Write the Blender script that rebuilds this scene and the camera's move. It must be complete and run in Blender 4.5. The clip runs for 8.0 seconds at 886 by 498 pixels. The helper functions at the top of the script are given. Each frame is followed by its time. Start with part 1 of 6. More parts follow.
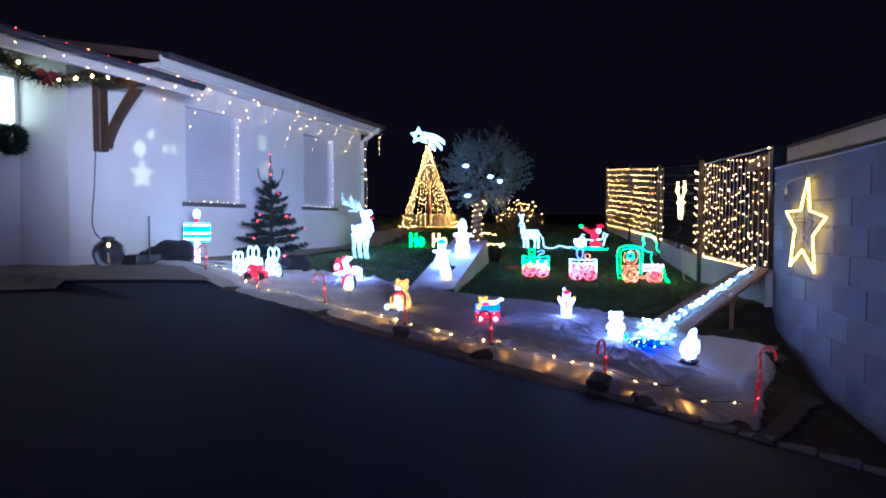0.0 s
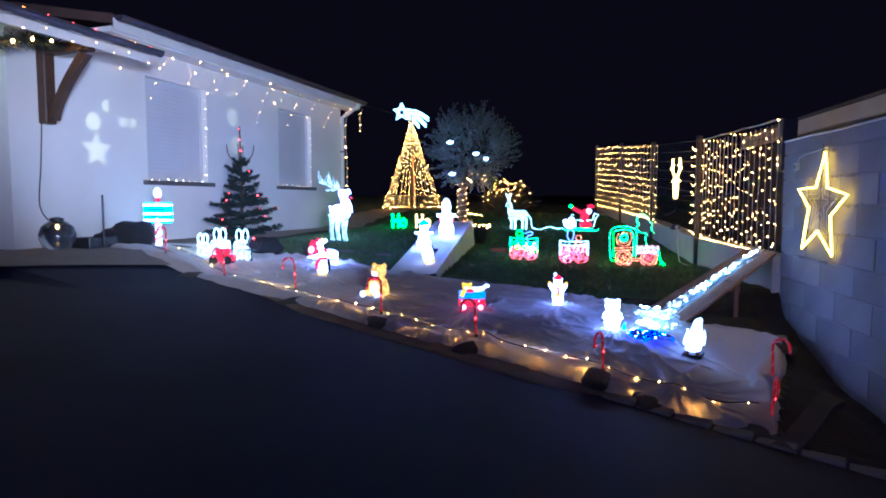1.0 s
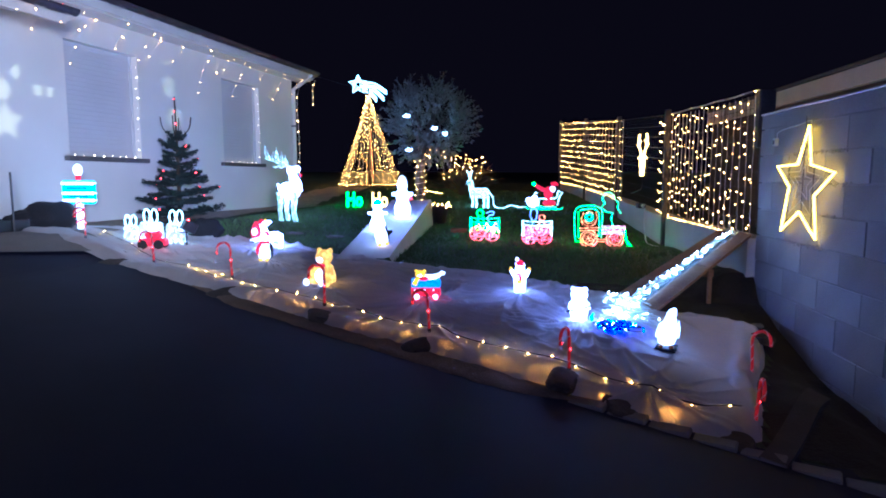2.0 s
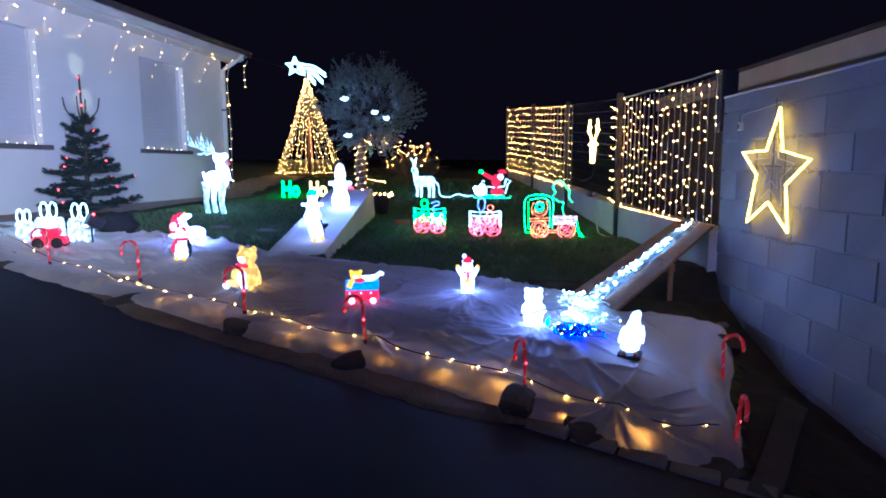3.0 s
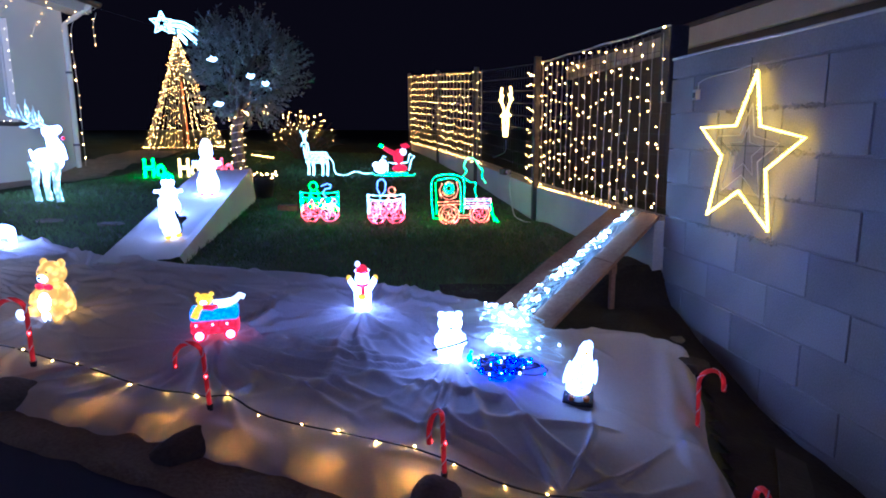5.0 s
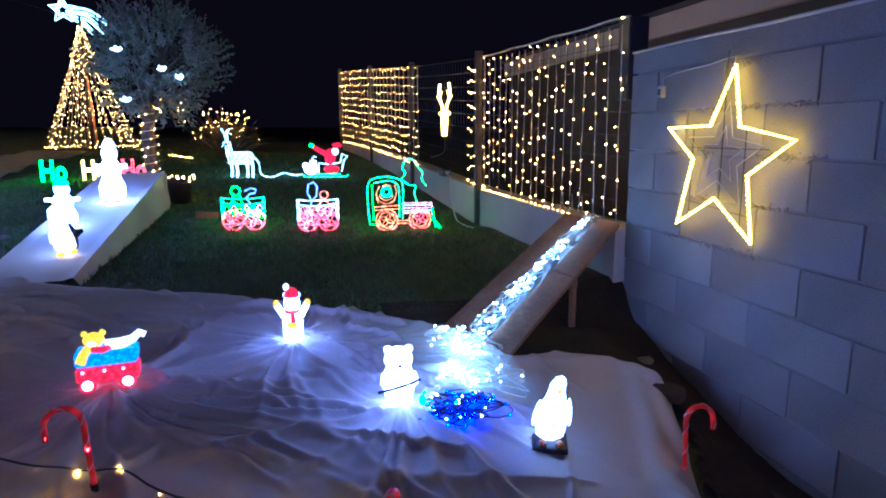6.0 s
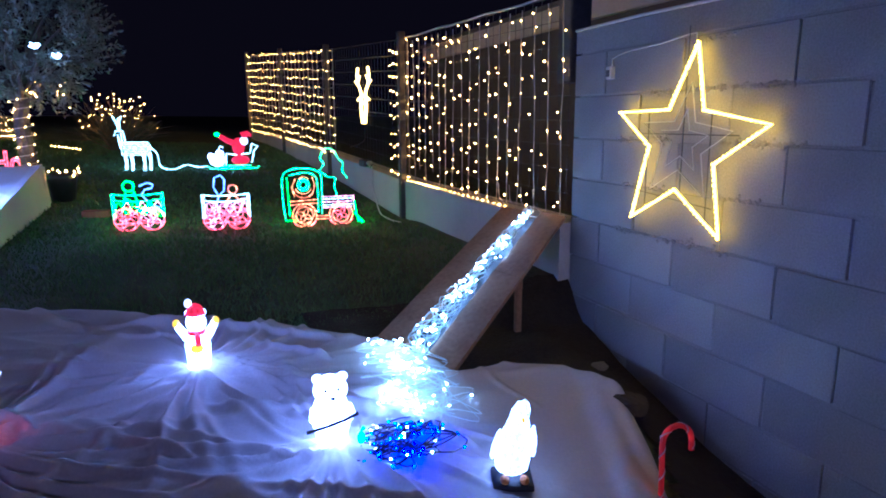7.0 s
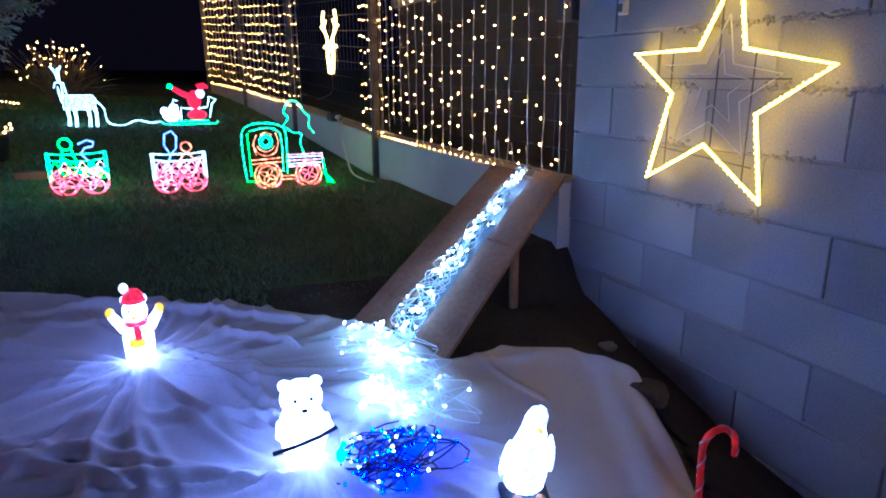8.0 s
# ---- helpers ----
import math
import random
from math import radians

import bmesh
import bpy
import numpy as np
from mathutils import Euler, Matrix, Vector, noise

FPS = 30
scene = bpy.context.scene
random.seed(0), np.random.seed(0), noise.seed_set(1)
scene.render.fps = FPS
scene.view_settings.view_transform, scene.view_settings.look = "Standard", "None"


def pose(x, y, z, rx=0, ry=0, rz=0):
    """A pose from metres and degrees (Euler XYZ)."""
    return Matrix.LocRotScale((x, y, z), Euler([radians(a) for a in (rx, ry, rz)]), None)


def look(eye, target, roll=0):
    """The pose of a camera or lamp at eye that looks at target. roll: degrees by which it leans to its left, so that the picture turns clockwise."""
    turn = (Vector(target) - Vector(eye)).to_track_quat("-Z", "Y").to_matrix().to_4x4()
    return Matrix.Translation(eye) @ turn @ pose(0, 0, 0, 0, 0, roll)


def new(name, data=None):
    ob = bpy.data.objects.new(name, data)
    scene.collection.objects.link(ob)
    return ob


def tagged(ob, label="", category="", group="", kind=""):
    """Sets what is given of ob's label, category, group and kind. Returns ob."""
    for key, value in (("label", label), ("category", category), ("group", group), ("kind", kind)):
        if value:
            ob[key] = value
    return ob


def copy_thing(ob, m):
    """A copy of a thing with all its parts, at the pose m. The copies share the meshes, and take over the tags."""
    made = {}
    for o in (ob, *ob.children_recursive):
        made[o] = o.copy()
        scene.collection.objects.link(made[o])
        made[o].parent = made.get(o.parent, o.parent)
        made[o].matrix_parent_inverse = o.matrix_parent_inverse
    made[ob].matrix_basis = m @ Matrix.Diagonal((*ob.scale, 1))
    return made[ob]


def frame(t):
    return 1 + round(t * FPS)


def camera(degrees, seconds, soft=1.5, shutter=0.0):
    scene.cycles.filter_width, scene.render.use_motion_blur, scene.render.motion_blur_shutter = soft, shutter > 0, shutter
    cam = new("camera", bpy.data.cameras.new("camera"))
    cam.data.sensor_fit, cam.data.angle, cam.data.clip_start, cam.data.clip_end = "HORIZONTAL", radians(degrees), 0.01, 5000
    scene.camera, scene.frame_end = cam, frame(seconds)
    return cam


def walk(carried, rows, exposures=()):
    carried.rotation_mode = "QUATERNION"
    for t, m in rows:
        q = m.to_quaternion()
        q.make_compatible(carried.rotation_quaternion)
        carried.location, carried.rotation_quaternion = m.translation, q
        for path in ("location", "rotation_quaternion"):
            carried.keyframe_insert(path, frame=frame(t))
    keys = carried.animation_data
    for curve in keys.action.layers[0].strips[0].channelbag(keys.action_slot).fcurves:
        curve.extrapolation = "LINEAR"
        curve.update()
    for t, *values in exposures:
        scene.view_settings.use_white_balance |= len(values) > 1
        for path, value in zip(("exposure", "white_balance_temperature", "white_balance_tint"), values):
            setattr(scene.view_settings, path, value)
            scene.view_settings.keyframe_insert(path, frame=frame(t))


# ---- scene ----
# camera: one lens, carried at chest height along the drive
cam = camera(70.3, 8.0, soft=1.9)
PATH = [
    (0.0, (0.891, -0.176, 1.264), (0.544, 1.792, 1.174), 0.1),
    (0.5, (0.867, 0.101, 1.262), (0.532, 2.069, 1.146), 0.1),
    (1.0, (0.858, 0.328, 1.246), (0.553, 2.298, 1.096), 0.05),
    (1.5, (0.873, 0.58, 1.253), (0.614, 2.553, 1.059), 0.05),
    (3.0, (0.895, 1.332, 1.261), (0.869, 3.315, 0.999), -0.1),
    (3.5, (0.945, 1.627, 1.272), (0.994, 3.605, 0.98), -0.15),
    (4.0, (0.963, 1.885, 1.27), (1.079, 3.857, 0.955), -0.15),
    (4.5, (0.972, 2.125, 1.287), (1.166, 4.086, 0.944), -0.2),
    (6.0, (1.003, 2.806, 1.322), (1.482, 4.714, 0.96), -0.2),
    (6.5, (0.991, 2.993, 1.317), (1.616, 4.857, 0.949), -0.2),
    (7.0, (1.033, 3.192, 1.306), (1.761, 5.013, 0.91), -0.25),
    (7.5, (1.088, 3.398, 1.296), (1.868, 5.184, 0.847), -0.25),
    (8.0, (1.12, 3.585, 1.269), (1.922, 5.338, 0.738), -0.3),
]
walk(cam, [(t, look(eye, aim, roll)) for t, eye, aim, roll in PATH], [(0.0, 1.33, 4880, 10), (8.0, 1.28, 4930, 10)])

# ---- night sky and large lights ----
world = bpy.data.worlds.new("night")
scene.world = world
world.use_nodes = True
world.node_tree.nodes["Background"].inputs[0].default_value = (0.0013, 0.001, 0.002, 1)
world.node_tree.nodes["Background"].inputs[1].default_value = 1.0


def lamp(name, kind, m, energy, color, **more):
    data = bpy.data.lights.new(name, kind)
    data.energy, data.color = energy, color
    if kind == "AREA":
        data.shape, data.size, data.size_y = "RECTANGLE", more["size"], more["size_y"]
    if kind == "SPOT":
        data.spot_size, data.spot_blend, data.shadow_soft_size = radians(more["cone"]), more["blend"], more["soft"]
    if kind == "POINT":
        data.shadow_soft_size = more["soft"]
    ob = new(name, data)
    ob.matrix_world = m
    return tagged(ob, kind="structure")


# the staked floodlight by the boulders washes the house wall; the violet point light behind the camera is an added fill
lamp("floodlight_beam", "SPOT", look((-2.36, 6.98, 0.78), (-3.75, 7.9, 1.9)), 7, (0.74, 0.72, 1.0), cone=140, blend=0.9, soft=0.05)
# added spot without a seen fixture, brightens the whole house wall evenly
lamp("house_wash_fill", "SPOT", look((2.3, -1.5, 1.7), (-3.5, 8.3, 2.4)), 1200, (0.86, 0.85, 1.0), cone=30, blend=0.6, soft=0.5)
lamp("violet_fill", "POINT", pose(-0.3, -5.5, 5.0), 145, (0.5, 0.45, 1.0), soft=0.4)


# ---- materials ----
def shader(name):
    m = bpy.data.materials.new(name)
    m.use_nodes = True
    return m, m.node_tree.nodes, m.node_tree.links, m.node_tree.nodes["Principled BSDF"]


def surface(name, dark, light, scale=8.0, rough=0.7, metal=0.0, bump=0.2, fine=60.0, bump_scale=None, pieces=0.0, distance=0.01):
    """A surface mottled between two colours at two scales, with fine relief; pieces: how far each object differs."""
    m, n, l, p = shader(name)
    co = n.new("ShaderNodeTexCoord")
    big, small = n.new("ShaderNodeTexNoise"), n.new("ShaderNodeTexNoise")
    big.inputs["Scale"].default_value, small.inputs["Scale"].default_value = scale, fine
    big.inputs["Detail"].default_value, small.inputs["Detail"].default_value = 6, 4
    for t in (big, small):
        l.new(co.outputs["Object"], t.inputs["Vector"])
    mix = n.new("ShaderNodeMath")
    mix.operation = "MULTIPLY_ADD"
    mix.inputs[1].default_value = 0.45
    l.new(small.outputs["Fac"], mix.inputs[0])
    half = n.new("ShaderNodeMath")
    half.operation = "MULTIPLY"
    half.inputs[1].default_value = 0.55
    l.new(big.outputs["Fac"], half.inputs[0])
    l.new(half.outputs[0], mix.inputs[2])
    ramp = n.new("ShaderNodeValToRGB")
    ramp.color_ramp.elements[0].position, ramp.color_ramp.elements[1].position = 0.32, 0.68
    ramp.color_ramp.elements[0].color, ramp.color_ramp.elements[1].color = (*dark, 1), (*light, 1)
    l.new(mix.outputs[0], ramp.inputs[0])
    color = ramp.outputs[0]
    if pieces:
        info, hsv = n.new("ShaderNodeObjectInfo"), n.new("ShaderNodeHueSaturation")
        span = n.new("ShaderNodeMapRange")
        span.inputs["To Min"].default_value, span.inputs["To Max"].default_value = 1 - pieces, 1 + pieces
        l.new(info.outputs["Random"], span.inputs["Value"])
        l.new(span.outputs[0], hsv.inputs["Value"])
        l.new(color, hsv.inputs["Color"])
        color = hsv.outputs[0]
    l.new(color, p.inputs["Base Color"])
    p.inputs["Roughness"].default_value, p.inputs["Metallic"].default_value = rough, metal
    if bump:
        b = n.new("ShaderNodeBump")
        b.inputs["Strength"].default_value, b.inputs["Distance"].default_value = bump, distance
        l.new(mix.outputs[0], b.inputs["Height"])
        l.new(b.outputs[0], p.inputs["Normal"])
    return m


def glow(name, color, strength, base=(0.8, 0.8, 0.8), spots=0.0, scale=40.0, rough=0.35, vary=0.0):
    """A lit plastic or bulb; spots: how much the lamps inside show as brighter points."""
    m, n, l, p = shader(name)
    p.inputs["Base Color"].default_value = (*base, 1)
    p.inputs["Roughness"].default_value = rough
    p.inputs["Emission Color"].default_value = (*color, 1)
    p.inputs["Emission Strength"].default_value = strength
    if vary:
        info, geo, r = n.new("ShaderNodeObjectInfo"), n.new("ShaderNodeNewGeometry"), n.new("ShaderNodeMapRange")
        both, wrap = n.new("ShaderNodeMath"), n.new("ShaderNodeMath")
        wrap.operation = "FRACT"
        l.new(info.outputs["Random"], both.inputs[0])
        l.new(geo.outputs["Random Per Island"], both.inputs[1])
        l.new(both.outputs[0], wrap.inputs[0])
        r.inputs["To Min"].default_value, r.inputs["To Max"].default_value = strength * (1 - vary), strength * (1 + vary)
        l.new(wrap.outputs[0], r.inputs["Value"])
        l.new(r.outputs[0], p.inputs["Emission Strength"])
    if spots:
        co, v = n.new("ShaderNodeTexCoord"), n.new("ShaderNodeTexVoronoi")
        v.inputs["Scale"].default_value = scale
        l.new(co.outputs["Object"], v.inputs["Vector"])
        r = n.new("ShaderNodeMapRange")
        r.inputs["From Min"].default_value, r.inputs["From Max"].default_value = 0.1, 0.6
        r.inputs["To Min"].default_value, r.inputs["To Max"].default_value = strength * (1 + spots), strength * (1 - spots)
        l.new(v.outputs["Distance"], r.inputs["Value"])
        l.new(r.outputs[0], p.inputs["Emission Strength"])
    return m


RENDER = surface("wall_render", (0.66, 0.64, 0.6), (0.78, 0.76, 0.72), 1.2, 0.9, bump=0.25, fine=140)
SHUTTER = surface("shutter_white", (0.52, 0.52, 0.54), (0.6, 0.6, 0.62), 2, 0.5, bump=0.05)
SLATE = surface("sill_slate", (0.07, 0.065, 0.065), (0.13, 0.12, 0.12), 6, 0.6)
ROOF = surface("roof_tiles", (0.05, 0.026, 0.02), (0.1, 0.055, 0.04), 5, 0.8)
ZINC = surface("gutter_zinc", (0.1, 0.095, 0.12), (0.2, 0.19, 0.24), 5, 0.4, 0.6, bump=0.05)
SOFFIT = surface("soffit_white", (0.62, 0.6, 0.57), (0.75, 0.73, 0.7), 3, 0.6, bump=0.05)
TIMBER = surface("bracket_timber", (0.035, 0.017, 0.009), (0.09, 0.045, 0.022), 7, 0.55, fine=40)
DOOR = surface("door_white", (0.7, 0.69, 0.7), (0.78, 0.77, 0.78), 2, 0.4, bump=0.03)
BLOCK = surface("concrete_block", (0.2, 0.195, 0.19), (0.38, 0.37, 0.36), 1.7, 0.95, bump=0.7, fine=150, pieces=0.12, distance=0.006)
MORTAR = surface("mortar", (0.19, 0.185, 0.18), (0.34, 0.33, 0.32), 12, 0.95, bump=0.8, fine=110)
LOWWALL = surface("low_wall_render", (0.5, 0.5, 0.48), (0.66, 0.65, 0.62), 2, 0.9, bump=0.3, fine=80)
POST = surface("fence_post_grey", (0.05, 0.052, 0.055), (0.09, 0.092, 0.095), 8, 0.5, 0.3)
GRASS = surface("lawn_soil", (0.04, 0.06, 0.03), (0.1, 0.125, 0.065), 3, 0.95, bump=0.8, fine=70, distance=0.02)
BLADE = surface("grass_blade", (0.07, 0.135, 0.045), (0.13, 0.22, 0.075), 4, 0.7, bump=0)
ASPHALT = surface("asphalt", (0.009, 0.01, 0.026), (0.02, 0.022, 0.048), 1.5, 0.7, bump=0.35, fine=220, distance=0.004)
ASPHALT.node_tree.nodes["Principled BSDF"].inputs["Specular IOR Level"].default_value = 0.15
PAVING = surface("pale_paving", (0.15, 0.135, 0.112), (0.26, 0.235, 0.2), 2, 0.9, bump=0.4, fine=120)
GRAVEL = surface("gravel_strip", (0.2, 0.165, 0.12), (0.38, 0.32, 0.25), 9, 0.95, bump=0.9, fine=90)
SHEET = surface("fleece_sheet", (0.6, 0.56, 0.53), (0.74, 0.7, 0.68), 3, 0.75, bump=0.15, fine=90)
SHEET.node_tree.nodes["Principled BSDF"].inputs["Sheen Weight"].default_value = 0.25
SHEET.node_tree.nodes["Principled BSDF"].inputs["Sheen Roughness"].default_value = 0.45
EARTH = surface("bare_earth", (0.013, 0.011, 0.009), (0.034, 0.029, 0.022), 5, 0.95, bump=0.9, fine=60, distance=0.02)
HEM_STRIP = surface("hem_strip_brown", (0.13, 0.09, 0.055), (0.27, 0.195, 0.13), 5, 0.95, bump=0.9, fine=70, distance=0.02)
STRIP = surface("dimmed_concrete", (0.035, 0.031, 0.026), (0.075, 0.066, 0.056), 6, 0.95, bump=0.5, fine=80)
DARKSTONE = surface("dark_stone", (0.045, 0.036, 0.028), (0.1, 0.08, 0.06), 9, 0.95, bump=0.8)
PLANK = surface("plank_wood", (0.19, 0.095, 0.05), (0.36, 0.21, 0.125), 6, 0.7, bump=0.4, fine=45)
BLACK = surface("black_plastic", (0.012, 0.012, 0.014), (0.025, 0.025, 0.028), 9, 0.45, bump=0.05)
WHITEWIRE = surface("white_wire", (0.6, 0.6, 0.58), (0.7, 0.7, 0.68), 9, 0.5, bump=0)
BEIGE = surface("neighbour_fascia", (0.6, 0.52, 0.42), (0.72, 0.64, 0.53), 3, 0.8)
WARM = glow("warm_bulb", (1.0, 0.46, 0.085), 54, vary=0.85)
GROUNDBULB = glow("ground_bulb", (1.0, 0.5, 0.07), 300, vary=0.85)
HEMBULB = glow("hem_bulb", (1.0, 0.4, 0.05), 85, vary=0.6)
ICE_CLEAR = glow("lit_clear_acrylic", (0.36, 0.5, 1.0), 4.2, spots=0.7, scale=85)
AMBER = glow("amber_bulb", (1.0, 0.22, 0.02), 12, vary=0.7)
WINDOWBULB = glow("window_bulb", (1.0, 0.75, 0.5), 9, vary=0.6)
WARMDIM = glow("warm_bulb_small", (1.0, 0.46, 0.12), 20, vary=0.8)
ICE = glow("lit_ice_white", (0.27, 0.36, 1.0), 11.0, spots=0.45, scale=38)
ICE_SOFT = glow("lit_white_plastic", (0.5, 0.6, 1.0), 2.2, spots=0.4, scale=45)
COOL = glow("cool_white_bulb", (0.38, 0.62, 1.0), 52, vary=0.7)
BLUE = glow("blue_bulb", (0.001, 0.007, 1.0), 110, vary=0.6)
REDBULB = glow("red_bulb", (1.0, 0.012, 0.012), 22)
RED_LIT = glow("lit_red_plastic", (1.0, 0.02, 0.07), 0.65, (0.5, 0.02, 0.03), spots=0.5, scale=60)
RED_DIM = glow("red_plastic", (1.0, 0.03, 0.04), 0.12, (0.45, 0.015, 0.02), spots=0.6, scale=30)
GOLD_LIT = glow("lit_golden_plastic", (1.0, 0.5, 0.09), 0.8, (0.7, 0.45, 0.12), spots=0.55, scale=22)
YELLOW_LIT = glow("lit_yellow_plastic", (1.0, 0.55, 0.03), 0.8, (0.8, 0.5, 0.05), spots=0.3, scale=60)
BLUE_LIT = glow("lit_blue_plastic", (0.03, 0.22, 1.0), 1.0, (0.05, 0.15, 0.6), spots=0.4, scale=60)
TEAL_LIT = glow("lit_teal_board", (0.05, 0.55, 0.9), 1.3, (0.1, 0.5, 0.6))
ORANGE = surface("orange_plastic", (0.55, 0.16, 0.03), (0.7, 0.24, 0.05), 9, 0.5, bump=0)
R_WHITE = glow("white_rope_light", (0.4, 0.8, 1.0), 5.0, spots=0.7, scale=55)
R_MINT = glow("mint_rope_light", (0.09, 1.0, 0.26), 7, spots=0.8, scale=38)
R_GREEN = glow("green_rope_light", (0.008, 1.0, 0.016), 20, spots=0.8, scale=38)
R_RED = glow("red_rope_light", (1.0, 0.05, 0.085), 4.5, spots=0.8, scale=38)
R_PINK = glow("pink_rope_light", (1.0, 0.3, 0.55), 3.2, spots=0.8, scale=38)
R_ORANGE = glow("orange_rope_light", (1.0, 0.19, 0.07), 3.2, spots=0.8, scale=38)
R_BLUE = glow("blue_rope_light", (0.12, 0.24, 1.0), 3.4, spots=0.5, scale=40)
LETTER_Y = glow("warm_letter_rope", (1.0, 0.62, 0.16), 3.5)
LIT_GLASS = glow("lit_door_glass", (0.85, 0.95, 0.72), 1.1)
NEEDLE = surface("fir_needles", (0.006, 0.014, 0.012), (0.022, 0.042, 0.037), 7, 0.7, bump=0)
OLIVE = surface("olive_leaves", (0.14, 0.165, 0.13), (0.32, 0.35, 0.29), 9, 0.6, bump=0)
BARK = surface("bark", (0.08, 0.07, 0.06), (0.2, 0.18, 0.15), 12, 0.9, bump=0.8)
TWIG = surface("bare_twigs", (0.1, 0.07, 0.04), (0.2, 0.15, 0.09), 12, 0.9, bump=0)
FIRSTEM = surface("fir_stem", (0.05, 0.035, 0.02), (0.1, 0.07, 0.05), 12, 0.9, bump=0.3)
GIFT = glow("lit_gift_wrap", (0.5, 0.7, 1.0), 1.3, (0.6, 0.65, 0.7), spots=0.9, scale=28)
BEAD = glow("star_bead", (1.0, 0.6, 0.04), 9, vary=0.5)
ROPE_Y = glow("yellow_rope_light", (1.0, 0.56, 0.03), 7.0, spots=0.4, scale=60)


# ---- building helpers ----
def thing(name, m, label, category, group="", kind=""):
    ob = new(name)
    ob.empty_display_size = 0.1
    ob.matrix_world = m
    return tagged(ob, label, category, group, kind)


def part(name, bm, material, parent=None, label=""):
    me = bpy.data.meshes.new(name)
    if isinstance(bm, tuple):
        me.from_pydata(bm[0], [], bm[1])
    else:
        bm.to_mesh(me)
        bm.free()
    me.materials.append(material)
    ob = new(name, me)
    if parent:
        ob.parent = parent
    if label:
        ob["label"] = label
    return ob


def solid(name, bm, material, label="", category="", kind="structure", m=None):
    ob = part(name, bm, material)
    if m is not None:
        ob.matrix_world = m
    return tagged(ob, label, category, "", kind)


def smooth(ob):
    for p in ob.data.polygons:
        p.use_smooth = True
    return ob


def box(x0, x1, y0, y1, z0, z1, bevel=0.0, bm=None, m=None):
    bm = bm or bmesh.new()
    made = bmesh.ops.create_cube(bm, size=1)["verts"]
    bmesh.ops.scale(bm, vec=(x1 - x0, y1 - y0, z1 - z0), verts=made)
    bmesh.ops.translate(bm, vec=((x0 + x1) / 2, (y0 + y1) / 2, (z0 + z1) / 2), verts=made)
    if m is not None:
        bmesh.ops.transform(bm, matrix=m, verts=made)
    if bevel:
        edges = list({e for v in made for e in v.link_edges})
        bmesh.ops.bevel(bm, geom=edges, offset=bevel, segments=1, affect="EDGES")
    return bm


def ball(center, radii, bm=None, segments=16, rings=10, m=None):
    bm = bm or bmesh.new()
    made = bmesh.ops.create_uvsphere(bm, u_segments=segments, v_segments=rings, radius=1)["verts"]
    if isinstance(radii, (int, float)):
        radii = (radii,) * 3
    bmesh.ops.scale(bm, vec=radii, verts=made)
    if m is not None:
        bmesh.ops.transform(bm, matrix=m, verts=made)
    bmesh.ops.translate(bm, vec=center, verts=made)
    return bm


def tube(points, radius, bm=None, sides=6, closed=False):
    """A round tube along points; radius may be one number or one for each point."""
    bm = bm or bmesh.new()
    pts = [Vector(p) for p in points]
    count = len(pts)
    rad = radius if isinstance(radius, (list, tuple)) else [radius] * count
    rings, up = [], None
    for i, p in enumerate(pts):
        a = pts[(i - 1) % count] if closed or i else p
        b = pts[(i + 1) % count] if closed or i < count - 1 else p
        way = (b - a).normalized() if (b - a).length > 1e-9 else Vector((0, 0, 1))
        if up is None:
            up = way.orthogonal().normalized()
        up = (up - way * up.dot(way))
        up = up.normalized() if up.length > 1e-6 else way.orthogonal().normalized()
        side = way.cross(up)
        rings.append([bm.verts.new(p + rad[i] * (math.cos(math.tau * k / sides) * up + math.sin(math.tau * k / sides) * side)) for k in range(sides)])
    for i in range(count if closed else count - 1):
        r, s = rings[i], rings[(i + 1) % count]
        for k in range(sides):
            bm.faces.new((r[k], r[(k + 1) % sides], s[(k + 1) % sides], s[k]))
    if not closed:
        bm.faces.new(rings[0][::-1])
        bm.faces.new(rings[-1])
    return bm


OCTA_F = ((0, 2, 4), (2, 1, 4), (1, 3, 4), (3, 0, 4), (2, 0, 5), (1, 2, 5), (3, 1, 5), (0, 3, 5))


def bulbs(points, radius, vary=0.25, stretch=1.4):
    """Small faceted bulbs at the points, as plain vertex and face lists."""
    verts, faces = [], []
    for x, y, z in points:
        r = radius * random.uniform(1 - vary, 1 + vary)
        k = len(verts)
        verts += [(x + r, y, z), (x - r, y, z), (x, y + r, z), (x, y - r, z), (x, y, z + r * stretch), (x, y, z - r * stretch)]
        faces += [tuple(k + i for i in f) for f in OCTA_F]
    return verts, faces


BULB_MESHES = {}


def bulb_parts(spots, radius, material, parent, label="", limit=300):
    """Bulbs as parts of their own on one shared mesh; past the limit one joined part."""
    if len(spots) > limit:
        ob = part("bulb", bulbs(spots[limit:], radius), material, parent, label)
        ob["kind"] = "stuff"
        spots = spots[:limit]
    key = (radius, material.name)
    if key not in BULB_MESHES:
        me = bpy.data.meshes.new("bulb")
        me.from_pydata(*bulbs([(0, 0, 0)], radius, 0)[:1], [], bulbs([(0, 0, 0)], radius, 0)[1])
        me.materials.append(material)
        BULB_MESHES[key] = me
    for p in spots:
        ob = new("bulb", BULB_MESHES[key])
        ob.parent = parent
        ob.matrix_basis = pose(*p, random.uniform(-40, 40), random.uniform(-40, 40), random.uniform(0, 180)) @ Matrix.Scale(random.uniform(0.8, 1.25), 4)
        if label:
            ob["label"] = label


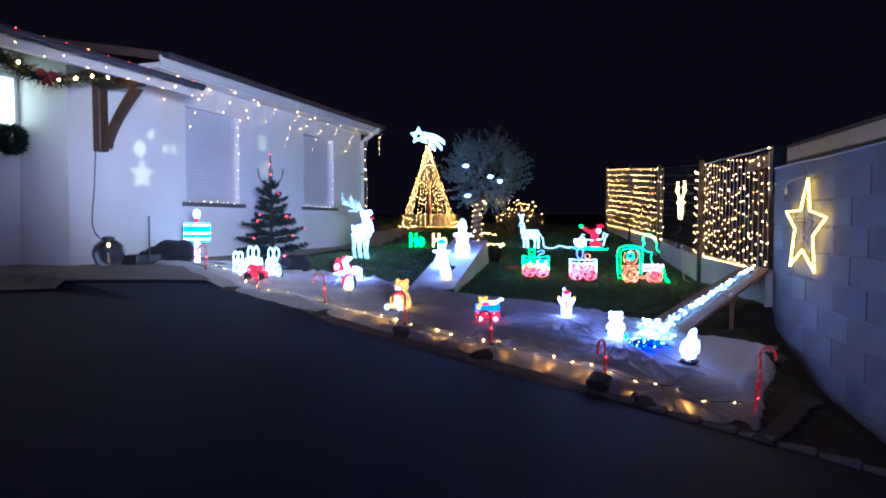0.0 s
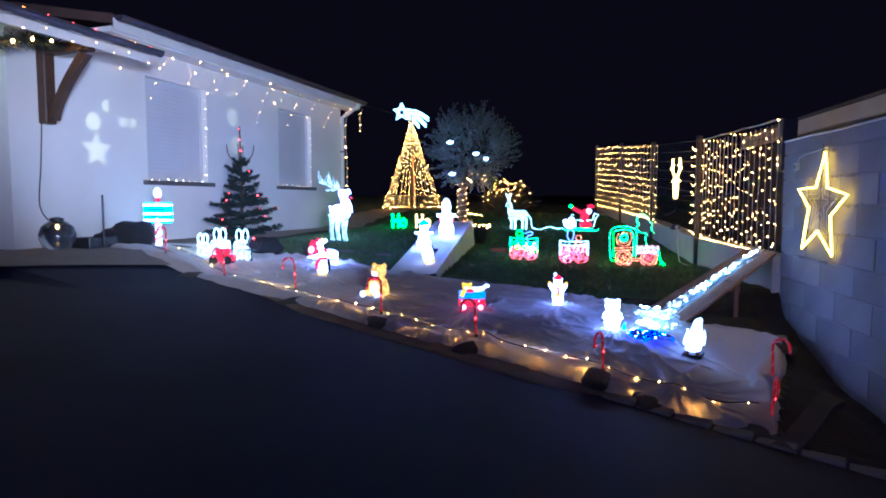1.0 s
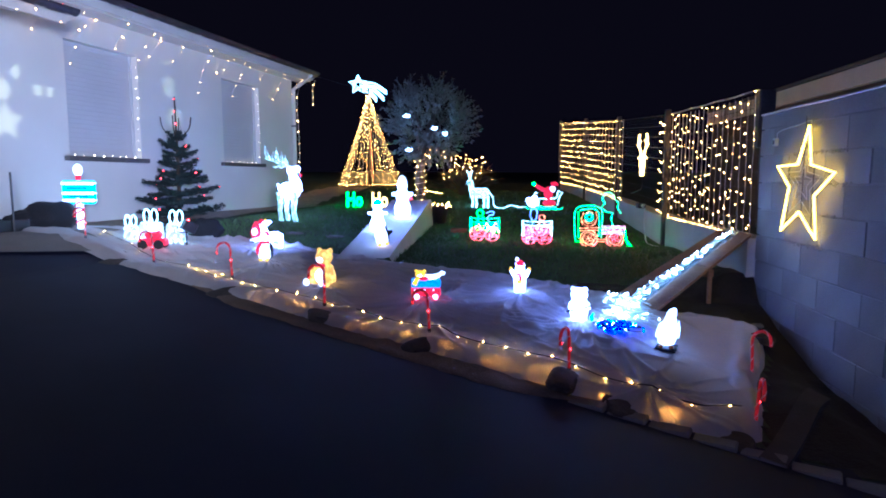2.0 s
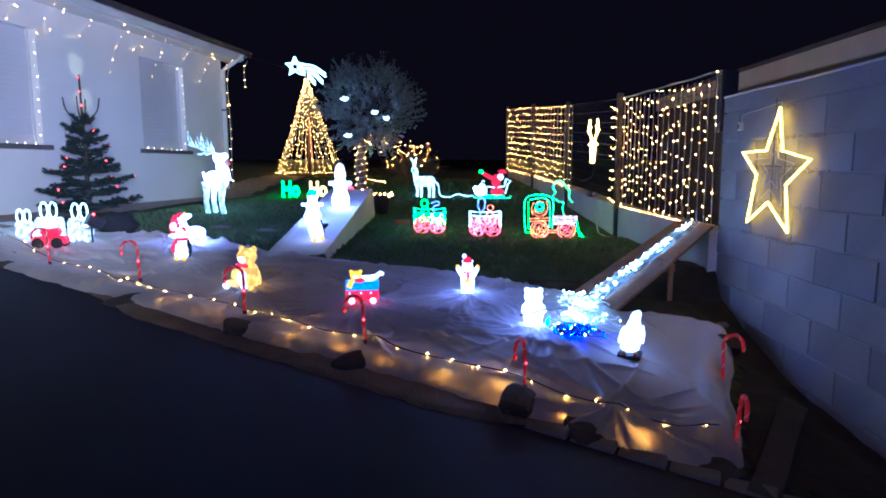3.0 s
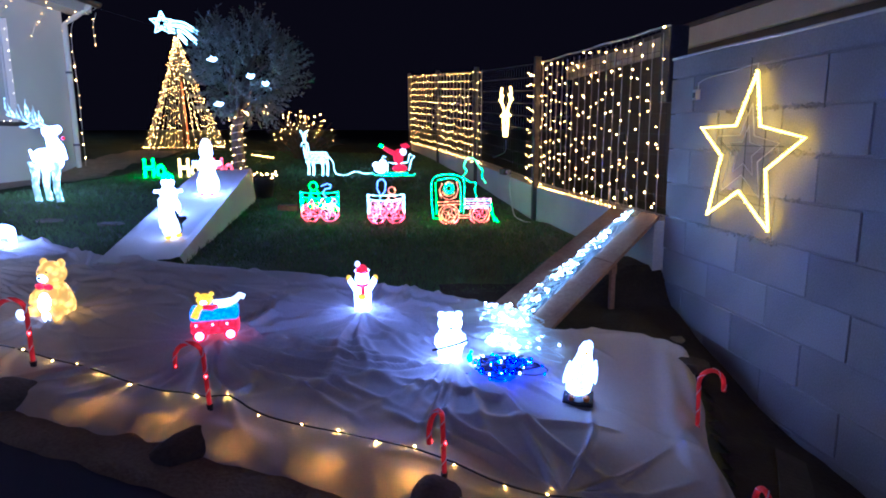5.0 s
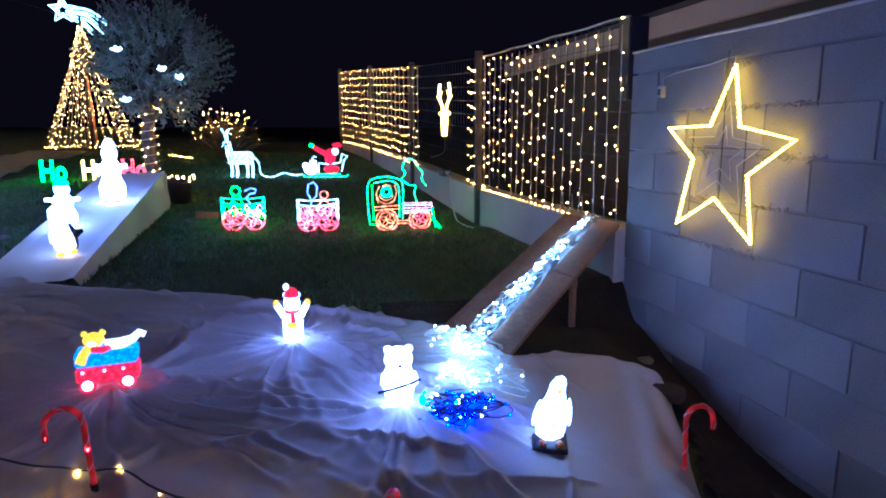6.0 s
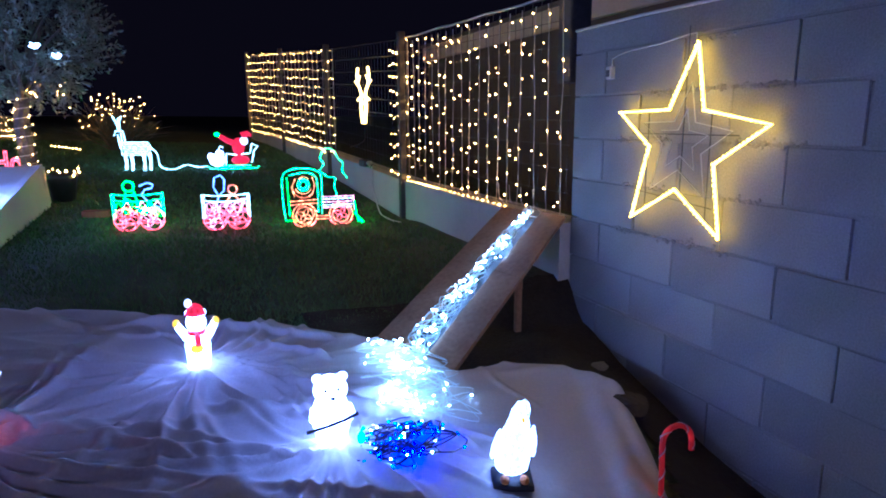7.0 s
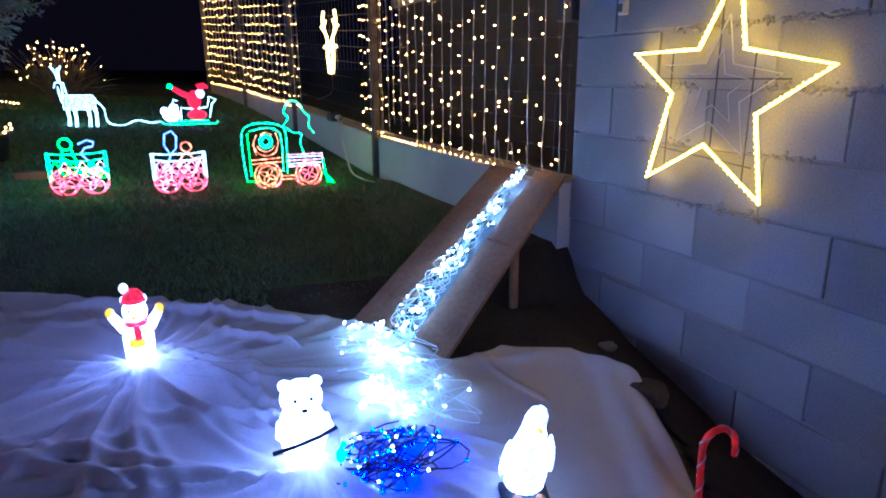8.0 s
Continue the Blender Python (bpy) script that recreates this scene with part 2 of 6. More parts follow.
def glide(points, step):
    """Points every step metres along a line of points (Catmull-Rom)."""
    p = [Vector(q) for q in points]
    p = [p[0] * 2 - p[1]] + p + [p[-1] * 2 - p[-2]]
    out = []
    for i in range(1, len(p) - 2):
        a, b, c, d = p[i - 1:i + 3]
        n = max(1, round((c - b).length / step))
        for k in range(n):
            t = k / n
            out.append(0.5 * (2 * b + (c - a) * t + (2 * a - 5 * b + 4 * c - d) * t * t + (3 * b - a - 3 * c + d) * t ** 3))
    return out + [p[-2]]


def turned(profile, bm=None, sides=16, center=(0, 0, 0)):
    """A turned shape from (radius, height) pairs."""
    bm = bm or bmesh.new()
    rings = [[bm.verts.new((center[0] + r * math.cos(math.tau * k / sides), center[1] + r * math.sin(math.tau * k / sides), center[2] + z)) for k in range(sides)] for r, z in profile]
    for r, s in zip(rings, rings[1:]):
        for k in range(sides):
            bm.faces.new((r[k], r[(k + 1) % sides], s[(k + 1) % sides], s[k]))
    bm.faces.new(rings[0][::-1])
    bm.faces.new(rings[-1])
    return bm


# ---- the lie of the land ----
def ease(v):
    v = min(1, max(0, v))
    return v * v * (3 - 2 * v)


def drive(x, y):
    return min(0.72, -0.12 * (x - 2.1))


def behind(x, y):
    """Metres behind the front edge of the bed."""
    return ((x - 2.1) * 2.55 + (y - 3.62) * 5.3) / math.hypot(2.55, 5.3)


def house_gap(x, y):
    """Metres in front of the house wall."""
    return 0.988 * x - 0.155 * y + 4.85


def land(x, y):
    back = y if y < 17 else 17 + (y - 17) * 0.15
    lawn = -0.067 - 0.033 * max(-6, min(6, x)) + 0.0739 * back
    lawn -= 0.055 * math.exp(-((x - 1.3) / 1.3) ** 2 - ((y - 8.6) / 1.6) ** 2)
    lawn -= 0.13 * ease((x - 1.4) / 1.2) * ease((5.6 - y) / 0.9)
    lawn -= 0.08 * ease((x - 2.5) / 0.3) * ease((5.8 - y) / 0.4)
    lawn += (0.49 - lawn) * ease((x - 2.3) / 0.4) * ease((y - 5.78) / 0.22) * (1 - ease((y - 8.0) / 0.9)) if x < 4 else 0
    z = drive(x, y) + (lawn - drive(x, y)) * ease(behind(x, y) / 0.75)
    k = max(ease((house_gap(x, y) - 0.5) / 1.2), ease((y - 11.2) / 1.6))
    return 0.74 + (z - 0.74) * k if house_gap(x, y) < 1.7 and y > 4.5 else z


def patch(x0, x1, y0, y1, step, height, keep):
    nx, ny = round((x1 - x0) / step), round((y1 - y0) / step)
    verts, faces, index = [], [], {}
    for i in range(nx + 1):
        for j in range(ny + 1):
            x, y = x0 + step * i, y0 + step * j
            index[i, j] = len(verts)
            verts.append((x, y, height(x, y)))
    for i in range(nx):
        for j in range(ny):
            if keep(x0 + step * (i + 0.5), y0 + step * (j + 0.5)):
                faces.append((index[i, j], index[i + 1, j], index[i + 1, j + 1], index[i, j + 1]))
    return verts, faces


def far_land(x, y):
    return land(x, y) - (0.0 if abs(x) > 11.9 or y > 23.9 or y < -7.9 else 0.25)


ground = solid("ground", patch(-12, 12, -8, 24, 0.1, lambda x, y: land(x, y) + 0.012 * noise.noise((x * 2, y * 2, 0)) * (behind(x, y) > 0.4), lambda x, y: True), GRASS,
               "dark green lawn on a gentle rise", "lawn")
smooth(ground)
solid("ground_distance", patch(-400, 400, -400, 400, 25, lambda x, y: far_land(x, y) - 0.3, lambda x, y: True), GRASS, "dark open land round the garden", "ground")
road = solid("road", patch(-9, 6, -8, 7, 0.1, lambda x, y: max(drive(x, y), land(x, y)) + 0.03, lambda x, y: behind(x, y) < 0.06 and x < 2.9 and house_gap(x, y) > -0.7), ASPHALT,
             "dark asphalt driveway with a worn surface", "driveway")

# ---- concrete block wall ----
WALL_X = 2.85
wall = solid("wall_block", box(WALL_X + 0.03, WALL_X + 0.19, -3.0, 5.95, -0.7, 1.645), MORTAR, "bare grey concrete block wall with recessed joints", "wall")
coping = solid("trim_coping", box(WALL_X + 0.001, WALL_X + 0.2, -3.0, 5.955, 1.63, 1.735, 0.003), BLOCK, "rough grey concrete coping along the block wall", "coping")

# ---- low wall and fence ----
FENCE = [(2.85, 5.953, 0.30, 0.79, 1.93), (2.83, 8.45, 0.50, 0.80, 2.0), (2.716, 10.95, 0.70, 0.93, 2.16), (2.515, 13.4, 0.88, 1.05, 2.36), (2.23, 15.7, 1.0, 1.16, 2.52)]
bm = bmesh.new()
for (x0, y0, g0, w0, t0), (x1, y1, g1, w1, t1) in zip(FENCE, FENCE[1:]):
    v = [bm.verts.new(c) for c in ((x0 - 0.06, y0, g0 - 0.5), (x0 + 0.14, y0, g0 - 0.5), (x0 + 0.14, y0, w0), (x0 - 0.06, y0, w0),
                                   (x1 - 0.06, y1, g1 - 0.5), (x1 + 0.14, y1, g1 - 0.5), (x1 + 0.14, y1, w1), (x1 - 0.06, y1, w1))]
    for f in ((0, 1, 5, 4), (1, 2, 6, 5), (2, 3, 7, 6), (3, 0, 4, 7)):
        bm.faces.new([v[i] for i in f])
    if (x0, y0) == FENCE[0][:2]:
        bm.faces.new([v[i] for i in (3, 2, 1, 0)])
    if (x1, y1) == FENCE[-1][:2]:
        bm.faces.new([v[i] for i in (4, 5, 6, 7)])
solid("wall_low", bm, LOWWALL, "low pale rendered garden wall under the fence", "wall")
fence = thing("fence", pose(0, 0, 0), "grey welded wire mesh fence on a low wall", "fence", kind="structure")
for x, y, g, w, t in FENCE[1:]:
    part("post", box(x - 0.1, x - 0.04, y - 0.03, y + 0.03, g - 0.1, t + 0.05, 0.006), POST, fence)


def along(i, s, h):
    """A point on fence bay i, s along it and h up it."""
    (x0, y0, _, w0, t0), (x1, y1, _, w1, t1) = FENCE[i], FENCE[i + 1]
    return Vector((x0 + (x1 - x0) * s, y0 + (y1 - y0) * s, (w0 + (w1 - w0) * s) * (1 - h) + (t0 + (t1 - t0) * s) * h))


for i in range(4):
    bm = bmesh.new()
    for k in range(26):
        tube([along(i, (k + 0.5) / 26, 0.02), along(i, (k + 0.5) / 26, 1.0)], 0.0017, bm, 3)
    for k in range(10):
        h = 0.02 + 0.98 * k / 9
        tube([along(i, 0.01, h), along(i, 0.99, h)], 0.0022, bm, 3)
    part("wire_panel", bm, POST, fence)

for x, y, z0, z1 in ((2.9, 6.02, 1.5, 1.94),):
    part("end_post", box(x - 0.06, x + 0.06, y - 0.03, y + 0.09, z0, z1, 0.006), POST, fence, "dark end post beside the block wall")
neighbour = thing("house", pose(4.5, 0, 0), "low beige neighbouring building behind the fence", "house")
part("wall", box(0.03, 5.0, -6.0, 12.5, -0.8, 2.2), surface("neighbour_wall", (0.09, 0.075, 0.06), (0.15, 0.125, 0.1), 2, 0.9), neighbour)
part("fascia", box(-0.04, 0.028, -6.0, 12.55, 2.2, 2.4, 0.01), BEIGE, neighbour, "pale painted fascia board")
part("roof", box(-0.06, 5.05, -6.05, 12.6, 2.402, 2.44), SLATE, neighbour)

# ---- paving, gravel and kerb ----
pave_v, pave_f, spot = [], [], {}
for i in range(71):
    for j in range(66):
        x, y = -3.3 + 0.419 * (i * 0.08 - 3.6) - 0.908 * j * 0.08, 4.3 + 0.908 * (i * 0.08 - 3.6) + 0.419 * j * 0.08
        spot[i, j] = len(pave_v)
        pave_v.append((x, y, max(land(x, y), drive(x, y)) + 0.05))
for i in range(70):
    for j in range(65):
        x, y, _ = pave_v[spot[i, j]]
        if house_gap(x, y) > -0.75 and behind(x, y) < 0.5:
            pave_f.append((spot[i, j], spot[i + 1, j], spot[i + 1, j + 1], spot[i, j + 1]))
solid("pavement", (pave_v, pave_f), PAVING, "pale concrete paving in front of the porch", "paving")
solid("gravel_strip", patch(-4.5, -1.5, 6.4, 14, 0.1, lambda x, y: land(x, y) + 0.03, lambda x, y: -0.02 < house_gap(x, y) < 0.75 + 0.08 * math.sin(3 * y) and behind(x, y) > 0.5), GRAVEL,
      "sandy gravel strip along the house wall", "gravel")

# ---- the house ----
HOUSE = Matrix(((0.155, -0.988, 0, -4.03), (0.988, 0.155, 0, 5.55), (0, 0, 1, 0), (0, 0, 0, 1)))  # x along the wall, y into the house
LONG = 6.72


def pane_wall(x0, x1, z0, z1, y0, y1, holes):
    """A wall with thickness and openings (x0, x1, z0, z1), made of butted blocks."""
    bm = bmesh.new()
    xs = sorted({x0, x1, *[v for h in holes for v in h[:2]]})
    for a, b in zip(xs, xs[1:]):
        spans, low = [], z0
        for h in sorted(h for h in holes if h[0] <= a and h[1] >= b):
            spans.append((low, h[2]))
            low = h[3]
        spans.append((low, z1))
        for c, d in spans:
            if d > c:
                box(a, b, y0, y1, c, d, bm=bm)
    bmesh.ops.remove_doubles(bm, verts=bm.verts, dist=0.0005)
    return bm


WINDOWS = [(1.71, 2.79, 1.5, 2.73), (4.54, 5.58, 1.5, 2.74)]
solid("wall_house", pane_wall(0, LONG, 0.3, 3.05, 0, 0.32, WINDOWS), RENDER, "pale rendered house wall lit by a floodlight", "wall", m=HOUSE)
solid("wall_house_end", box(LONG - 0.3, LONG, 0.322, 7.5, 0.3, 3.05), RENDER, "pale rendered end wall of the house", "wall", m=HOUSE)
solid("wall_porch", pane_wall(-5.0, 0.0, 0.3, 3.05, 0.62, 0.9, [(-0.75, 0.0, 0.3, 2.8)]), RENDER, "pale rendered wall at the back of the porch", "wall", m=HOUSE)
solid("wall_porch_return", box(0.002, 0.3, 0.322, 0.9, 0.3, 3.05), RENDER, "short rendered return wall of the porch", "wall", m=HOUSE)
for i, (a, b, c, d) in enumerate(WINDOWS):
    win = thing("window_%d" % (i + 1), HOUSE @ pose((a + b) / 2, 0, c), "window with its white roller shutter down over a dark sill", "window", kind="structure")
    w = (b - a) / 2
    part("window_sill", box(-w - 0.08, w + 0.08, -0.06, 0.16, -0.055, -0.002, 0.006), SLATE, win, "dark slate sill")
    for k in range(24):
        z = (d - c) * k / 24
        part("shutter_slat", box(-w + 0.01, w - 0.01, 0.1, 0.112, z + 0.0005, z + (d - c) / 24 - 0.0005), SHUTTER, win)
    for x in (-w, w - 0.03):
        part("guide_rail", box(x + 0.002, x + 0.028, 0.08, 0.13, 0.0, d - c), SHUTTER, win)

# porch door with a lit pane
door = thing("door_1", HOUSE @ pose(-0.38, 0.66, 0.74), "white front door with a lit slanted glass pane", "door", kind="structure")
part("door_leaf", box(-0.36, 0.37, 0.0, 0.06, 0.0, 2.05, 0.006), DOOR, door)
bm = bmesh.new()
v = [bm.verts.new(c) for c in ((0.31, -0.012, 1.99), (-0.3, -0.012, 1.99), (-0.3, -0.012, 1.93), (0.31, -0.012, 1.4))]
bm.faces.new(v)
bmesh.ops.solidify(bm, geom=bm.faces[:], thickness=0.01)
part("pane", bm, LIT_GLASS, door, "lit frosted glass pane")
part("door_handle", tube([(-0.3, -0.005, 1.0), (-0.3, -0.05, 1.0), (-0.2, -0.05, 1.0)], 0.009), ZINC, door)

# roofs
bm = bmesh.new()


def slab(bm, a, b, c, d, thick):
    """A sloping slab: corners a, b along the eave, c, d above."""
    top = [bm.verts.new(p) for p in (a, b, c, d)]
    low = [bm.verts.new((p[0], p[1], p[2] - thick)) for p in (a, b, c, d)]
    bm.faces.new(top)
    bm.faces.new(low[::-1])
    for k in range(4):
        bm.faces.new((top[k], low[k], low[(k + 1) % 4], top[(k + 1) % 4]))
    return bm


roof = solid("roof_main", slab(bm, (0.95, -0.3, 3.2), (LONG + 0.25, -0.3, 3.2), (LONG + 0.25, 3.6, 3.9), (0.95, 3.6, 3.9), 0.1), ROOF, "low tiled main roof of the house", "roof", m=HOUSE)
roof2 = solid("roof_porch", slab(bmesh.new(), (-6.0, -0.74, 2.79), (1.02, -0.74, 2.79), (1.02, 3.6, 3.62), (-6.0, 3.6, 3.62), 0.05), ROOF, "lower tiled porch roof reaching out over the drive", "roof", m=HOUSE)
solid("trim_soffit", box(0.96, LONG + 0.2, -0.28, -0.002, 3.02, 3.08), SOFFIT, "white boarded soffit under the main eave", "soffit", m=HOUSE)
solid("trim_porch_soffit", slab(bmesh.new(), (-6.0, -0.72, 2.73), (1.0, -0.72, 2.73), (1.0, -0.004, 2.88), (-6.0, -0.004, 2.88), 0.03), SOFFIT, "white boarded soffit under the porch roof", "soffit", m=HOUSE)
solid("trim_porch_fascia", box(-6.0, 1.0, -0.76, -0.742, 2.66, 2.76), SOFFIT, "white fascia board under the porch gutter", "fascia", m=HOUSE)
solid("trim_fascia", box(0.96, LONG + 0.2, -0.318, -0.301, 3.04, 3.16), SOFFIT, "white fascia board along the main eave", "fascia", m=HOUSE)


def gutter(name, x0, x1, y, z):
    arc = [(y - 0.06 + 0.06 * math.cos(math.pi * k / 8), z - 0.06 * math.sin(math.pi * k / 8)) for k in range(9)]
    bm = bmesh.new()
    rows = [[bm.verts.new((x, a, b)) for a, b in arc] for x in (x0, x1)]
    for k in range(8):
        bm.faces.new((rows[0][k], rows[0][k + 1], rows[1][k + 1], rows[1][k]))
    bm.faces.new(rows[0])
    bm.faces.new(rows[1][::-1])
    bmesh.ops.solidify(bm, geom=bm.faces[:], thickness=0.004)
    return solid(name, bm, ZINC, "half-round zinc gutter along the eave", "gutter", m=HOUSE)


gutter("gutter_main", 0.96, LONG + 0.28, -0.322, 3.18)
gutter("gutter_porch", -6.0, 1.04, -0.764, 2.79)
solid("downpipe", tube([(LONG + 0.1, -0.36, 3.12), (LONG - 0.02, -0.2, 2.95), (LONG - 0.05, -0.06, 2.85), (LONG - 0.05, -0.06, 0.75)], 0.036, sides=10), RENDER, "pale downpipe at the house corner", "downpipe", m=HOUSE)
for h in (1.2, 2.2):
    solid("downpipe_clip", turned([(0.046, -0.015), (0.046, 0.015)], center=(LONG - 0.05, -0.06, h)), ZINC, "zinc clip round the downpipe", "pipe clip", m=HOUSE)

bracket = thing("roof_bracket", HOUSE @ pose(0.36, 0, 2.0), "dark stained timber bracket carrying the porch roof", "bracket")
part("wall_post", box(-0.06, 0.06, -0.11, -0.002, 0.0, 0.78, 0.01), TIMBER, bracket)
part("arm", box(-0.05, 0.05, -0.64, -0.112, 0.66, 0.76, 0.01), TIMBER, bracket)
bm = bmesh.new()
rings = []
for k in range(11):
    t = k / 10
    y, z = -0.112 - 0.4 * t ** 1.5, 0.03 + 0.628 * t
    wide = 0.07 + 0.05 * t
    rings.append([bm.verts.new(c) for c in ((-0.035, y, z), (0.035, y, z), (0.035, y - wide * (1 - 0.15 * t), z - 0.03 * t), (-0.035, y - wide * (1 - 0.15 * t), z - 0.03 * t))])
for r, q in zip(rings, rings[1:]):
    for k in range(4):
        bm.faces.new((r[k], r[(k + 1) % 4], q[(k + 1) % 4], q[k]))
bm.faces.new(rings[0][::-1])
bm.faces.new(rings[-1])
part("brace", bm, TIMBER, bracket, "curved timber brace")


# ---- light strings ----
def light_string(name, points, label, wire, wire_r, material, bulb_r, every, m=None, group="", jitter=0.01, wire_sides=4):
    """A cable through points with bulbs along it: a thing of two parts."""
    ob = thing(name, m if m is not None else pose(0, 0, 0), label, "light string", group)
    path = glide(points, 0.06)
    part("cable", tube(path, wire_r, sides=wire_sides), wire, ob)
    spots, run = [], 0
    for a, b in zip(path, path[1:]):
        run += (b - a).length
        if run >= every:
            run = 0
            spots.append(b + Vector([random.uniform(-jitter, jitter) for _ in range(3)]))
    bulb_parts(spots, bulb_r, material, ob)
    return ob


rng = random.Random(4)
# icicle strings under the eaves
eaves = [("main", 1.1, LONG + 0.2, -0.39, 3.12), ("porch", -2.5, 1.0, -0.84, 2.74)]
for nm, x0, x1, y, z in eaves:
    ob = thing("icicle_lights", HOUSE, "warm and red icicle light string hanging from the eave", "light string")
    bm, warm, red, amber = bmesh.new(), [], [], []
    tube([(x0 + (x1 - x0) * k / 40, y, z + 0.02 * math.sin(k * 1.7)) for k in range(41)], 0.003, bm, 4)
    x, k = x0, 0
    while x < x1:
        drop = (0.12, 0.45, 0.22, 0.6, 0.3)[k % 5] * rng.uniform(0.7, 1.2) if nm == "main" else (0.05, 0.1)[k % 2]
        yy = -0.03 - rng.random() * 0.06 if nm == "main" else y
        tube([(x, y, z), (x, (y + yy) / 2, z - drop * 0.4), (x, yy, z - drop)], 0.0008, bm, 3)
        spots = max(1, round(drop / 0.15))
        for j in range(1, spots + 1):
            h = drop * j / spots
            warm.append((x + rng.uniform(-0.02, 0.02), y + (yy - y) * h / drop, z - h))
        (red if rng.random() < 0.4 else amber).append((x, y - 0.015, z + 0.055))
        x += rng.uniform(0.16, 0.26)
        k += 1
    part("cable", bm, WHITEWIRE, ob)
    bulb_parts(warm, 0.0048, WARMDIM, ob)
    bulb_parts(red, 0.0075, REDBULB, ob, "red bulb")
    bulb_parts(amber, 0.008, AMBER, ob, "amber bulb")
light_string("corner_lights", [(LONG + 0.16, -0.42, 3.1), (LONG + 0.03, -0.12, 2.85), (LONG + 0.02, -0.12, 1.9), (LONG + 0.02, -0.12, 0.9)], "pink light string down the house corner", WHITEWIRE, 0.003, WARMDIM, 0.008, 0.17, HOUSE)
light_string("corner_lights", [(LONG + 0.25, -0.36, 3.05), (LONG + 0.25, -0.3, 2.9), (LONG + 0.25, -0.3, 2.62)], "short warm light string hanging off the eave corner", WHITEWIRE, 0.002, WARMDIM, 0.008, 0.1, HOUSE)
for i, (a, b, c, d) in enumerate(WINDOWS):
    light_string("window_lights", [(b - 0.04, -0.005, d - 0.02), (b - 0.03, -0.005, (c + d) / 2), (b - 0.04, 0.0, c + 0.03), (b - 0.08, 0.04, c + 0.012), (a + 0.05, 0.05, c + 0.012)],
                 "fine white light string round the shuttered window", WHITEWIRE, 0.002, WINDOWBULB, 0.0045, 0.09, HOUSE)

# garland and wreath of fir at the porch
def tufts(spine, length, count, seed):
    """Short flat needles sticking out round a line of points."""
    r = random.Random(seed)
    verts, faces = [], []
    for _ in range(count):
        i = r.randrange(len(spine) - 1)
        p = spine[i].lerp(spine[i + 1], r.random())
        way = Vector((r.gauss(0, 1), r.gauss(0, 1), r.gauss(0, 1))).normalized()
        tip = p + way * length * r.uniform(0.5, 1.15)
        side = way.orthogonal().normalized() * 0.007
        k = len(verts)
        verts += [tuple(p - side), tuple(p + side), tuple(tip + side * 0.5), tuple(tip - side * 0.5)]
        faces.append((k, k + 1, k + 2, k + 3))
    return verts, faces


garland = thing("garland", HOUSE, "green fir garland with red bow and warm bulbs, over the porch", "garland")
spine = glide([(-1.6, -0.32, 2.68), (-1.1, -0.32, 2.74), (-0.75, -0.32, 2.62), (-0.4, -0.32, 2.58), (-0.1, -0.32, 2.68), (0.3, -0.3, 2.74)], 0.04)
part("branch", tube(spine, 0.02, sides=6), FIRSTEM, garland)
part("needles", tufts(spine, 0.12, 2600, 3), NEEDLE, garland)
bulb_parts([p + Vector((0, -0.1, 0)) for p in spine[::5]], 0.012, WARM, garland)
bm = bmesh.new()
for sx in (-1, 1):
    ball((-0.55 + 0.06 * sx, -0.42, 2.6), (0.06, 0.025, 0.04), bm, 10, 6)
    tube([(-0.55, -0.42, 2.59), (-0.55 + 0.05 * sx, -0.43, 2.5)], [0.012, 0.02], bm, 6)
part("bow", bm, surface("red_ribbon", (0.12, 0.008, 0.01), (0.2, 0.012, 0.018), 9, 0.6), garland, "red ribbon bow")
wreath = thing("wreath", HOUSE @ pose(-0.16, 0.6, 2.1), "dark green fir wreath on the front door", "wreath")
ring = [Vector((0.11 * math.cos(a), -0.02, 0.11 * math.sin(a))) for a in [math.tau * k / 24 for k in range(25)]]
part("ring", tube(ring[:-1], 0.02, sides=6, closed=True), FIRSTEM, wreath)
part("needles", tufts(ring, 0.085, 3200, 5), NEEDLE, wreath)

# lantern ball, boulders, stake, cable on the wall
globe = thing("garden_globe", HOUSE @ pose(0.2, -0.3, land(-4.1, 5.6) + 0.035), "clear glass globe lamp in front of the house wall", "globe lamp")
glass, gn, gl, gp = shader("globe_glass")
gp.inputs["Transmission Weight"].default_value, gp.inputs["Roughness"].default_value, gp.inputs["Base Color"].default_value = 1.0, 0.03, (0.3, 0.33, 0.36, 1)
glass_ob = smooth(part("glass", turned([(0.06, 0.0), (0.12, 0.03), (0.155, 0.1), (0.16, 0.16), (0.135, 0.23), (0.08, 0.275), (0.05, 0.285)], sides=24), glass, globe))
part("collar", turned([(0.055, 0.275), (0.06, 0.28), (0.06, 0.31), (0.02, 0.32)]), BLACK, globe)
part("bulb", ball((0, 0, 0.2), (0.012, 0.012, 0.018), segments=8, rings=6), WARMDIM, globe)
cable = solid("wall_cable", tube(glide([(0.33, -0.01, 2.0), (0.3, -0.012, 1.6), (0.26, -0.02, 1.2), (0.22, -0.2, 1.05), (0.2, -0.3, land(-4.1, 5.6) + 0.35)], 0.08), 0.006, sides=6), BLACK,
              "thin black cable hanging down the wall", "cable", kind="", m=HOUSE)


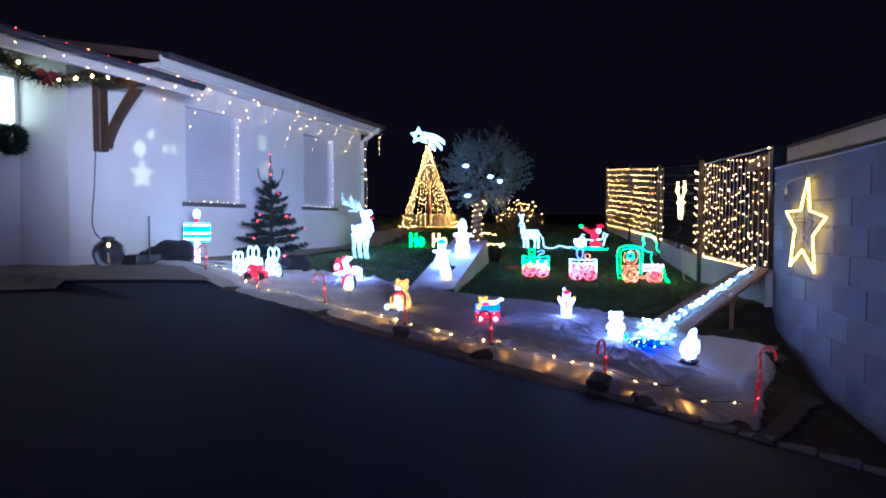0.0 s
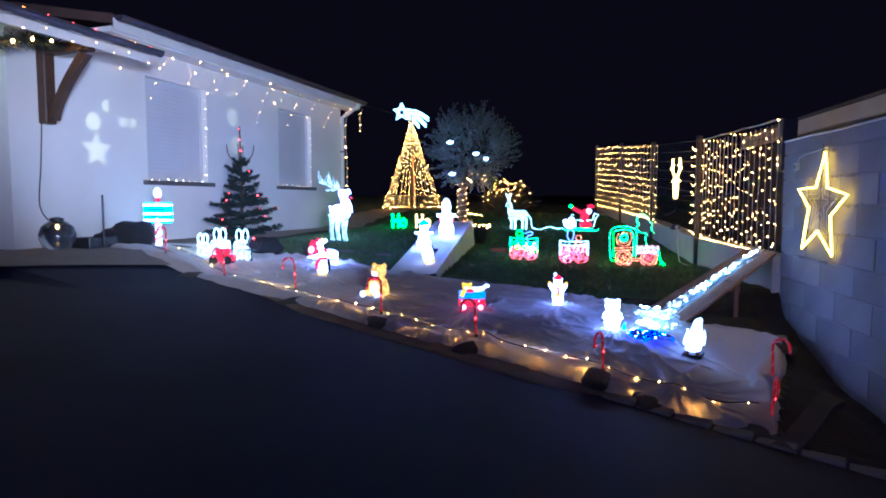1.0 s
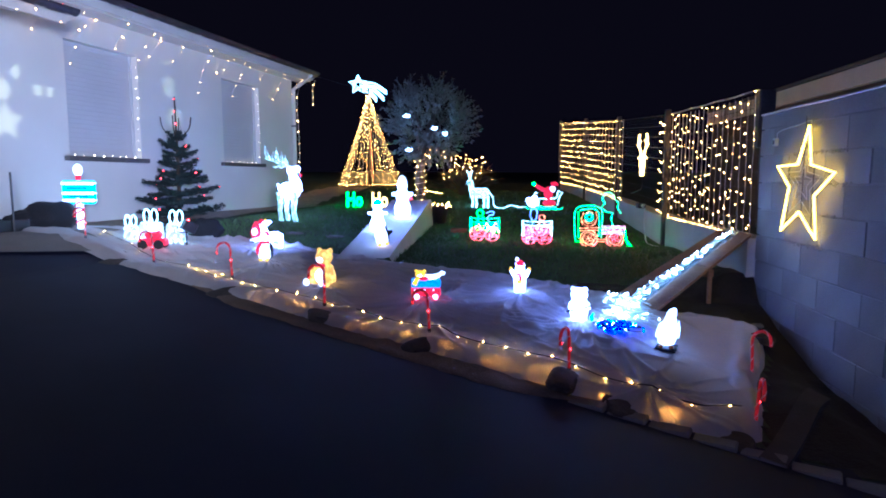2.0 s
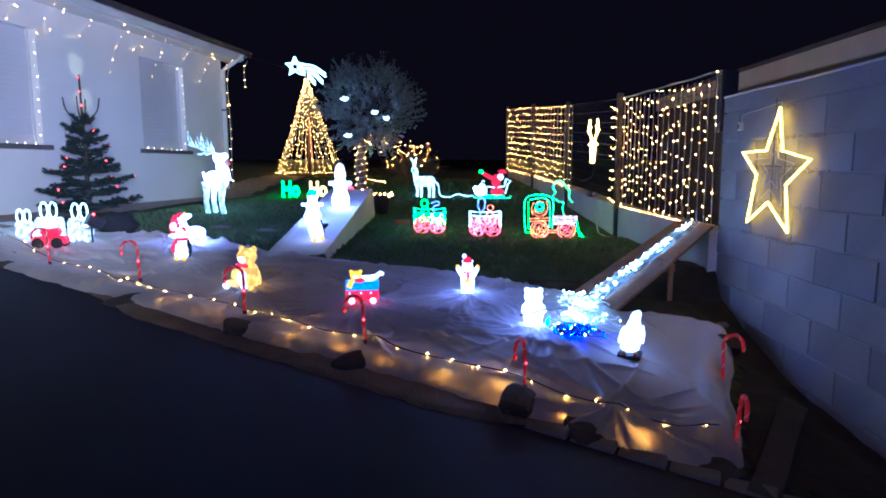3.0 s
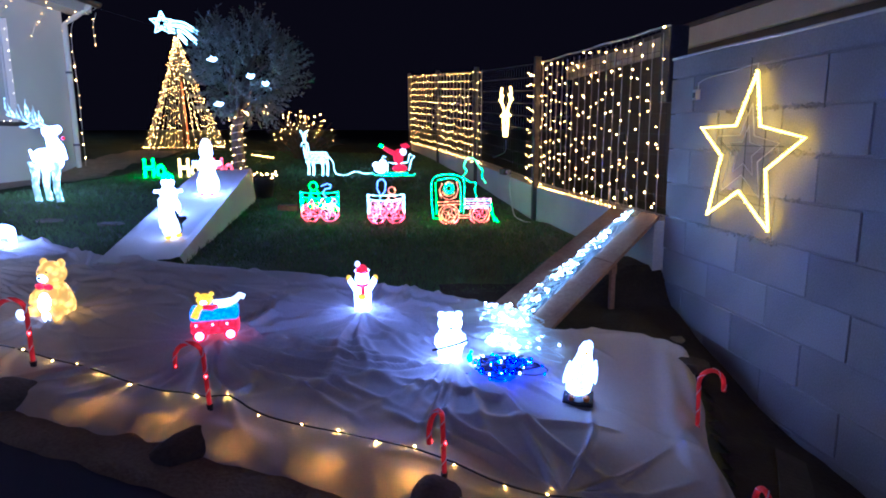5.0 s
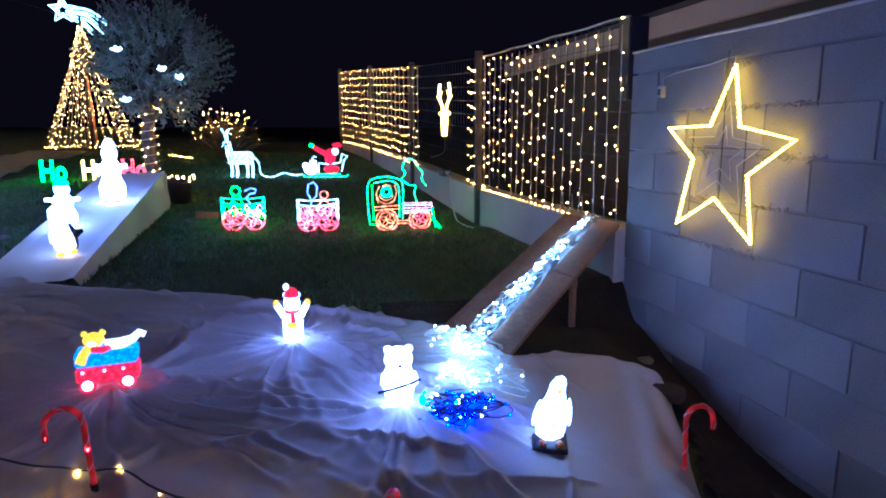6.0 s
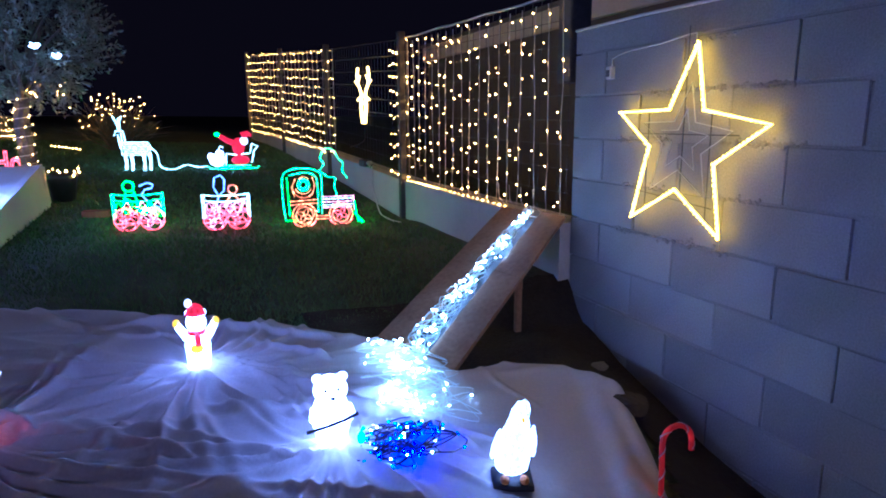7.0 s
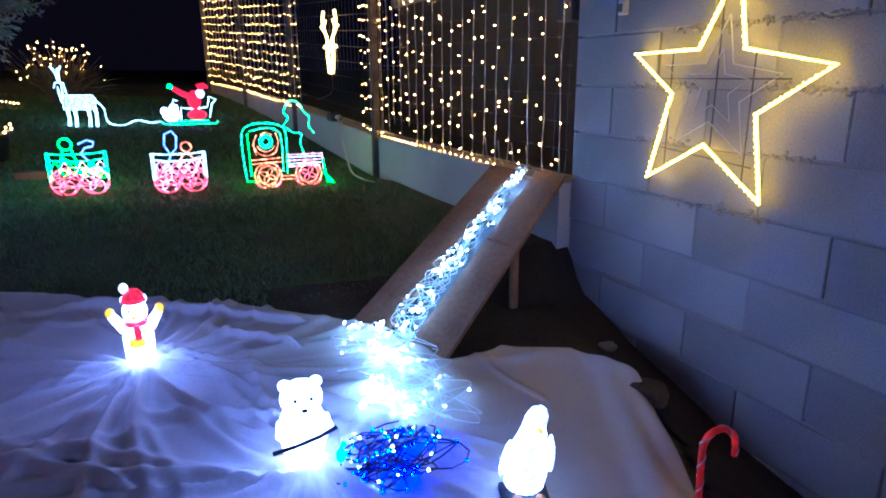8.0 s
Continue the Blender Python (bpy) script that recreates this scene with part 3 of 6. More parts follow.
def boulder(bm, c, r, seed):
    made = bmesh.ops.create_icosphere(bm, subdivisions=3, radius=1)["verts"]
    for v in made:
        n = v.co.normalized()
        v.co = Vector((n.x * r[0], n.y * r[1], n.z * r[2])) * (1 + 0.28 * noise.noise(n * 1.6 + Vector((seed, 0, 0))) + 0.08 * noise.noise(n * 5 + Vector((seed, 3, 0)))) + Vector(c)
    return bm


SACK = surface("dark_sack", (0.008, 0.008, 0.01), (0.02, 0.02, 0.024), 5, 0.95, bump=0.5)
for x, y, r, s in ((0.98, -0.45, (0.3, 0.17, 0.16), 2), (0.72, -0.4, (0.14, 0.13, 0.11), 3)):
    p = HOUSE @ Vector((x, y, 0))
    bag = solid("sack", boulder(bmesh.new(), (0, 0, r[2] * 0.75), r, s), SACK, "black crumpled bag lying by the house wall", "bag", kind="", m=HOUSE.to_3x3().to_4x4())
    bag.matrix_world = Matrix.Translation((p.x, p.y, land(p.x, p.y) + 0.03)) @ bag.matrix_world
    smooth(bag)["group"] = "bags by the wall"
p = HOUSE @ Vector((0.5, -0.42, 0))
tray = thing("planter_tray", Matrix.Translation((p.x, p.y, land(p.x, p.y) + 0.03)) @ HOUSE.to_3x3().to_4x4(), "low black plastic tray by the house wall", "tray")
part("base", box(-0.16, 0.16, -0.11, 0.11, 0.0, 0.012, 0.003), BLACK, tray)
for a in ((-0.16, 0.16, -0.122, -0.111), (-0.16, 0.16, 0.111, 0.122), (-0.172, -0.161, -0.122, 0.122), (0.161, 0.172, -0.122, 0.122)):
    part("side", box(*a, 0.0, 0.12, 0.003), BLACK, tray)
p = HOUSE @ Vector((0.5, -0.55, 0))
solid("stake", tube([(0, 0, 0), (0.0, 0, 0.55)], 0.009, sides=6), BLACK, "thin dark stake standing by the sacks", "stake", kind="", m=pose(p.x, p.y, land(p.x, p.y) + 0.02))

# ---- fleece sheet over the bed ----
FIGURES = [(1.9, 4.8), (1.39, 5.05), (0.985, 5.7), (-0.57, 5.77), (0.31, 5.33), (-1.33, 6.47), (-1.7, 7.25), (-2.4, 6.75)]
BACK = [(-3.6, 6.75), (-3.0, 7.05), (-2.5, 7.3), (-2.0, 7.62), (-1.5, 7.45), (-0.75, 6.95), (-0.17, 6.74), (0.45, 6.6), (0.8, 6.37), (1.14, 6.27), (1.39, 6.18), (1.7, 5.9), (1.99, 5.47), (2.23, 5.53), (2.46, 5.43), (2.6, 5.2)]
FRONT = [(-3.6, 6.0), (-2.64, 5.74), (-2.15, 5.52), (-1.5, 5.23), (-0.9, 4.96), (-0.4, 4.7), (0.05, 4.5), (0.43, 4.35), (0.79, 4.2), (1.11, 4.04), (1.39, 3.88), (1.65, 3.75), (1.92, 3.64), (2.13, 3.8), (2.3, 4.3), (2.6, 4.98)]


def between(line, x):
    for (x0, y0), (x1, y1) in zip(line, line[1:]):
        if x0 <= x <= x1:
            return y0 + (y1 - y0) * (x - x0) / (x1 - x0)
    return line[-1][1] if x > line[-1][0] else line[0][1]


SLABS = [(-2.33, 5.64, 0.5), (-1.92, 5.4, 0.8), (-1.13, 5.09, 0.3), (-0.33, 4.77, 1.1), (0.39, 4.42, 0.2), (1.2, 4.04, 0.6), (1.47, 3.88, 0.9), (1.96, 3.66, 0.4)]


fold_rng = np.random.default_rng(5)
rays = []
for fx, fy in FIGURES[1:] + [(1.62, 4.12), (0.31, 5.3), (1.0, 5.66)]:
    for a in np.linspace(0, math.tau, 23)[:-1] + fold_rng.uniform(-0.14, 0.14, 22):
        rays.append((fx, fy, math.cos(a), math.sin(a), fold_rng.uniform(0.35, 1.3), fold_rng.uniform(0.008, 0.05), fold_rng.uniform(0.007, 0.014)))
for _ in range(80):
    a = fold_rng.normal(2.7, 0.45)
    x = fold_rng.uniform(-2.6, 2.4)
    rays.append((x, 4.1 + (2.1 - x) * 0.48 + fold_rng.uniform(0.1, 1.7), math.cos(a), math.sin(a), fold_rng.uniform(0.5, 1.5), fold_rng.uniform(0.01, 0.042), fold_rng.uniform(0.008, 0.018)))
RAYS = np.array(rays).T


def folds(x, y):
    """Straight pulled creases, fanning out from the figures and across the sheet."""
    dx, dy = x - RAYS[0], y - RAYS[1]
    run = dx * RAYS[2] + dy * RAYS[3]
    off = dx * RAYS[3] - dy * RAYS[2] + 0.02 * np.sin(run * 7 + RAYS[0] * 9)
    part_way = np.clip(run / RAYS[4], 0, 1)
    rise = 1.3 * RAYS[5] * np.exp(-(off / (RAYS[6] * (0.75 + 1.9 * part_way))) ** 2) * np.clip(run / 0.05, 0, 1) * (1 - part_way)
    return float(0.052 * math.tanh(rise.sum() / 0.052)) * (1 - 0.7 * ease((x - 1.7) / 0.4)) + 0.022 * noise.noise((x * 2.0, y * 2.0, 2)) - 0.01


def sheet_height(x, y):
    s = y - between(FRONT, x)
    z = land(x, y) + 0.03 + folds(x, y)
    # the hem lies over stones and loose earth
    bump = 0.5 + 0.5 * noise.noise((x * 3.1, y * 1.5, 7))
    z += 0.1 * bump * math.exp(-((s - 0.2) / 0.13) ** 2) + 0.035 * math.exp(-((s - 0.4) / 0.14) ** 2)
    z += 0.025 * noise.noise((x * 9, y * 5, 4)) * math.exp(-((s - 0.15) / 0.15) ** 2)
    z -= 0.05 * ease(1 - s / 0.12)
    # turned-under back edge
    t = between(BACK, x) - y
    return z + 0.02 * math.exp(-((t - 0.06) / 0.07) ** 2) - 0.05 * ease(1 - t / 0.05)


NX, NY = 760, 250
verts, faces = [], []
for i in range(NX + 1):
    x = -3.6 + 6.2 * i / NX
    a, b = between(FRONT, x), between(BACK, x)
    b = max(b, a + 0.02) + 0.03 * noise.noise((x * 2.5, 0, 3))
    for j in range(NY + 1):
        y = a + (b - a) * j / NY
        xx = x + 0.02 * noise.noise((x * 4, y * 4, 1))
        verts.append((xx, y, sheet_height(x, y)))
for i in range(NX):
    for j in range(NY):
        k = i * (NY + 1) + j
        faces.append((k, k + NY + 1, k + NY + 2, k + 1))
# brown mixed in towards the front hem stands for its dim, warm light
BED_SHEET = SHEET.copy()
BED_SHEET.name = "soiled_fleece"
bn, bl = BED_SHEET.node_tree.nodes, BED_SHEET.node_tree.links
bp, ramp_node = bn["Principled BSDF"], bn["Color Ramp"]
where, split = bn.new("ShaderNodeTexCoord"), bn.new("ShaderNodeSeparateXYZ")
bl.new(where.outputs["Object"], split.inputs[0])
along_x, reach_in, ragged, hem_dim = bn.new("ShaderNodeMath"), bn.new("ShaderNodeMath"), bn.new("ShaderNodeTexNoise"), bn.new("ShaderNodeMapRange")
along_x.operation = reach_in.operation = "MULTIPLY_ADD"
along_x.inputs[1].default_value, along_x.inputs[2].default_value = 0.434, -4.173
bl.new(split.outputs["X"], along_x.inputs[0])
reach_in.inputs[1].default_value = 0.901
bl.new(split.outputs["Y"], reach_in.inputs[0])
bl.new(along_x.outputs[0], reach_in.inputs[2])
ragged.inputs["Scale"].default_value, ragged.inputs["Detail"].default_value = 2.6, 7
bl.new(where.outputs["Object"], ragged.inputs["Vector"])
edge = bn.new("ShaderNodeMath")
edge.operation = "MULTIPLY_ADD"
edge.inputs[1].default_value = 0.5
bl.new(ragged.outputs["Fac"], edge.inputs[0])
bl.new(reach_in.outputs[0], edge.inputs[2])
hem_dim.inputs["From Min"].default_value, hem_dim.inputs["From Max"].default_value = 0.42, 0.85
hem_dim.inputs["To Min"].default_value, hem_dim.inputs["To Max"].default_value = 0.42, 0.0
bl.new(edge.outputs[0], hem_dim.inputs["Value"])
hem_dim_mix = bn.new("ShaderNodeMix")
hem_dim_mix.data_type = "RGBA"
hem_dim_mix.inputs["B"].default_value = (0.17, 0.115, 0.07, 1)
bl.new(hem_dim.outputs[0], hem_dim_mix.inputs["Factor"])
bl.new(ramp_node.outputs[0], hem_dim_mix.inputs["A"])
bl.new(hem_dim_mix.outputs["Result"], bp.inputs["Base Color"])
through_cloth, blend_cloth = bn.new("ShaderNodeBsdfTranslucent"), bn.new("ShaderNodeMixShader")
bl.new(hem_dim_mix.outputs["Result"], through_cloth.inputs["Color"])
blend_cloth.inputs[0].default_value = 0.22
bl.new(bp.outputs[0], blend_cloth.inputs[1])
bl.new(through_cloth.outputs[0], blend_cloth.inputs[2])
bl.new(blend_cloth.outputs[0], bn["Material Output"].inputs["Surface"])
sheet = tagged(smooth(part("fleece_sheet", (verts, faces), BED_SHEET)), "creased pale fleece sheet spread over the flower bed", "sheet", "", "")


def on_sheet(x, y, lift=0.0):
    return land(x, y) + 0.03 + 0.8 * folds(x, y) + lift


def rough_block(r, seed):
    """A worn block of earth-dark stone with rounded corners."""
    bm = bmesh.new()
    for v in bmesh.ops.create_icosphere(bm, subdivisions=3, radius=1)["verts"]:
        n = v.co.normalized()
        n = n / (abs(n.x) ** 4 + abs(n.y) ** 4 + abs(n.z) ** 4) ** 0.25
        v.co = Vector((n.x * r[0], n.y * r[1], n.z * r[2])) * (1 + 0.12 * noise.noise(n * 1.5 + Vector((seed, 0, 0))) + 0.06 * noise.noise(n * 5 + Vector((seed, 3, 0))))
    return bm


for i, (x, y, a) in enumerate(SLABS):
    ob = solid("edging_stone", rough_block((0.12, 0.075, 0.014 if i < 3 else 0.034), 20 + i), DARKSTONE, "dark rough stone weighing down the sheet's front edge", "stone", kind="", m=pose(x, y + 0.06, sheet_height(x, y + 0.07) - 0.004, 12, -5, 40 + 60 * a))
    ob["group"] = "stones along the sheet"
solid("edging_stone", boulder(bmesh.new(), (0, 0, 0), (0.1, 0.08, 0.035), 40), DARKSTONE, "dark flat stone on the sheet's corner", "stone", kind="", m=pose(2.6, 5.12, land(2.6, 5.12) + 0.06, 10, 5, 30))
solid("pebble", boulder(bmesh.new(), (0, 0, 0), (0.045, 0.03, 0.022), 41), PAVING, "pale pebble on the bare earth by the wall", "stone", kind="", m=pose(2.7, 5.45, land(2.7, 5.45) + 0.025))
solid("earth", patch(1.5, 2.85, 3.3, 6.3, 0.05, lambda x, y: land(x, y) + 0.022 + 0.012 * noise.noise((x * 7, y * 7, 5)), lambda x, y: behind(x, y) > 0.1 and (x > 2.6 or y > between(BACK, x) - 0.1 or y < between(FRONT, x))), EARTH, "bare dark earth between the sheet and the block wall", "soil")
# strip continuing the sheet's hem; the warm, dim light is in its brown
hem_strip_v, hem_strip_f = [], []
for i in range(141):
    s = 0.7 + 3.6 * i / 140
    ragged_edge = 0.22 + 0.05 * noise.noise((s * 2.3, 0, 8)) + 0.02 * noise.noise((s * 9, 0, 8))
    ragged_edge *= ease((s - 0.7) / 0.6) * ease((4.3 - s) / 1.2)
    for j in range(9):
        q = 0.1 - (0.1 + ragged_edge) * j / 8
        x, y = 2.1 - 0.901 * s + 0.434 * q, 3.62 + 0.434 * s + 0.901 * q
        hem_strip_v.append((x, y, max(drive(x, y), land(x, y)) + 0.035 + (0.006 + 0.012 * noise.noise((x * 8, y * 8, 2))) * math.sin(math.pi * j / 8) - (0.012 if j == 8 else 0)))
for i in range(140):
    for j in range(8):
        k = i * 9 + j
        hem_strip_f.append((k, k + 1, k + 10, k + 9))
smooth(solid("verge", (hem_strip_v, hem_strip_f), HEM_STRIP, "brown strip carrying the sheet's dim warm hem on to the drive", "verge"))
# kerb of pale setts along the drive
for k in range(9):
    x = 2.75 - 0.2 * k * 0.9
    y = 3.62 - (x - 2.1) * 2.55 / 5.3 - 0.06
    solid("kerb", box(-0.095, 0.095, -0.05, 0.05, -0.1, 0.032, 0.008), PAVING, "worn pale concrete kerb beside the drive", "kerb", m=pose(x, y, drive(x, y) + 0.012, 0, 0, -25.7))
# pale edging strip, its colour darkened for the weak light by the wall
strip_v, strip_f = [], []
for k in range(31):
    x, y = 2.04 + 0.64 * k / 30, 3.52 + 0.96 * k / 30
    for d in (-0.055, 0.055):
        px, py = x + 0.83 * d, y - 0.56 * d
        strip_v += [(px, py, land(px, py) + 0.05), (px, py, land(px, py) - 0.05)]
    if k:
        a = 4 * k
        strip_f += [(a - 4, a - 2, a + 2, a), (a - 4, a, a + 1, a - 3), (a - 2, a - 1, a + 3, a + 2)]
solid("edging_strip", (strip_v, strip_f), STRIP, "concrete strip beside the block wall, coloured dim", "edging")

front_line = [(2.16, 4.02), (1.9, 3.99), (1.75, 4.05), (1.57, 4.13), (1.4, 4.23), (1.17, 4.39), (0.9, 4.53), (0.65, 4.63), (0.48, 4.76), (0.3, 4.81), (0.12, 4.89), (-0.08, 5.01), (-0.34, 5.18), (-0.75, 5.36), (-1.14, 5.47), (-1.77, 6.0), (-2.3, 6.3), (-3.0, 6.6)]
light_string("ground_lights", [(x, y, sheet_height(x, y) + 0.014) for x, y in [tuple(p[:2]) for p in glide([(a, b, 0) for a, b in front_line], 0.12)]], "black cable of warm bulbs lying across the sheet",
             BLACK, 0.0035, GROUNDBULB, 0.002, 0.13)
hem = [(x, between(FRONT, x) + 0.2 + 0.05 * math.sin(7 * x)) for x in [2.0 - 0.15 * k for k in range(26)]]
light_string("hem_lights", [(x, y, max(land(x, y), drive(x, y)) + 0.035) for x, y in hem], "warm bulbs glowing through the hem of the sheet", BLACK, 0.003, HEMBULB, 0.011, 0.3)


# ---- lit figures ----
def figure(name, pieces, m, label, category, group=""):
    """A moulded figure as one plain mesh; pieces: (bmesh, material)."""
    slots, verts, faces, which = [], [], [], []
    for bm, mat in pieces:
        if mat not in slots:
            slots.append(mat)
        k = len(verts)
        bm.verts.index_update()
        verts += [tuple(v.co) for v in bm.verts]
        for f in bm.faces:
            faces.append([k + v.index for v in f.verts])
            which.append(slots.index(mat))
        bm.free()
    me = bpy.data.meshes.new(name)
    me.from_pydata(verts, [], faces)
    for mat in slots:
        me.materials.append(mat)
    me.polygons.foreach_set("material_index", which)
    me.polygons.foreach_set("use_smooth", [True] * len(faces))
    ob = new(name, me)
    ob.matrix_world = m
    return tagged(ob, label, category, group)


def stand(x, y, turn=0.0, lift=0.0, on_bed=True):
    return pose(x, y, (on_sheet(x, y) if on_bed else land(x, y) + 0.01) + lift, 0, 0, turn)


DARK = BLACK
# clear penguin on its black plate
body = turned([(0.045, 0.02), (0.07, 0.035), (0.078, 0.08), (0.07, 0.14), (0.052, 0.19), (0.042, 0.215), (0.04, 0.245), (0.03, 0.268), (0.008, 0.28)], sides=20)
for v in body.verts:
    v.co += v.co.normalized() * 0.012 * noise.noise(v.co * 60)
    v.co.x += 0.05 * (v.co.z / 0.28) ** 2
bm = ball((0.042, -0.05, 0.232), (0.01, 0.022, 0.008), segments=8, rings=6)
feet = ball((-0.035, -0.075, 0.02), (0.02, 0.03, 0.014), segments=10, rings=6)
ball((0.05, -0.075, 0.02), (0.02, 0.03, 0.014), feet, 10, 6)
wing = ball((-0.068, 0.0, 0.12), (0.014, 0.03, 0.06), segments=10, rings=8, m=pose(0, 0, 0, 0, 20, 0))
ball((0.095, 0.0, 0.13), (0.014, 0.03, 0.06), wing, 10, 8)
figure("penguin_figure", [(body, ICE_CLEAR), (wing, ICE_CLEAR), (bm, YELLOW_LIT), (feet, ORANGE), (box(-0.085, 0.09, -0.1, 0.08, -0.015, 0.008, 0.004), DARK), (ball((0.06, -0.038, 0.245), 0.004, segments=6, rings=4), DARK)],
       stand(1.905, 4.8, -22, 0.015) @ Matrix.Diagonal((0.72, 0.75, 0.9, 1.0)), "clear lit penguin figure on a black plate, on the sheet", "light figure")


def bear(mat, arms, h=0.25):
    """A standing bear about h tall, looking along -y."""
    k = h / 0.25
    bm = turned([(0.03 * k, 0.0), (0.056 * k, 0.008 * k), (0.06 * k, 0.05 * k), (0.063 * k, 0.1 * k), (0.052 * k, 0.14 * k), (0.04 * k, 0.16 * k)], sides=18)
    ball((0, -0.004 * k, 0.195 * k), (0.05 * k, 0.046 * k, 0.046 * k), bm)
    for sx in (-1, 1):
        ball((0.037 * k * sx, 0, 0.235 * k), (0.016 * k, 0.01 * k, 0.016 * k), bm, 10, 8)
        ball((0.03 * k * sx, -0.03 * k, 0.012 * k), (0.024 * k, 0.03 * k, 0.016 * k), bm, 10, 8)
        if arms == "up":
            tube([(0.05 * k * sx, 0, 0.13 * k), (0.085 * k * sx, -0.005, 0.175 * k), (0.095 * k * sx, -0.005, 0.19 * k)], [0.022 * k, 0.018 * k, 0.016 * k], bm, 8)
        else:
            tube([(0.055 * k * sx, 0, 0.135 * k), (0.066 * k * sx, -0.03 * k, 0.1 * k), (0.03 * k * sx, -0.062 * k, 0.1 * k)], [0.022 * k, 0.02 * k, 0.018 * k], bm, 8)
    ball((0, -0.045 * k, 0.183 * k), (0.02 * k, 0.016 * k, 0.014 * k), bm, 10, 8)
    marks = ball((0, -0.061 * k, 0.188 * k), (0.006 * k, 0.004 * k, 0.005 * k), segments=6, rings=4)
    for sx in (-1, 1):
        ball((0.018 * k * sx, -0.048 * k, 0.207 * k), 0.0055 * k, marks, 6, 4)
    return bm, marks


bm = turned([(0.03, 0.0), (0.046, 0.006), (0.05, 0.05), (0.06, 0.095), (0.061, 0.125), (0.052, 0.15), (0.046, 0.165)], sides=20)
ball((0, -0.004, 0.198), (0.053, 0.047, 0.047), bm)
for sx in (-1, 1):
    ball((0.038 * sx, 0, 0.234), (0.017, 0.013, 0.015), bm, 10, 8)
    ball((0.026 * sx, -0.03, 0.01), (0.021, 0.026, 0.014), bm, 10, 8)
    tube([(0.048 * sx, -0.01, 0.14), (0.056 * sx, -0.035, 0.12), (0.035 * sx, -0.062, 0.12)], [0.017, 0.016, 0.015], bm, 8)
ball((0, -0.045, 0.186), (0.021, 0.016, 0.014), bm, 10, 8)
marks = ball((0, -0.061, 0.19), (0.009, 0.005, 0.0065), segments=6, rings=4)
for sx in (-1, 1):
    ball((0.019 * sx, -0.047, 0.212), 0.0058, marks, 6, 4)
rod = tube([(-0.082, -0.072, 0.098), (-0.03, -0.082, 0.112), (0.03, -0.084, 0.128), (0.072, -0.08, 0.143)], [0.006, 0.005, 0.0055, 0.006], sides=6)
line = tube([(0.074, -0.08, 0.143), (0.078, -0.08, 0.08)], 0.0014, sides=4)
fish = ball((0.078, -0.08, 0.062), (0.013, 0.008, 0.021), segments=10, rings=8)
tube([(0.078, -0.08, 0.084), (0.09, -0.08, 0.094)], [0.004, 0.008], fish, 6)
figure("polar_bear_figure", [(bm, ICE), (marks, DARK), (rod, DARK), (line, WHITEWIRE), (fish, TEAL_LIT)], stand(1.39, 5.05, -4) @ Matrix.Scale(1.02, 4), "white lit bear figure holding a fishing rod, on the sheet", "light figure")
bm, marks = bear(ICE, "up", 0.27)
hat = turned([(0.056, 0.248), (0.05, 0.265), (0.03, 0.288), (0.01, 0.296)], sides=14)
pom = ball((-0.035, 0, 0.3), 0.02, segments=10, rings=8)
scarf = turned([(0.052, 0.158), (0.056, 0.165), (0.05, 0.176)], sides=16)
tube([(0.005, -0.05, 0.165), (0.008, -0.062, 0.14), (0.01, -0.066, 0.115)], [0.016, 0.018, 0.015], scarf, 6)
paws = ball((-0.104, -0.005, 0.21), 0.02, segments=10, rings=8)
ball((0.104, -0.005, 0.21), 0.02, paws, 10, 8)
ball((0, -0.055, 0.1), (0.038, 0.02, 0.026), paws, 10, 8)
ball((0, -0.062, 0.2), (0.012, 0.012, 0.008), paws, 8, 6)
figure("bear_figure", [(bm, ICE), (marks, DARK), (hat, RED_LIT), (pom, ICE_SOFT), (scarf, RED_LIT), (paws, YELLOW_LIT)], stand(1.01, 5.69, -4) @ Matrix.Diagonal((0.68, 0.8, 0.84, 1.0)), "white lit bear with raised arms and red hat", "light figure")

# seated golden bear
bm = turned([(0.06, 0.0), (0.095, 0.02), (0.1, 0.07), (0.085, 0.13), (0.06, 0.18), (0.045, 0.195)], sides=18)
ball((0, -0.01, 0.25), (0.08, 0.075, 0.072), bm)
for sx in (-1, 1):
    ball((0.062 * sx, 0.0, 0.31), (0.027, 0.015, 0.027), bm, 10, 8)
    tube([(0.06 * sx, -0.03, 0.04), (0.085 * sx, -0.1, 0.03), (0.09 * sx, -0.13, 0.03)], [0.042, 0.038, 0.04], bm, 10)
    tube([(0.07 * sx, -0.01, 0.16), (0.1 * sx, -0.05, 0.11), (0.07 * sx, -0.09, 0.09)], [0.03, 0.028, 0.026], bm, 8)
pale = ball((0, -0.075, 0.232), (0.034, 0.026, 0.026), segments=12, rings=8)
ball((0, -0.07, 0.08), (0.05, 0.04, 0.07), pale, 12, 8)
for sx in (-1, 1):
    ball((0.09 * sx, -0.165, 0.035), (0.03, 0.012, 0.032), pale, 10, 8)
bow = ball((0.03, -0.075, 0.182), (0.034, 0.014, 0.02), segments=10, rings=6)
ball((-0.03, -0.075, 0.182), (0.034, 0.014, 0.02), bow, 10, 6)
marks = ball((0, -0.1, 0.238), (0.01, 0.006, 0.007), segments=6, rings=4)
for sx in (-1, 1):
    ball((0.028 * sx, -0.076, 0.268), 0.006, marks, 6, 4)
figure("teddy_figure", [(bm, GOLD_LIT), (pale, ICE_SOFT), (bow, RED_LIT), (marks, DARK)], stand(-0.56, 5.77, -22) @ Matrix.Scale(0.88, 4), "golden lit teddy bear figure with a red bow, seated", "light figure")

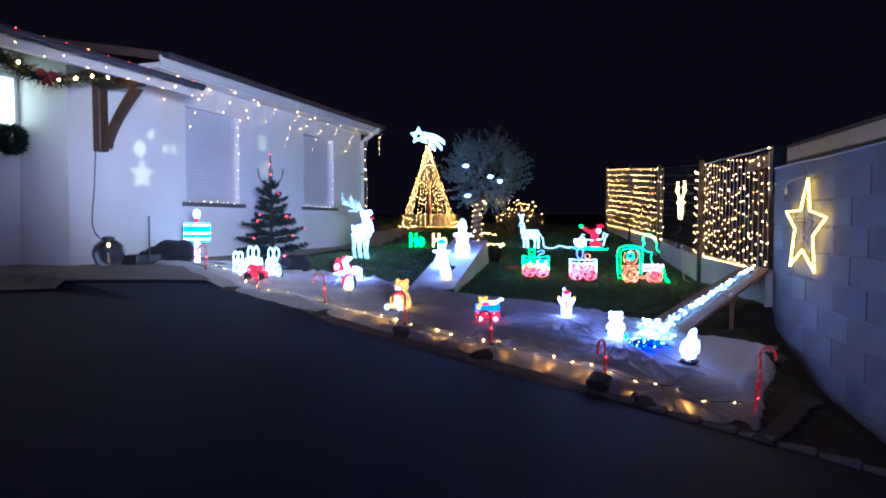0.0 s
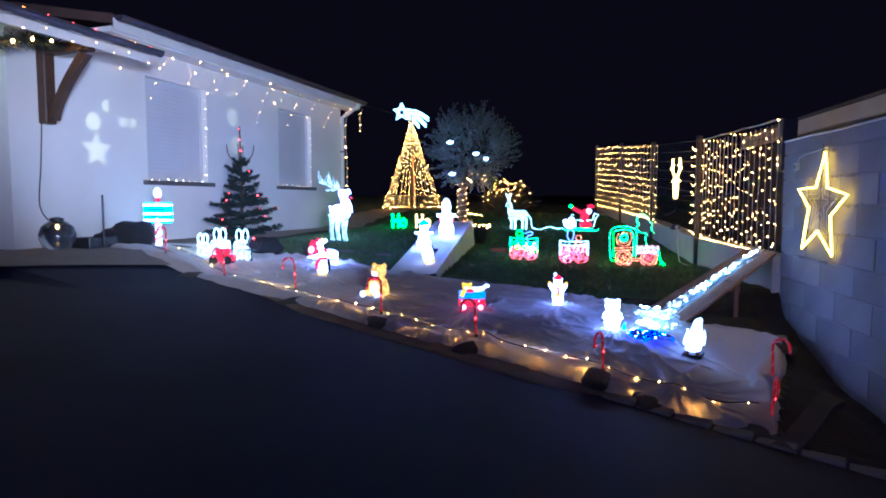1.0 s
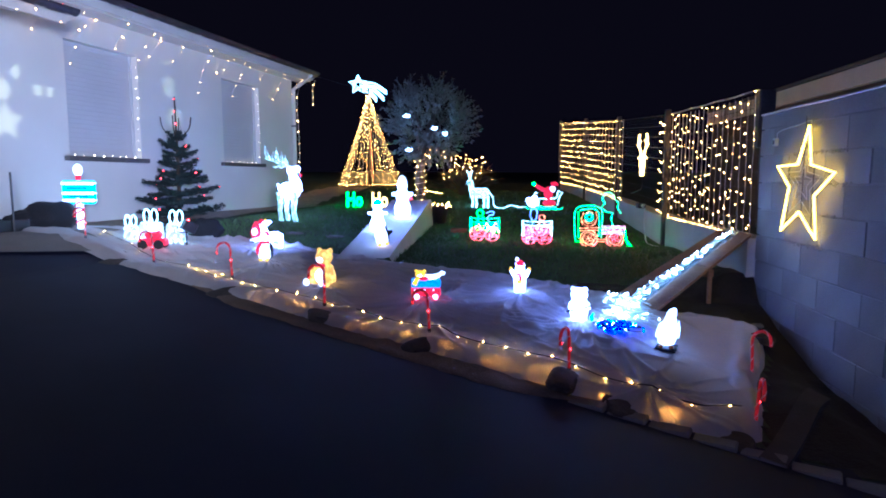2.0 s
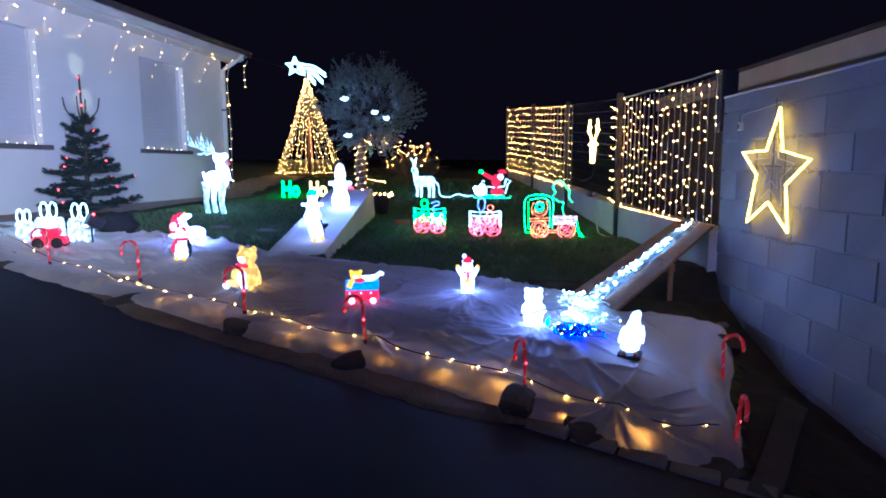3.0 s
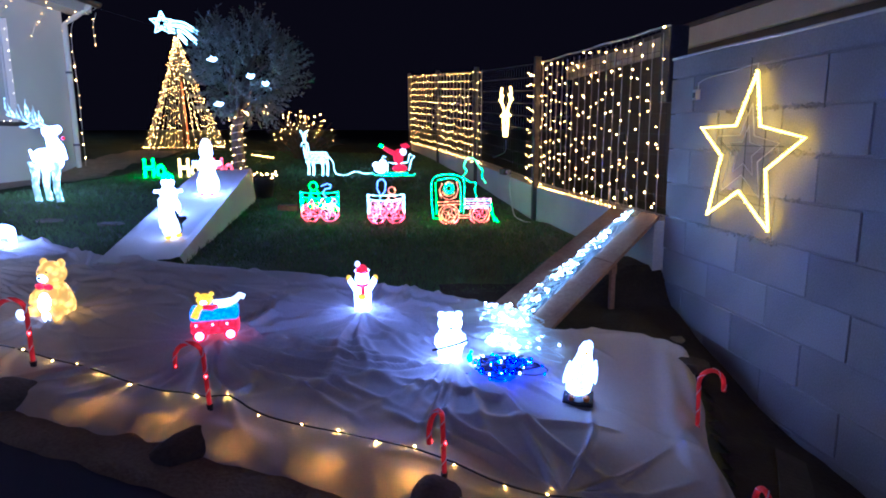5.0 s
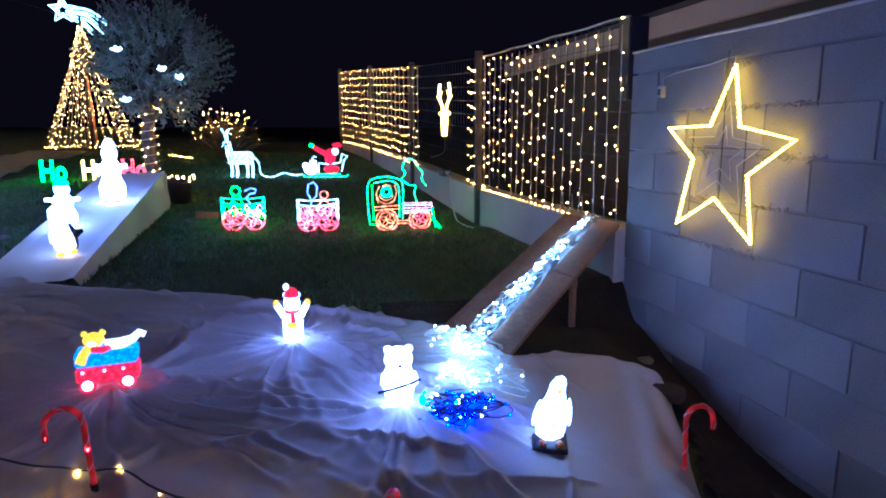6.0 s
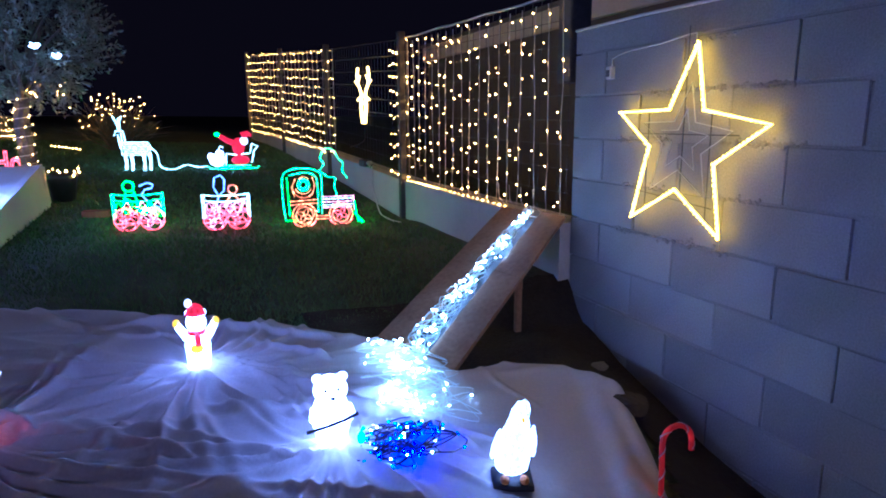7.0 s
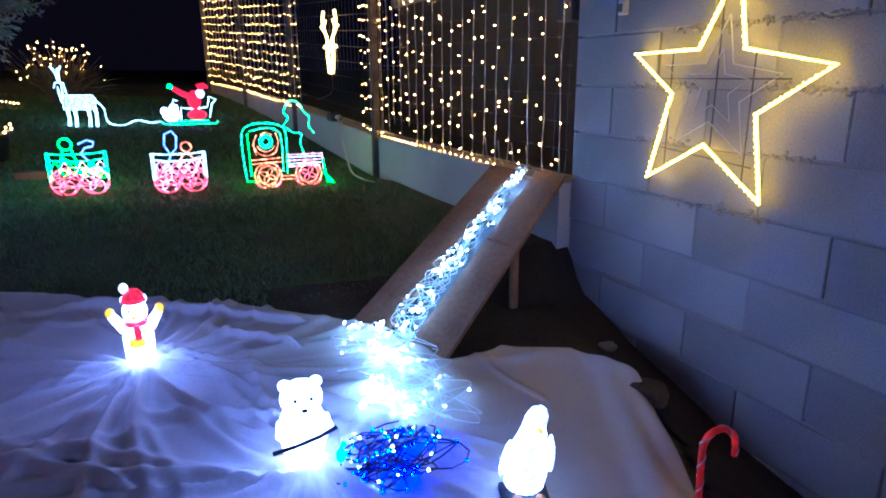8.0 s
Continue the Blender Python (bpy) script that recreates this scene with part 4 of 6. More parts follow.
# toy truck with a yellow bear lying on it
body = box(-0.12, 0.12, -0.06, 0.06, 0.03, 0.1, 0.014)
deck = box(-0.118, 0.118, -0.06, 0.06, 0.101, 0.165, 0.012)
wheels, hubs = bmesh.new(), bmesh.new()
for x in (-0.075, 0.075):
    for y in (-0.066, 0.066):
        tube([(x, y - 0.01, 0.032), (x, y + 0.01, 0.032)], 0.032, wheels, 14)
        tube([(x, y - 0.013, 0.032), (x, y + 0.013, 0.032)], 0.022, hubs, 12)
yellow = ball((-0.045, -0.01, 0.205), (0.042, 0.034, 0.032), segments=12, rings=8)
for sx in (-1, 1):
    ball((-0.045 + 0.034 * sx, 0, 0.231), 0.013, yellow, 8, 6)
tube([(-0.095, -0.066, 0.125), (-0.08, -0.06, 0.16), (-0.06, -0.04, 0.185)], [0.02, 0.018, 0.016], yellow, 8)
white = tube([(0.0, -0.02, 0.178), (0.06, -0.02, 0.182), (0.1, -0.02, 0.195), (0.13, -0.02, 0.22), (0.15, -0.02, 0.208)], [0.026, 0.024, 0.018, 0.016, 0.014], sides=8)
ball((-0.05, -0.04, 0.196), (0.018, 0.014, 0.013), white, 8, 6)
collar = tube([(-0.05, -0.05, 0.176), (-0.01, -0.055, 0.172), (0.02, -0.03, 0.176)], [0.014, 0.015, 0.013], sides=8)
studs = bmesh.new()
for x in (-0.09, -0.01, 0.06):
    ball((x, -0.064, 0.085), 0.007, studs, 6, 4)
figure("toy_truck_figure", [(body, RED_LIT), (deck, BLUE_LIT), (wheels, RED_LIT), (hubs, ICE_SOFT), (yellow, YELLOW_LIT), (white, ICE_SOFT), (collar, RED_LIT), (studs, ICE_SOFT)], stand(0.32, 5.33, 8) @ Matrix.Scale(0.9, 4),
       "red and blue lit toy truck carrying a yellow bear", "light figure")


def small_penguin(h, scarf, feet):
    k = h / 0.3
    bm = turned([(0.05 * k, 0.015 * k), (0.075 * k, 0.04 * k), (0.08 * k, 0.1 * k), (0.062 * k, 0.17 * k), (0.05 * k, 0.2 * k), (0.056 * k, 0.235 * k), (0.045 * k, 0.28 * k), (0.01 * k, 0.3 * k)], sides=16)
    coat = ball((0.055 * k, 0.02 * k, 0.1 * k), (0.04 * k, 0.06 * k, 0.09 * k), segments=12, rings=8)
    toes = ball((-0.04 * k, -0.065 * k, 0.015 * k), (0.03 * k, 0.04 * k, 0.015 * k), segments=10, rings=6)
    ball((0.045 * k, -0.065 * k, 0.015 * k), (0.03 * k, 0.04 * k, 0.015 * k), toes, 10, 6)
    wrap = turned([(0.056 * k, 0.17 * k), (0.066 * k, 0.185 * k), (0.054 * k, 0.205 * k)], sides=14)
    tube([(-0.03 * k, -0.06 * k, 0.18 * k), (-0.06 * k, -0.07 * k, 0.14 * k), (-0.07 * k, -0.06 * k, 0.09 * k)], [0.02 * k, 0.022 * k, 0.02 * k], wrap, 6)
    return [(bm, ICE_SOFT), (coat, DARK), (toes, feet), (wrap, scarf)]


hatted = ball((0.02, 0, 0.245), (0.034, 0.034, 0.03), segments=10, rings=8)
tube([(-0.055, -0.02, 0.15), (-0.07, -0.035, 0.1), (-0.06, -0.04, 0.06)], [0.016, 0.022, 0.018], hatted, 8)
figure("penguin_figure", small_penguin(0.27, RED_LIT, YELLOW_LIT) + [(hatted, RED_LIT)], stand(-1.33, 6.46, 5) @ Matrix.Diagonal((0.85, 0.85, 1.0, 1.0)), "white lit penguin with red scarf and yellow feet", "light figure")
# small kneeling white deer with a hatted gnome head beside it
bm = ball((0.1, 0, 0.17), (0.13, 0.06, 0.07))
tube([(-0.02, 0, 0.17), (-0.06, 0, 0.26), (-0.08, 0, 0.33)], [0.06, 0.045, 0.04], bm, 10)
tube([(-0.1, 0, 0.33), (-0.02, -0.01, 0.36), (0.05, -0.02, 0.39)], [0.05, 0.038, 0.022], bm, 10)
tube([(0.0, -0.03, 0.14), (-0.12, -0.05, 0.13), (-0.19, -0.05, 0.11)], [0.035, 0.03, 0.024], bm, 8)
for x, y in ((0.19, -0.03), (0.18, 0.04), (0.02, 0.03)):
    tube([(x, y, 0.14), (x + 0.01, y, 0.05), (x, y, 0.0)], [0.03, 0.022, 0.02], bm, 8)
hatbm = turned([(0.05, 0.35), (0.045, 0.39), (0.02, 0.42)], center=(-0.1, 0, 0), sides=12)
figure("deer_figure", [(bm, ICE), (hatbm, RED_LIT), (ball((-0.03, -0.02, 0.41), 0.02, segments=8, rings=6), YELLOW_LIT)], stand(-1.55, 7.12, 0) @ Matrix.Scale(0.7, 4), "small white lit deer figure wearing a red hat", "light figure")
bm = ball((0, 0, 0.13), (0.075, 0.07, 0.09))
figure("gnome_figure", [(bm, RED_LIT), (turned([(0.06, 0.18), (0.045, 0.24), (0.012, 0.29)], sides=12), RED_LIT), (turned([(0.085, 0.0), (0.09, 0.03), (0.07, 0.05)], sides=14), ICE_SOFT), (ball((0, -0.06, 0.15), (0.04, 0.03, 0.05), segments=10, rings=8), ICE_SOFT)],
       stand(-1.79, 7.4, 0) @ Matrix.Scale(0.8, 4), "squat red and white lit gnome figure", "light figure")

# presents with rope bows, and the little red car in front
for x, y, w, h, s in ((-2.62, 6.78, 0.13, 0.18, 1.0), (-2.42, 6.9, 0.12, 0.2, 1.0), (-2.72, 6.6, 0.08, 0.12, 0.8)):
    gift = thing("gift_box", stand(x, y, 14), "white lit gift box with a looped rope bow", "gift box", "lit gift boxes")
    part("box", box(-w * 0.7, w * 0.7, -w * 0.7, w * 0.7, 0, h, 0.012), GIFT, gift)
    for sx in (-1, 1):
        loop = [(sx * (0.035 * s + 0.03 * s * math.cos(a)), -0.01, h + 0.07 * s + 0.07 * s * math.sin(a)) for a in [math.tau * k / 12 for k in range(12)]]
        part("bow_loop", tube(loop, 0.0065, sides=6, closed=True), R_WHITE, gift)
    part("ribbon", box(-w * 0.72, w * 0.72, -0.012, 0.012, -0.001, h + 0.004), R_WHITE, gift)
car = thing("toy_car", stand(-2.47, 6.55, 8), "small red lit toy car with black wheels", "toy car")
bm = box(-0.13, 0.13, -0.06, 0.06, 0.03, 0.1, 0.02)
box(-0.07, 0.08, -0.05, 0.05, 0.1, 0.17, 0.02, bm)
part("body", bm, RED_LIT, car)
for x in (-0.08, 0.07):
    for y in (-0.075, 0.05):
        part("wheel", tube([(x, y, 0.045), (x, y + 0.03, 0.045)], 0.045, sides=14), BLACK, car)
part("driver", ball((0.0, 0, 0.2), (0.05, 0.045, 0.06), segments=10, rings=8), ICE_SOFT, car, "round white lit driver shape")

# striped post sign
sign = thing("post_sign", stand(-3.25, 6.62, 12), "lit blue board sign on a red striped post", "sign")
part("post", tube([(0, 0, 0), (0, 0, 0.3)], 0.032, sides=12), ICE_SOFT, sign)
spiral = [(0.034 * math.cos(a), 0.034 * math.sin(a), 0.01 + 0.28 * k / 40) for k, a in [(k, k * 0.5) for k in range(41)]]
part("stripe", tube(spiral, 0.009, sides=5), RED_LIT, sign, "red spiral stripe")
part("board", box(-0.15, 0.15, -0.03, 0.03, 0.24, 0.47, 0.015), TEAL_LIT, sign)
for k, z in enumerate((0.275, 0.345, 0.44)):
    part("snow_band", box(-0.152, 0.152, -0.04, 0.04, z - 0.016, z + 0.016, 0.012), ICE_SOFT, sign, "white snow band")
for k, (x0, x1, z) in enumerate(((-0.1, 0.09, 0.395), (-0.09, 0.1, 0.312))):
    part("lettering_bar", box(x0, x1, -0.036, -0.032, z - 0.012, z + 0.012), BLUE_LIT, sign, "dark bar of lettering")
part("knob", ball((0, 0, 0.57), (0.042, 0.042, 0.06), segments=12, rings=8), ICE_SOFT, sign)
part("neck", tube([(0, 0, 0.47), (0, 0, 0.52)], 0.025, sides=10), RED_LIT, sign)

# staked floodlight and the dark boulder behind it
flood = thing("floodlight", pose(-2.3, 6.86, on_sheet(-2.3, 6.86)), "black floodlight on a ground stake aimed at the house", "floodlight")
part("stake", tube([(0, 0, -0.02), (0, 0, 0.17)], 0.01, sides=8), BLACK, flood)
part("housing", box(-0.07, 0.07, -0.05, 0.04, 0.0, 0.11, 0.01, m=pose(0.0, 0, 0.15, 0, 30, 55)), BLACK, flood)
part("yoke", tube([(-0.06, -0.05, 0.2), (-0.07, -0.05, 0.15), (0, 0, 0.14), (0.07, 0.05, 0.15), (0.06, 0.05, 0.2)], 0.006), BLACK, flood)
part("indicator", ball((0.06, -0.06, 0.27), 0.009, segments=6, rings=4), REDBULB, flood, "small red lamp")
tagged(smooth(solid("boulder", boulder(bmesh.new(), (0, 0, 0.09), (0.19, 0.14, 0.13), 12), SACK, "dark rounded boulder at the edge of the lawn", "boulder", kind="", m=pose(-2.38, 7.45, land(-2.38, 7.45)))), kind="")

# candy canes
CANES = [(-2.79, 6.02, 60, 1.1), (-2.27, 6.2, 20, 1.1), (-1.36, 5.8, 15, 1.15), (-0.37, 5.09, 20, 1.15), (0.42, 4.7, 10, 1.05), (1.25, 4.25, 55, 1.0), (2.12, 3.93, 80, 1.0), (2.37, 4.64, -12, 1.08)]
cane_path = [(0, 0, -0.03), (0, 0, 0.1), (0, 0, 0.21)] + [(-0.046 + 0.046 * math.cos(a), 0, 0.21 + 0.05 * math.sin(a)) for a in [math.pi * k / 8 for k in range(1, 9)]] + [(-0.093, 0, 0.175)]
first = None
for x, y, a, size in CANES:
    m = pose(x, y, sheet_height(x, y) - (0.04 if x > 2.1 else 0.0), random.uniform(-3, 3), random.uniform(-4, 4), a if a > 0 else 180 + a)
    if first is None:
        first = thing("candy_cane", m, "red and white striped plastic candy cane light stuck in the ground", "candy cane", "candy canes along the sheet")
        part("rod", tube(glide(cane_path, 0.02), 0.0085, sides=8), RED_DIM, first)
        wind = glide(cane_path, 0.006)
        bm, run = bmesh.new(), []
        for k in range(len(wind) - 1):
            t = (wind[k + 1] - wind[k]).normalized()
            u = Vector((0, 1, 0))
            w = t.cross(u)
            run.append(wind[k] + 0.0075 * (math.cos(k * 0.55) * u + math.sin(k * 0.55) * w))
        part("stripe", tube(run, 0.0028, bm, 4), WHITEWIRE, first, "white spiral stripe")
        part("peg", tube([(0, 0, -0.04), (0, 0, 0.02)], [0.006, 0.012], sides=8), BLACK, first)
        bulb_parts([(0.0, -0.006, 0.13), (-0.092, -0.004, 0.185)], 0.006, REDBULB, first)
    else:
        copy_thing(first, m).scale = (size, size, size)

# ---- ramp with snowmen ----
ramp = thing("ramp", pose(0, 0, 0), "sloping board ramp draped with a white sheet on the lawn", "ramp")
RF, RB = [(-0.72, 6.72), (-0.23, 6.84)], [(-0.62, 9.32), (-0.12, 9.42)]
rows = 24
verts, faces = [], []
for i in range(rows + 1):
    t = i / rows
    l, r = [a + (b - a) * t for a, b in zip(RF[0], RB[0])], [a + (b - a) * t for a, b in zip(RF[1], RB[1])]
    z = land(*r) + 0.04 + 0.3 * t
    for k in range(9):
        s = k / 8
        verts.append((l[0] + (r[0] - l[0]) * s, l[1] + (r[1] - l[1]) * s, z + 0.006 * noise.noise((s * 3, t * 9, 0)) + (0.012 if k in (0, 8) else 0)))
    verts.append((r[0] + 0.035 + 0.02 * noise.noise((t * 9, 1, 0)), r[1], land(*r)))
for i in range(rows):
    for k in range(9):
        a = i * 10 + k
        faces.append((a, a + 1, a + 11, a + 10))
part("drape", (verts, faces), SHEET, ramp, "creased white sheet over the ramp")
part("back_board", box(-0.62, -0.1, 9.33, 9.4, land(-0.3, 9.4) - 0.02, land(-0.3, 9.4) + 0.32, 0.004), SHEET, ramp)
bm = bmesh.new()
tube([(RF[0][0] - 0.01, RF[0][1], land(*RF[0]) + 0.02), (RB[0][0] - 0.01, RB[0][1], land(*RB[0]) + 0.32)], 0.014, bm, 6)
part("side_rail", bm, SHEET, ramp)


def on_ramp(s, t):
    x0, y0 = RF[0][0] + (RB[0][0] - RF[0][0]) * t, RF[0][1] + (RB[0][1] - RF[0][1]) * t
    x1, y1 = RF[1][0] + (RB[1][0] - RF[1][0]) * t, RF[1][1] + (RB[1][1] - RF[1][1]) * t
    return Vector((x0 + (x1 - x0) * s, y0 + (y1 - y0) * s, land(x1, y1) + 0.043 + 0.3 * t))


def snowman(h, hat, arms=True):
    k = h / 0.35
    bm = turned([(0.06 * k, 0.0), (0.085 * k, 0.04 * k), (0.088 * k, 0.09 * k), (0.06 * k, 0.15 * k)], sides=16)
    ball((0, 0, 0.185 * k), 0.068 * k, bm)
    ball((0, 0, 0.275 * k), 0.052 * k, bm)
    if arms:
        for sx in (-1, 1):
            tube([(0.05 * k * sx, 0, 0.2 * k), (0.11 * k * sx, -0.02, 0.205 * k)], [0.015 * k, 0.013 * k], bm, 8)
    top = turned([(0.05 * k, 0.31 * k), (0.035 * k, 0.34 * k), (0.012 * k, 0.36 * k)], sides=12)
    return [(bm, ICE), (top, hat)]


p = on_ramp(0.3, 0.4)
figure("snowman_figure", snowman(0.34, R_GREEN), pose(*p, 0, 0, 10), "white lit snowman with a green hat on the ramp", "light figure")
p = on_ramp(0.68, 0.175)
tail = tube([(0.05, 0.0, 0.1), (0.1, -0.02, 0.12), (0.15, -0.03, 0.13)], [0.03, 0.028, 0.012], sides=8)
figure("penguin_figure", small_penguin(0.32, ICE_SOFT, YELLOW_LIT) + [(tail, DARK)], pose(*p, 0, -10, 15) @ Matrix.Diagonal((0.8, 0.8, 1.0, 1.0)), "white lit penguin with yellow feet on the ramp", "light figure")
p = on_ramp(0.62, 0.625)
toes = ball((-0.05, -0.07, 0.012), (0.035, 0.045, 0.012), segments=10, rings=6)
ball((0.05, -0.07, 0.012), (0.035, 0.045, 0.012), toes, 10, 6)
nose = ball((0.0, -0.075, 0.385), (0.012, 0.022, 0.012), segments=8, rings=6)
figure("snowman_figure", snowman(0.5, ICE_SOFT) + [(toes, RED_LIT), (nose, ORANGE)], pose(*p, 0, 0, 0) @ Matrix.Diagonal((0.78, 0.78, 1.0, 1.0)), "tall white lit snowman with red feet on the ramp", "light figure")


# ---- rope light frames on the lawn ----
def rope(name, lines, material, parent, r=0.011, label="", depth=0.0):
    """Rope light along flat lines of (across, up)."""
    bm = bmesh.new()
    for line in lines:
        tube([(u, depth, v) for u, v in line], r, bm, 5)
    return part(name, bm, material, parent, label)


def circle(u, v, r, n=16, a0=0.0, a1=math.tau):
    return [(u + r * math.cos(a0 + (a1 - a0) * k / n), v + r * math.sin(a0 + (a1 - a0) * k / n)) for k in range(n + 1)]


def scribble(u0, u1, v0, v1, n, seed):
    r = random.Random(seed)
    p = [Vector((r.uniform(u0, u1), 0, r.uniform(v0, v1))) for _ in range(n)]
    return [(q.x, q.z) for q in glide(p, 0.02)]


def wagon(x, y, seed, tops):
    ob = thing("rope_light_wagon", pose(x, y, land(x, y) + 0.01, 0, 0, -3) @ Matrix.Scale(0.94, 4), "wagon outline in red, pink and mint rope light", "light frame", "rope light train")
    top, mid = (R_MINT, R_GREEN) if seed == 1 else (R_WHITE, R_PINK)
    rope("box_frame", [[(-0.19, 0.3), (-0.188, 0.1)], [(0.188, 0.1), (0.19, 0.3)], [(-0.19, 0.3), (-0.09, 0.288), (0.09, 0.288), (0.19, 0.3)], [(-0.188, 0.255), (-0.09, 0.238), (0.09, 0.238), (0.188, 0.255)], [(-0.175, 0.3), (-0.172, 0.12)], [(0.175, 0.3), (0.172, 0.12)]], top, ob, 0.0048)
    for k in range(2):
        wave = [(-0.17 + 0.34 * j / 40, 0.185 + 0.045 * math.sin(j * 0.47 + k * math.pi)) for j in range(41)]
        rope("lattice", [wave], (mid, R_PINK)[k], ob, 0.0036)
    for u in (-0.095, 0.095):
        whl = rope("wheel", [circle(u, 0.092, 0.092, 22)], R_RED, ob, 0.0055)
        rope("spoke", [circle(u + 0.042 * math.cos(a), 0.092 + 0.042 * math.sin(a), 0.05, 12) for a in (0.3, 1.9, 3.5, 5.0)], R_PINK if u * (1.5 - seed) > 0 else R_RED, whl, 0.0032)
    rope("lattice", [scribble(-0.17, 0.17, 0.03, 0.2, 16, seed + 3)], R_RED, ob, 0.0028)
    rope("lattice", [scribble(-0.16, 0.16, 0.1, 0.27, 10, seed + 9)], mid, ob, 0.0026)
    rope("lower_frame", [[(-0.188, 0.13), (-0.18, 0.06), (0.18, 0.06), (0.188, 0.13)]], R_RED, ob, 0.0045)
    for k, (lines, mat) in enumerate(tops):
        rope("toy_outline", lines, mat, ob, 0.0065)
    return ob


wagon(0.65, 8.45, 1, [([circle(-0.06, 0.36, 0.04, 14), [(-0.08, 0.33), (-0.11, 0.2)], [(-0.03, 0.33), (0.0, 0.22)]], R_GREEN), ([[(0.02, 0.36), (0.08, 0.385), (0.12, 0.37), (0.11, 0.34), (0.06, 0.33), (0.03, 0.29), (0.1, 0.2), (0.16, 0.18)]], R_BLUE)])
wagon(1.28, 8.45, 2, [([[(-0.06, 0.3), (-0.09, 0.36), (-0.08, 0.44), (-0.03, 0.46), (0.0, 0.42), (-0.01, 0.33), (-0.05, 0.29), (-0.08, 0.2)]], R_BLUE), ([circle(0.06, 0.34, 0.036, 14), [(0.05, 0.3), (-0.02, 0.2)], [(0.07, 0.3), (0.12, 0.22)]], R_ORANGE)])
train = thing("rope_light_train", pose(2.05, 8.45, land(2.05, 8.45) + 0.0, 0, 0, -3), "locomotive outline in green, orange and pink rope light", "light frame", "rope light train")
def bent(points):
    return [(q.x, q.z) for q in glide([(u, 0, v) for u, v in points], 0.02)]


rope("cab_frame", [bent([(-0.31, 0.06), (-0.325, 0.25), (-0.32, 0.42), (-0.26, 0.475), (-0.14, 0.485), (-0.04, 0.46), (-0.005, 0.4), (-0.01, 0.1)]), bent([(-0.27, 0.43), (-0.15, 0.45), (-0.07, 0.43), (-0.04, 0.36), (-0.04, 0.12)])], R_MINT, train, 0.0048)
rope("cab_frame", [[(-0.275, 0.1), (-0.285, 0.41)], [(-0.31, 0.06), (-0.22, 0.05)]], R_GREEN, train, 0.004)
rope("cab_panel", [[(-0.27, 0.215), (-0.04, 0.225)], [(-0.27, 0.185), (-0.04, 0.195)]], R_ORANGE, train, 0.0045)
rope("toy_outline", [circle(-0.155, 0.35, 0.048, 14), circle(-0.155, 0.35, 0.03, 10)], R_MINT, train, 0.0042)
rope("toy_outline", [circle(-0.155, 0.33, 0.088, 18, math.pi * 0.95, math.pi * 2.05), circle(-0.155, 0.34, 0.066, 14, math.pi * 1.1, math.pi * 1.9), [(-0.23, 0.25), (-0.25, 0.33), (-0.22, 0.4)], [(-0.09, 0.26), (-0.06, 0.34), (-0.08, 0.41)], [(-0.19, 0.4), (-0.155, 0.42), (-0.11, 0.4)]], R_ORANGE, train, 0.004)
rope("boiler_frame", [[(-0.01, 0.245), (0.26, 0.245), (0.265, 0.12)], [(0.0, 0.2), (0.25, 0.2)], [(0.0, 0.155), (0.24, 0.155)]], R_PINK, train, 0.005)
rope("boiler_frame", [[(0.0, 0.225), (0.255, 0.225)], [(0.0, 0.175), (0.25, 0.175)]], R_WHITE, train, 0.0035)
rope("cowcatcher", [[(0.265, 0.2), (0.285, 0.08), (0.35, 0.0)], [(0.265, 0.1), (0.33, 0.01)], [(0.285, 0.08), (0.3, 0.02)]], R_GREEN, train, 0.0055)
rope("chassis", [[(-0.06, 0.06), (0.05, 0.06)], [(-0.06, 0.085), (0.05, 0.085)]], R_ORANGE, train, 0.005)
for u in (-0.155, 0.15):
    whl = rope("wheel", [circle(u, 0.095, 0.098, 22), circle(u, 0.095, 0.07, 18)], R_ORANGE, train, 0.005)
    rope("spoke", [circle(u + 0.04 * math.cos(a), 0.095 + 0.04 * math.sin(a), 0.045, 12) for a in (0.3, 1.9, 3.5, 5.0)], R_RED if u > 0 else R_ORANGE, whl, 0.0032)
    rope("tyre_glow", [circle(u, 0.095, 0.106, 10, math.pi * 1.15, math.pi * 1.85)], R_RED, train, 0.004)
rope("smoke", [[(q.x, q.z) for q in glide([(-0.02, 0, 0.46), (0.02, 0, 0.52), (-0.01, 0, 0.56), (0.03, 0, 0.64), (0.1, 0, 0.63), (0.14, 0, 0.56), (0.18, 0, 0.52), (0.17, 0, 0.46), (0.21, 0, 0.4)], 0.02)],
               [(q.x, q.z) for q in glide([(0.0, 0, 0.45), (0.05, 0, 0.41), (0.11, 0, 0.4), (0.1, 0, 0.33), (0.12, 0, 0.26)], 0.02)]], R_MINT, train, 0.004)

deer = thing("rope_light_deer", pose(0.46, 11.4, land(0.46, 11.4)) @ Matrix.Scale(0.92, 4), "standing deer outline in white rope light", "light frame")
rope("body", [[(-0.13, 0.2 + 0.022 * k), (0.165, 0.2 + 0.022 * k)] for k in range(8)] + [[(-0.15, 0.2), (-0.15, 0.36), (0.14, 0.36), (0.18, 0.32), (0.17, 0.2)]], R_WHITE, deer, 0.0045)
rope("neck", [[(-0.16, 0.28), (-0.18, 0.46), (-0.22, 0.44), (-0.2, 0.5), (-0.12, 0.5), (-0.1, 0.36)], [(-0.14, 0.32), (-0.14, 0.48)]], R_WHITE, deer, 0.0065)
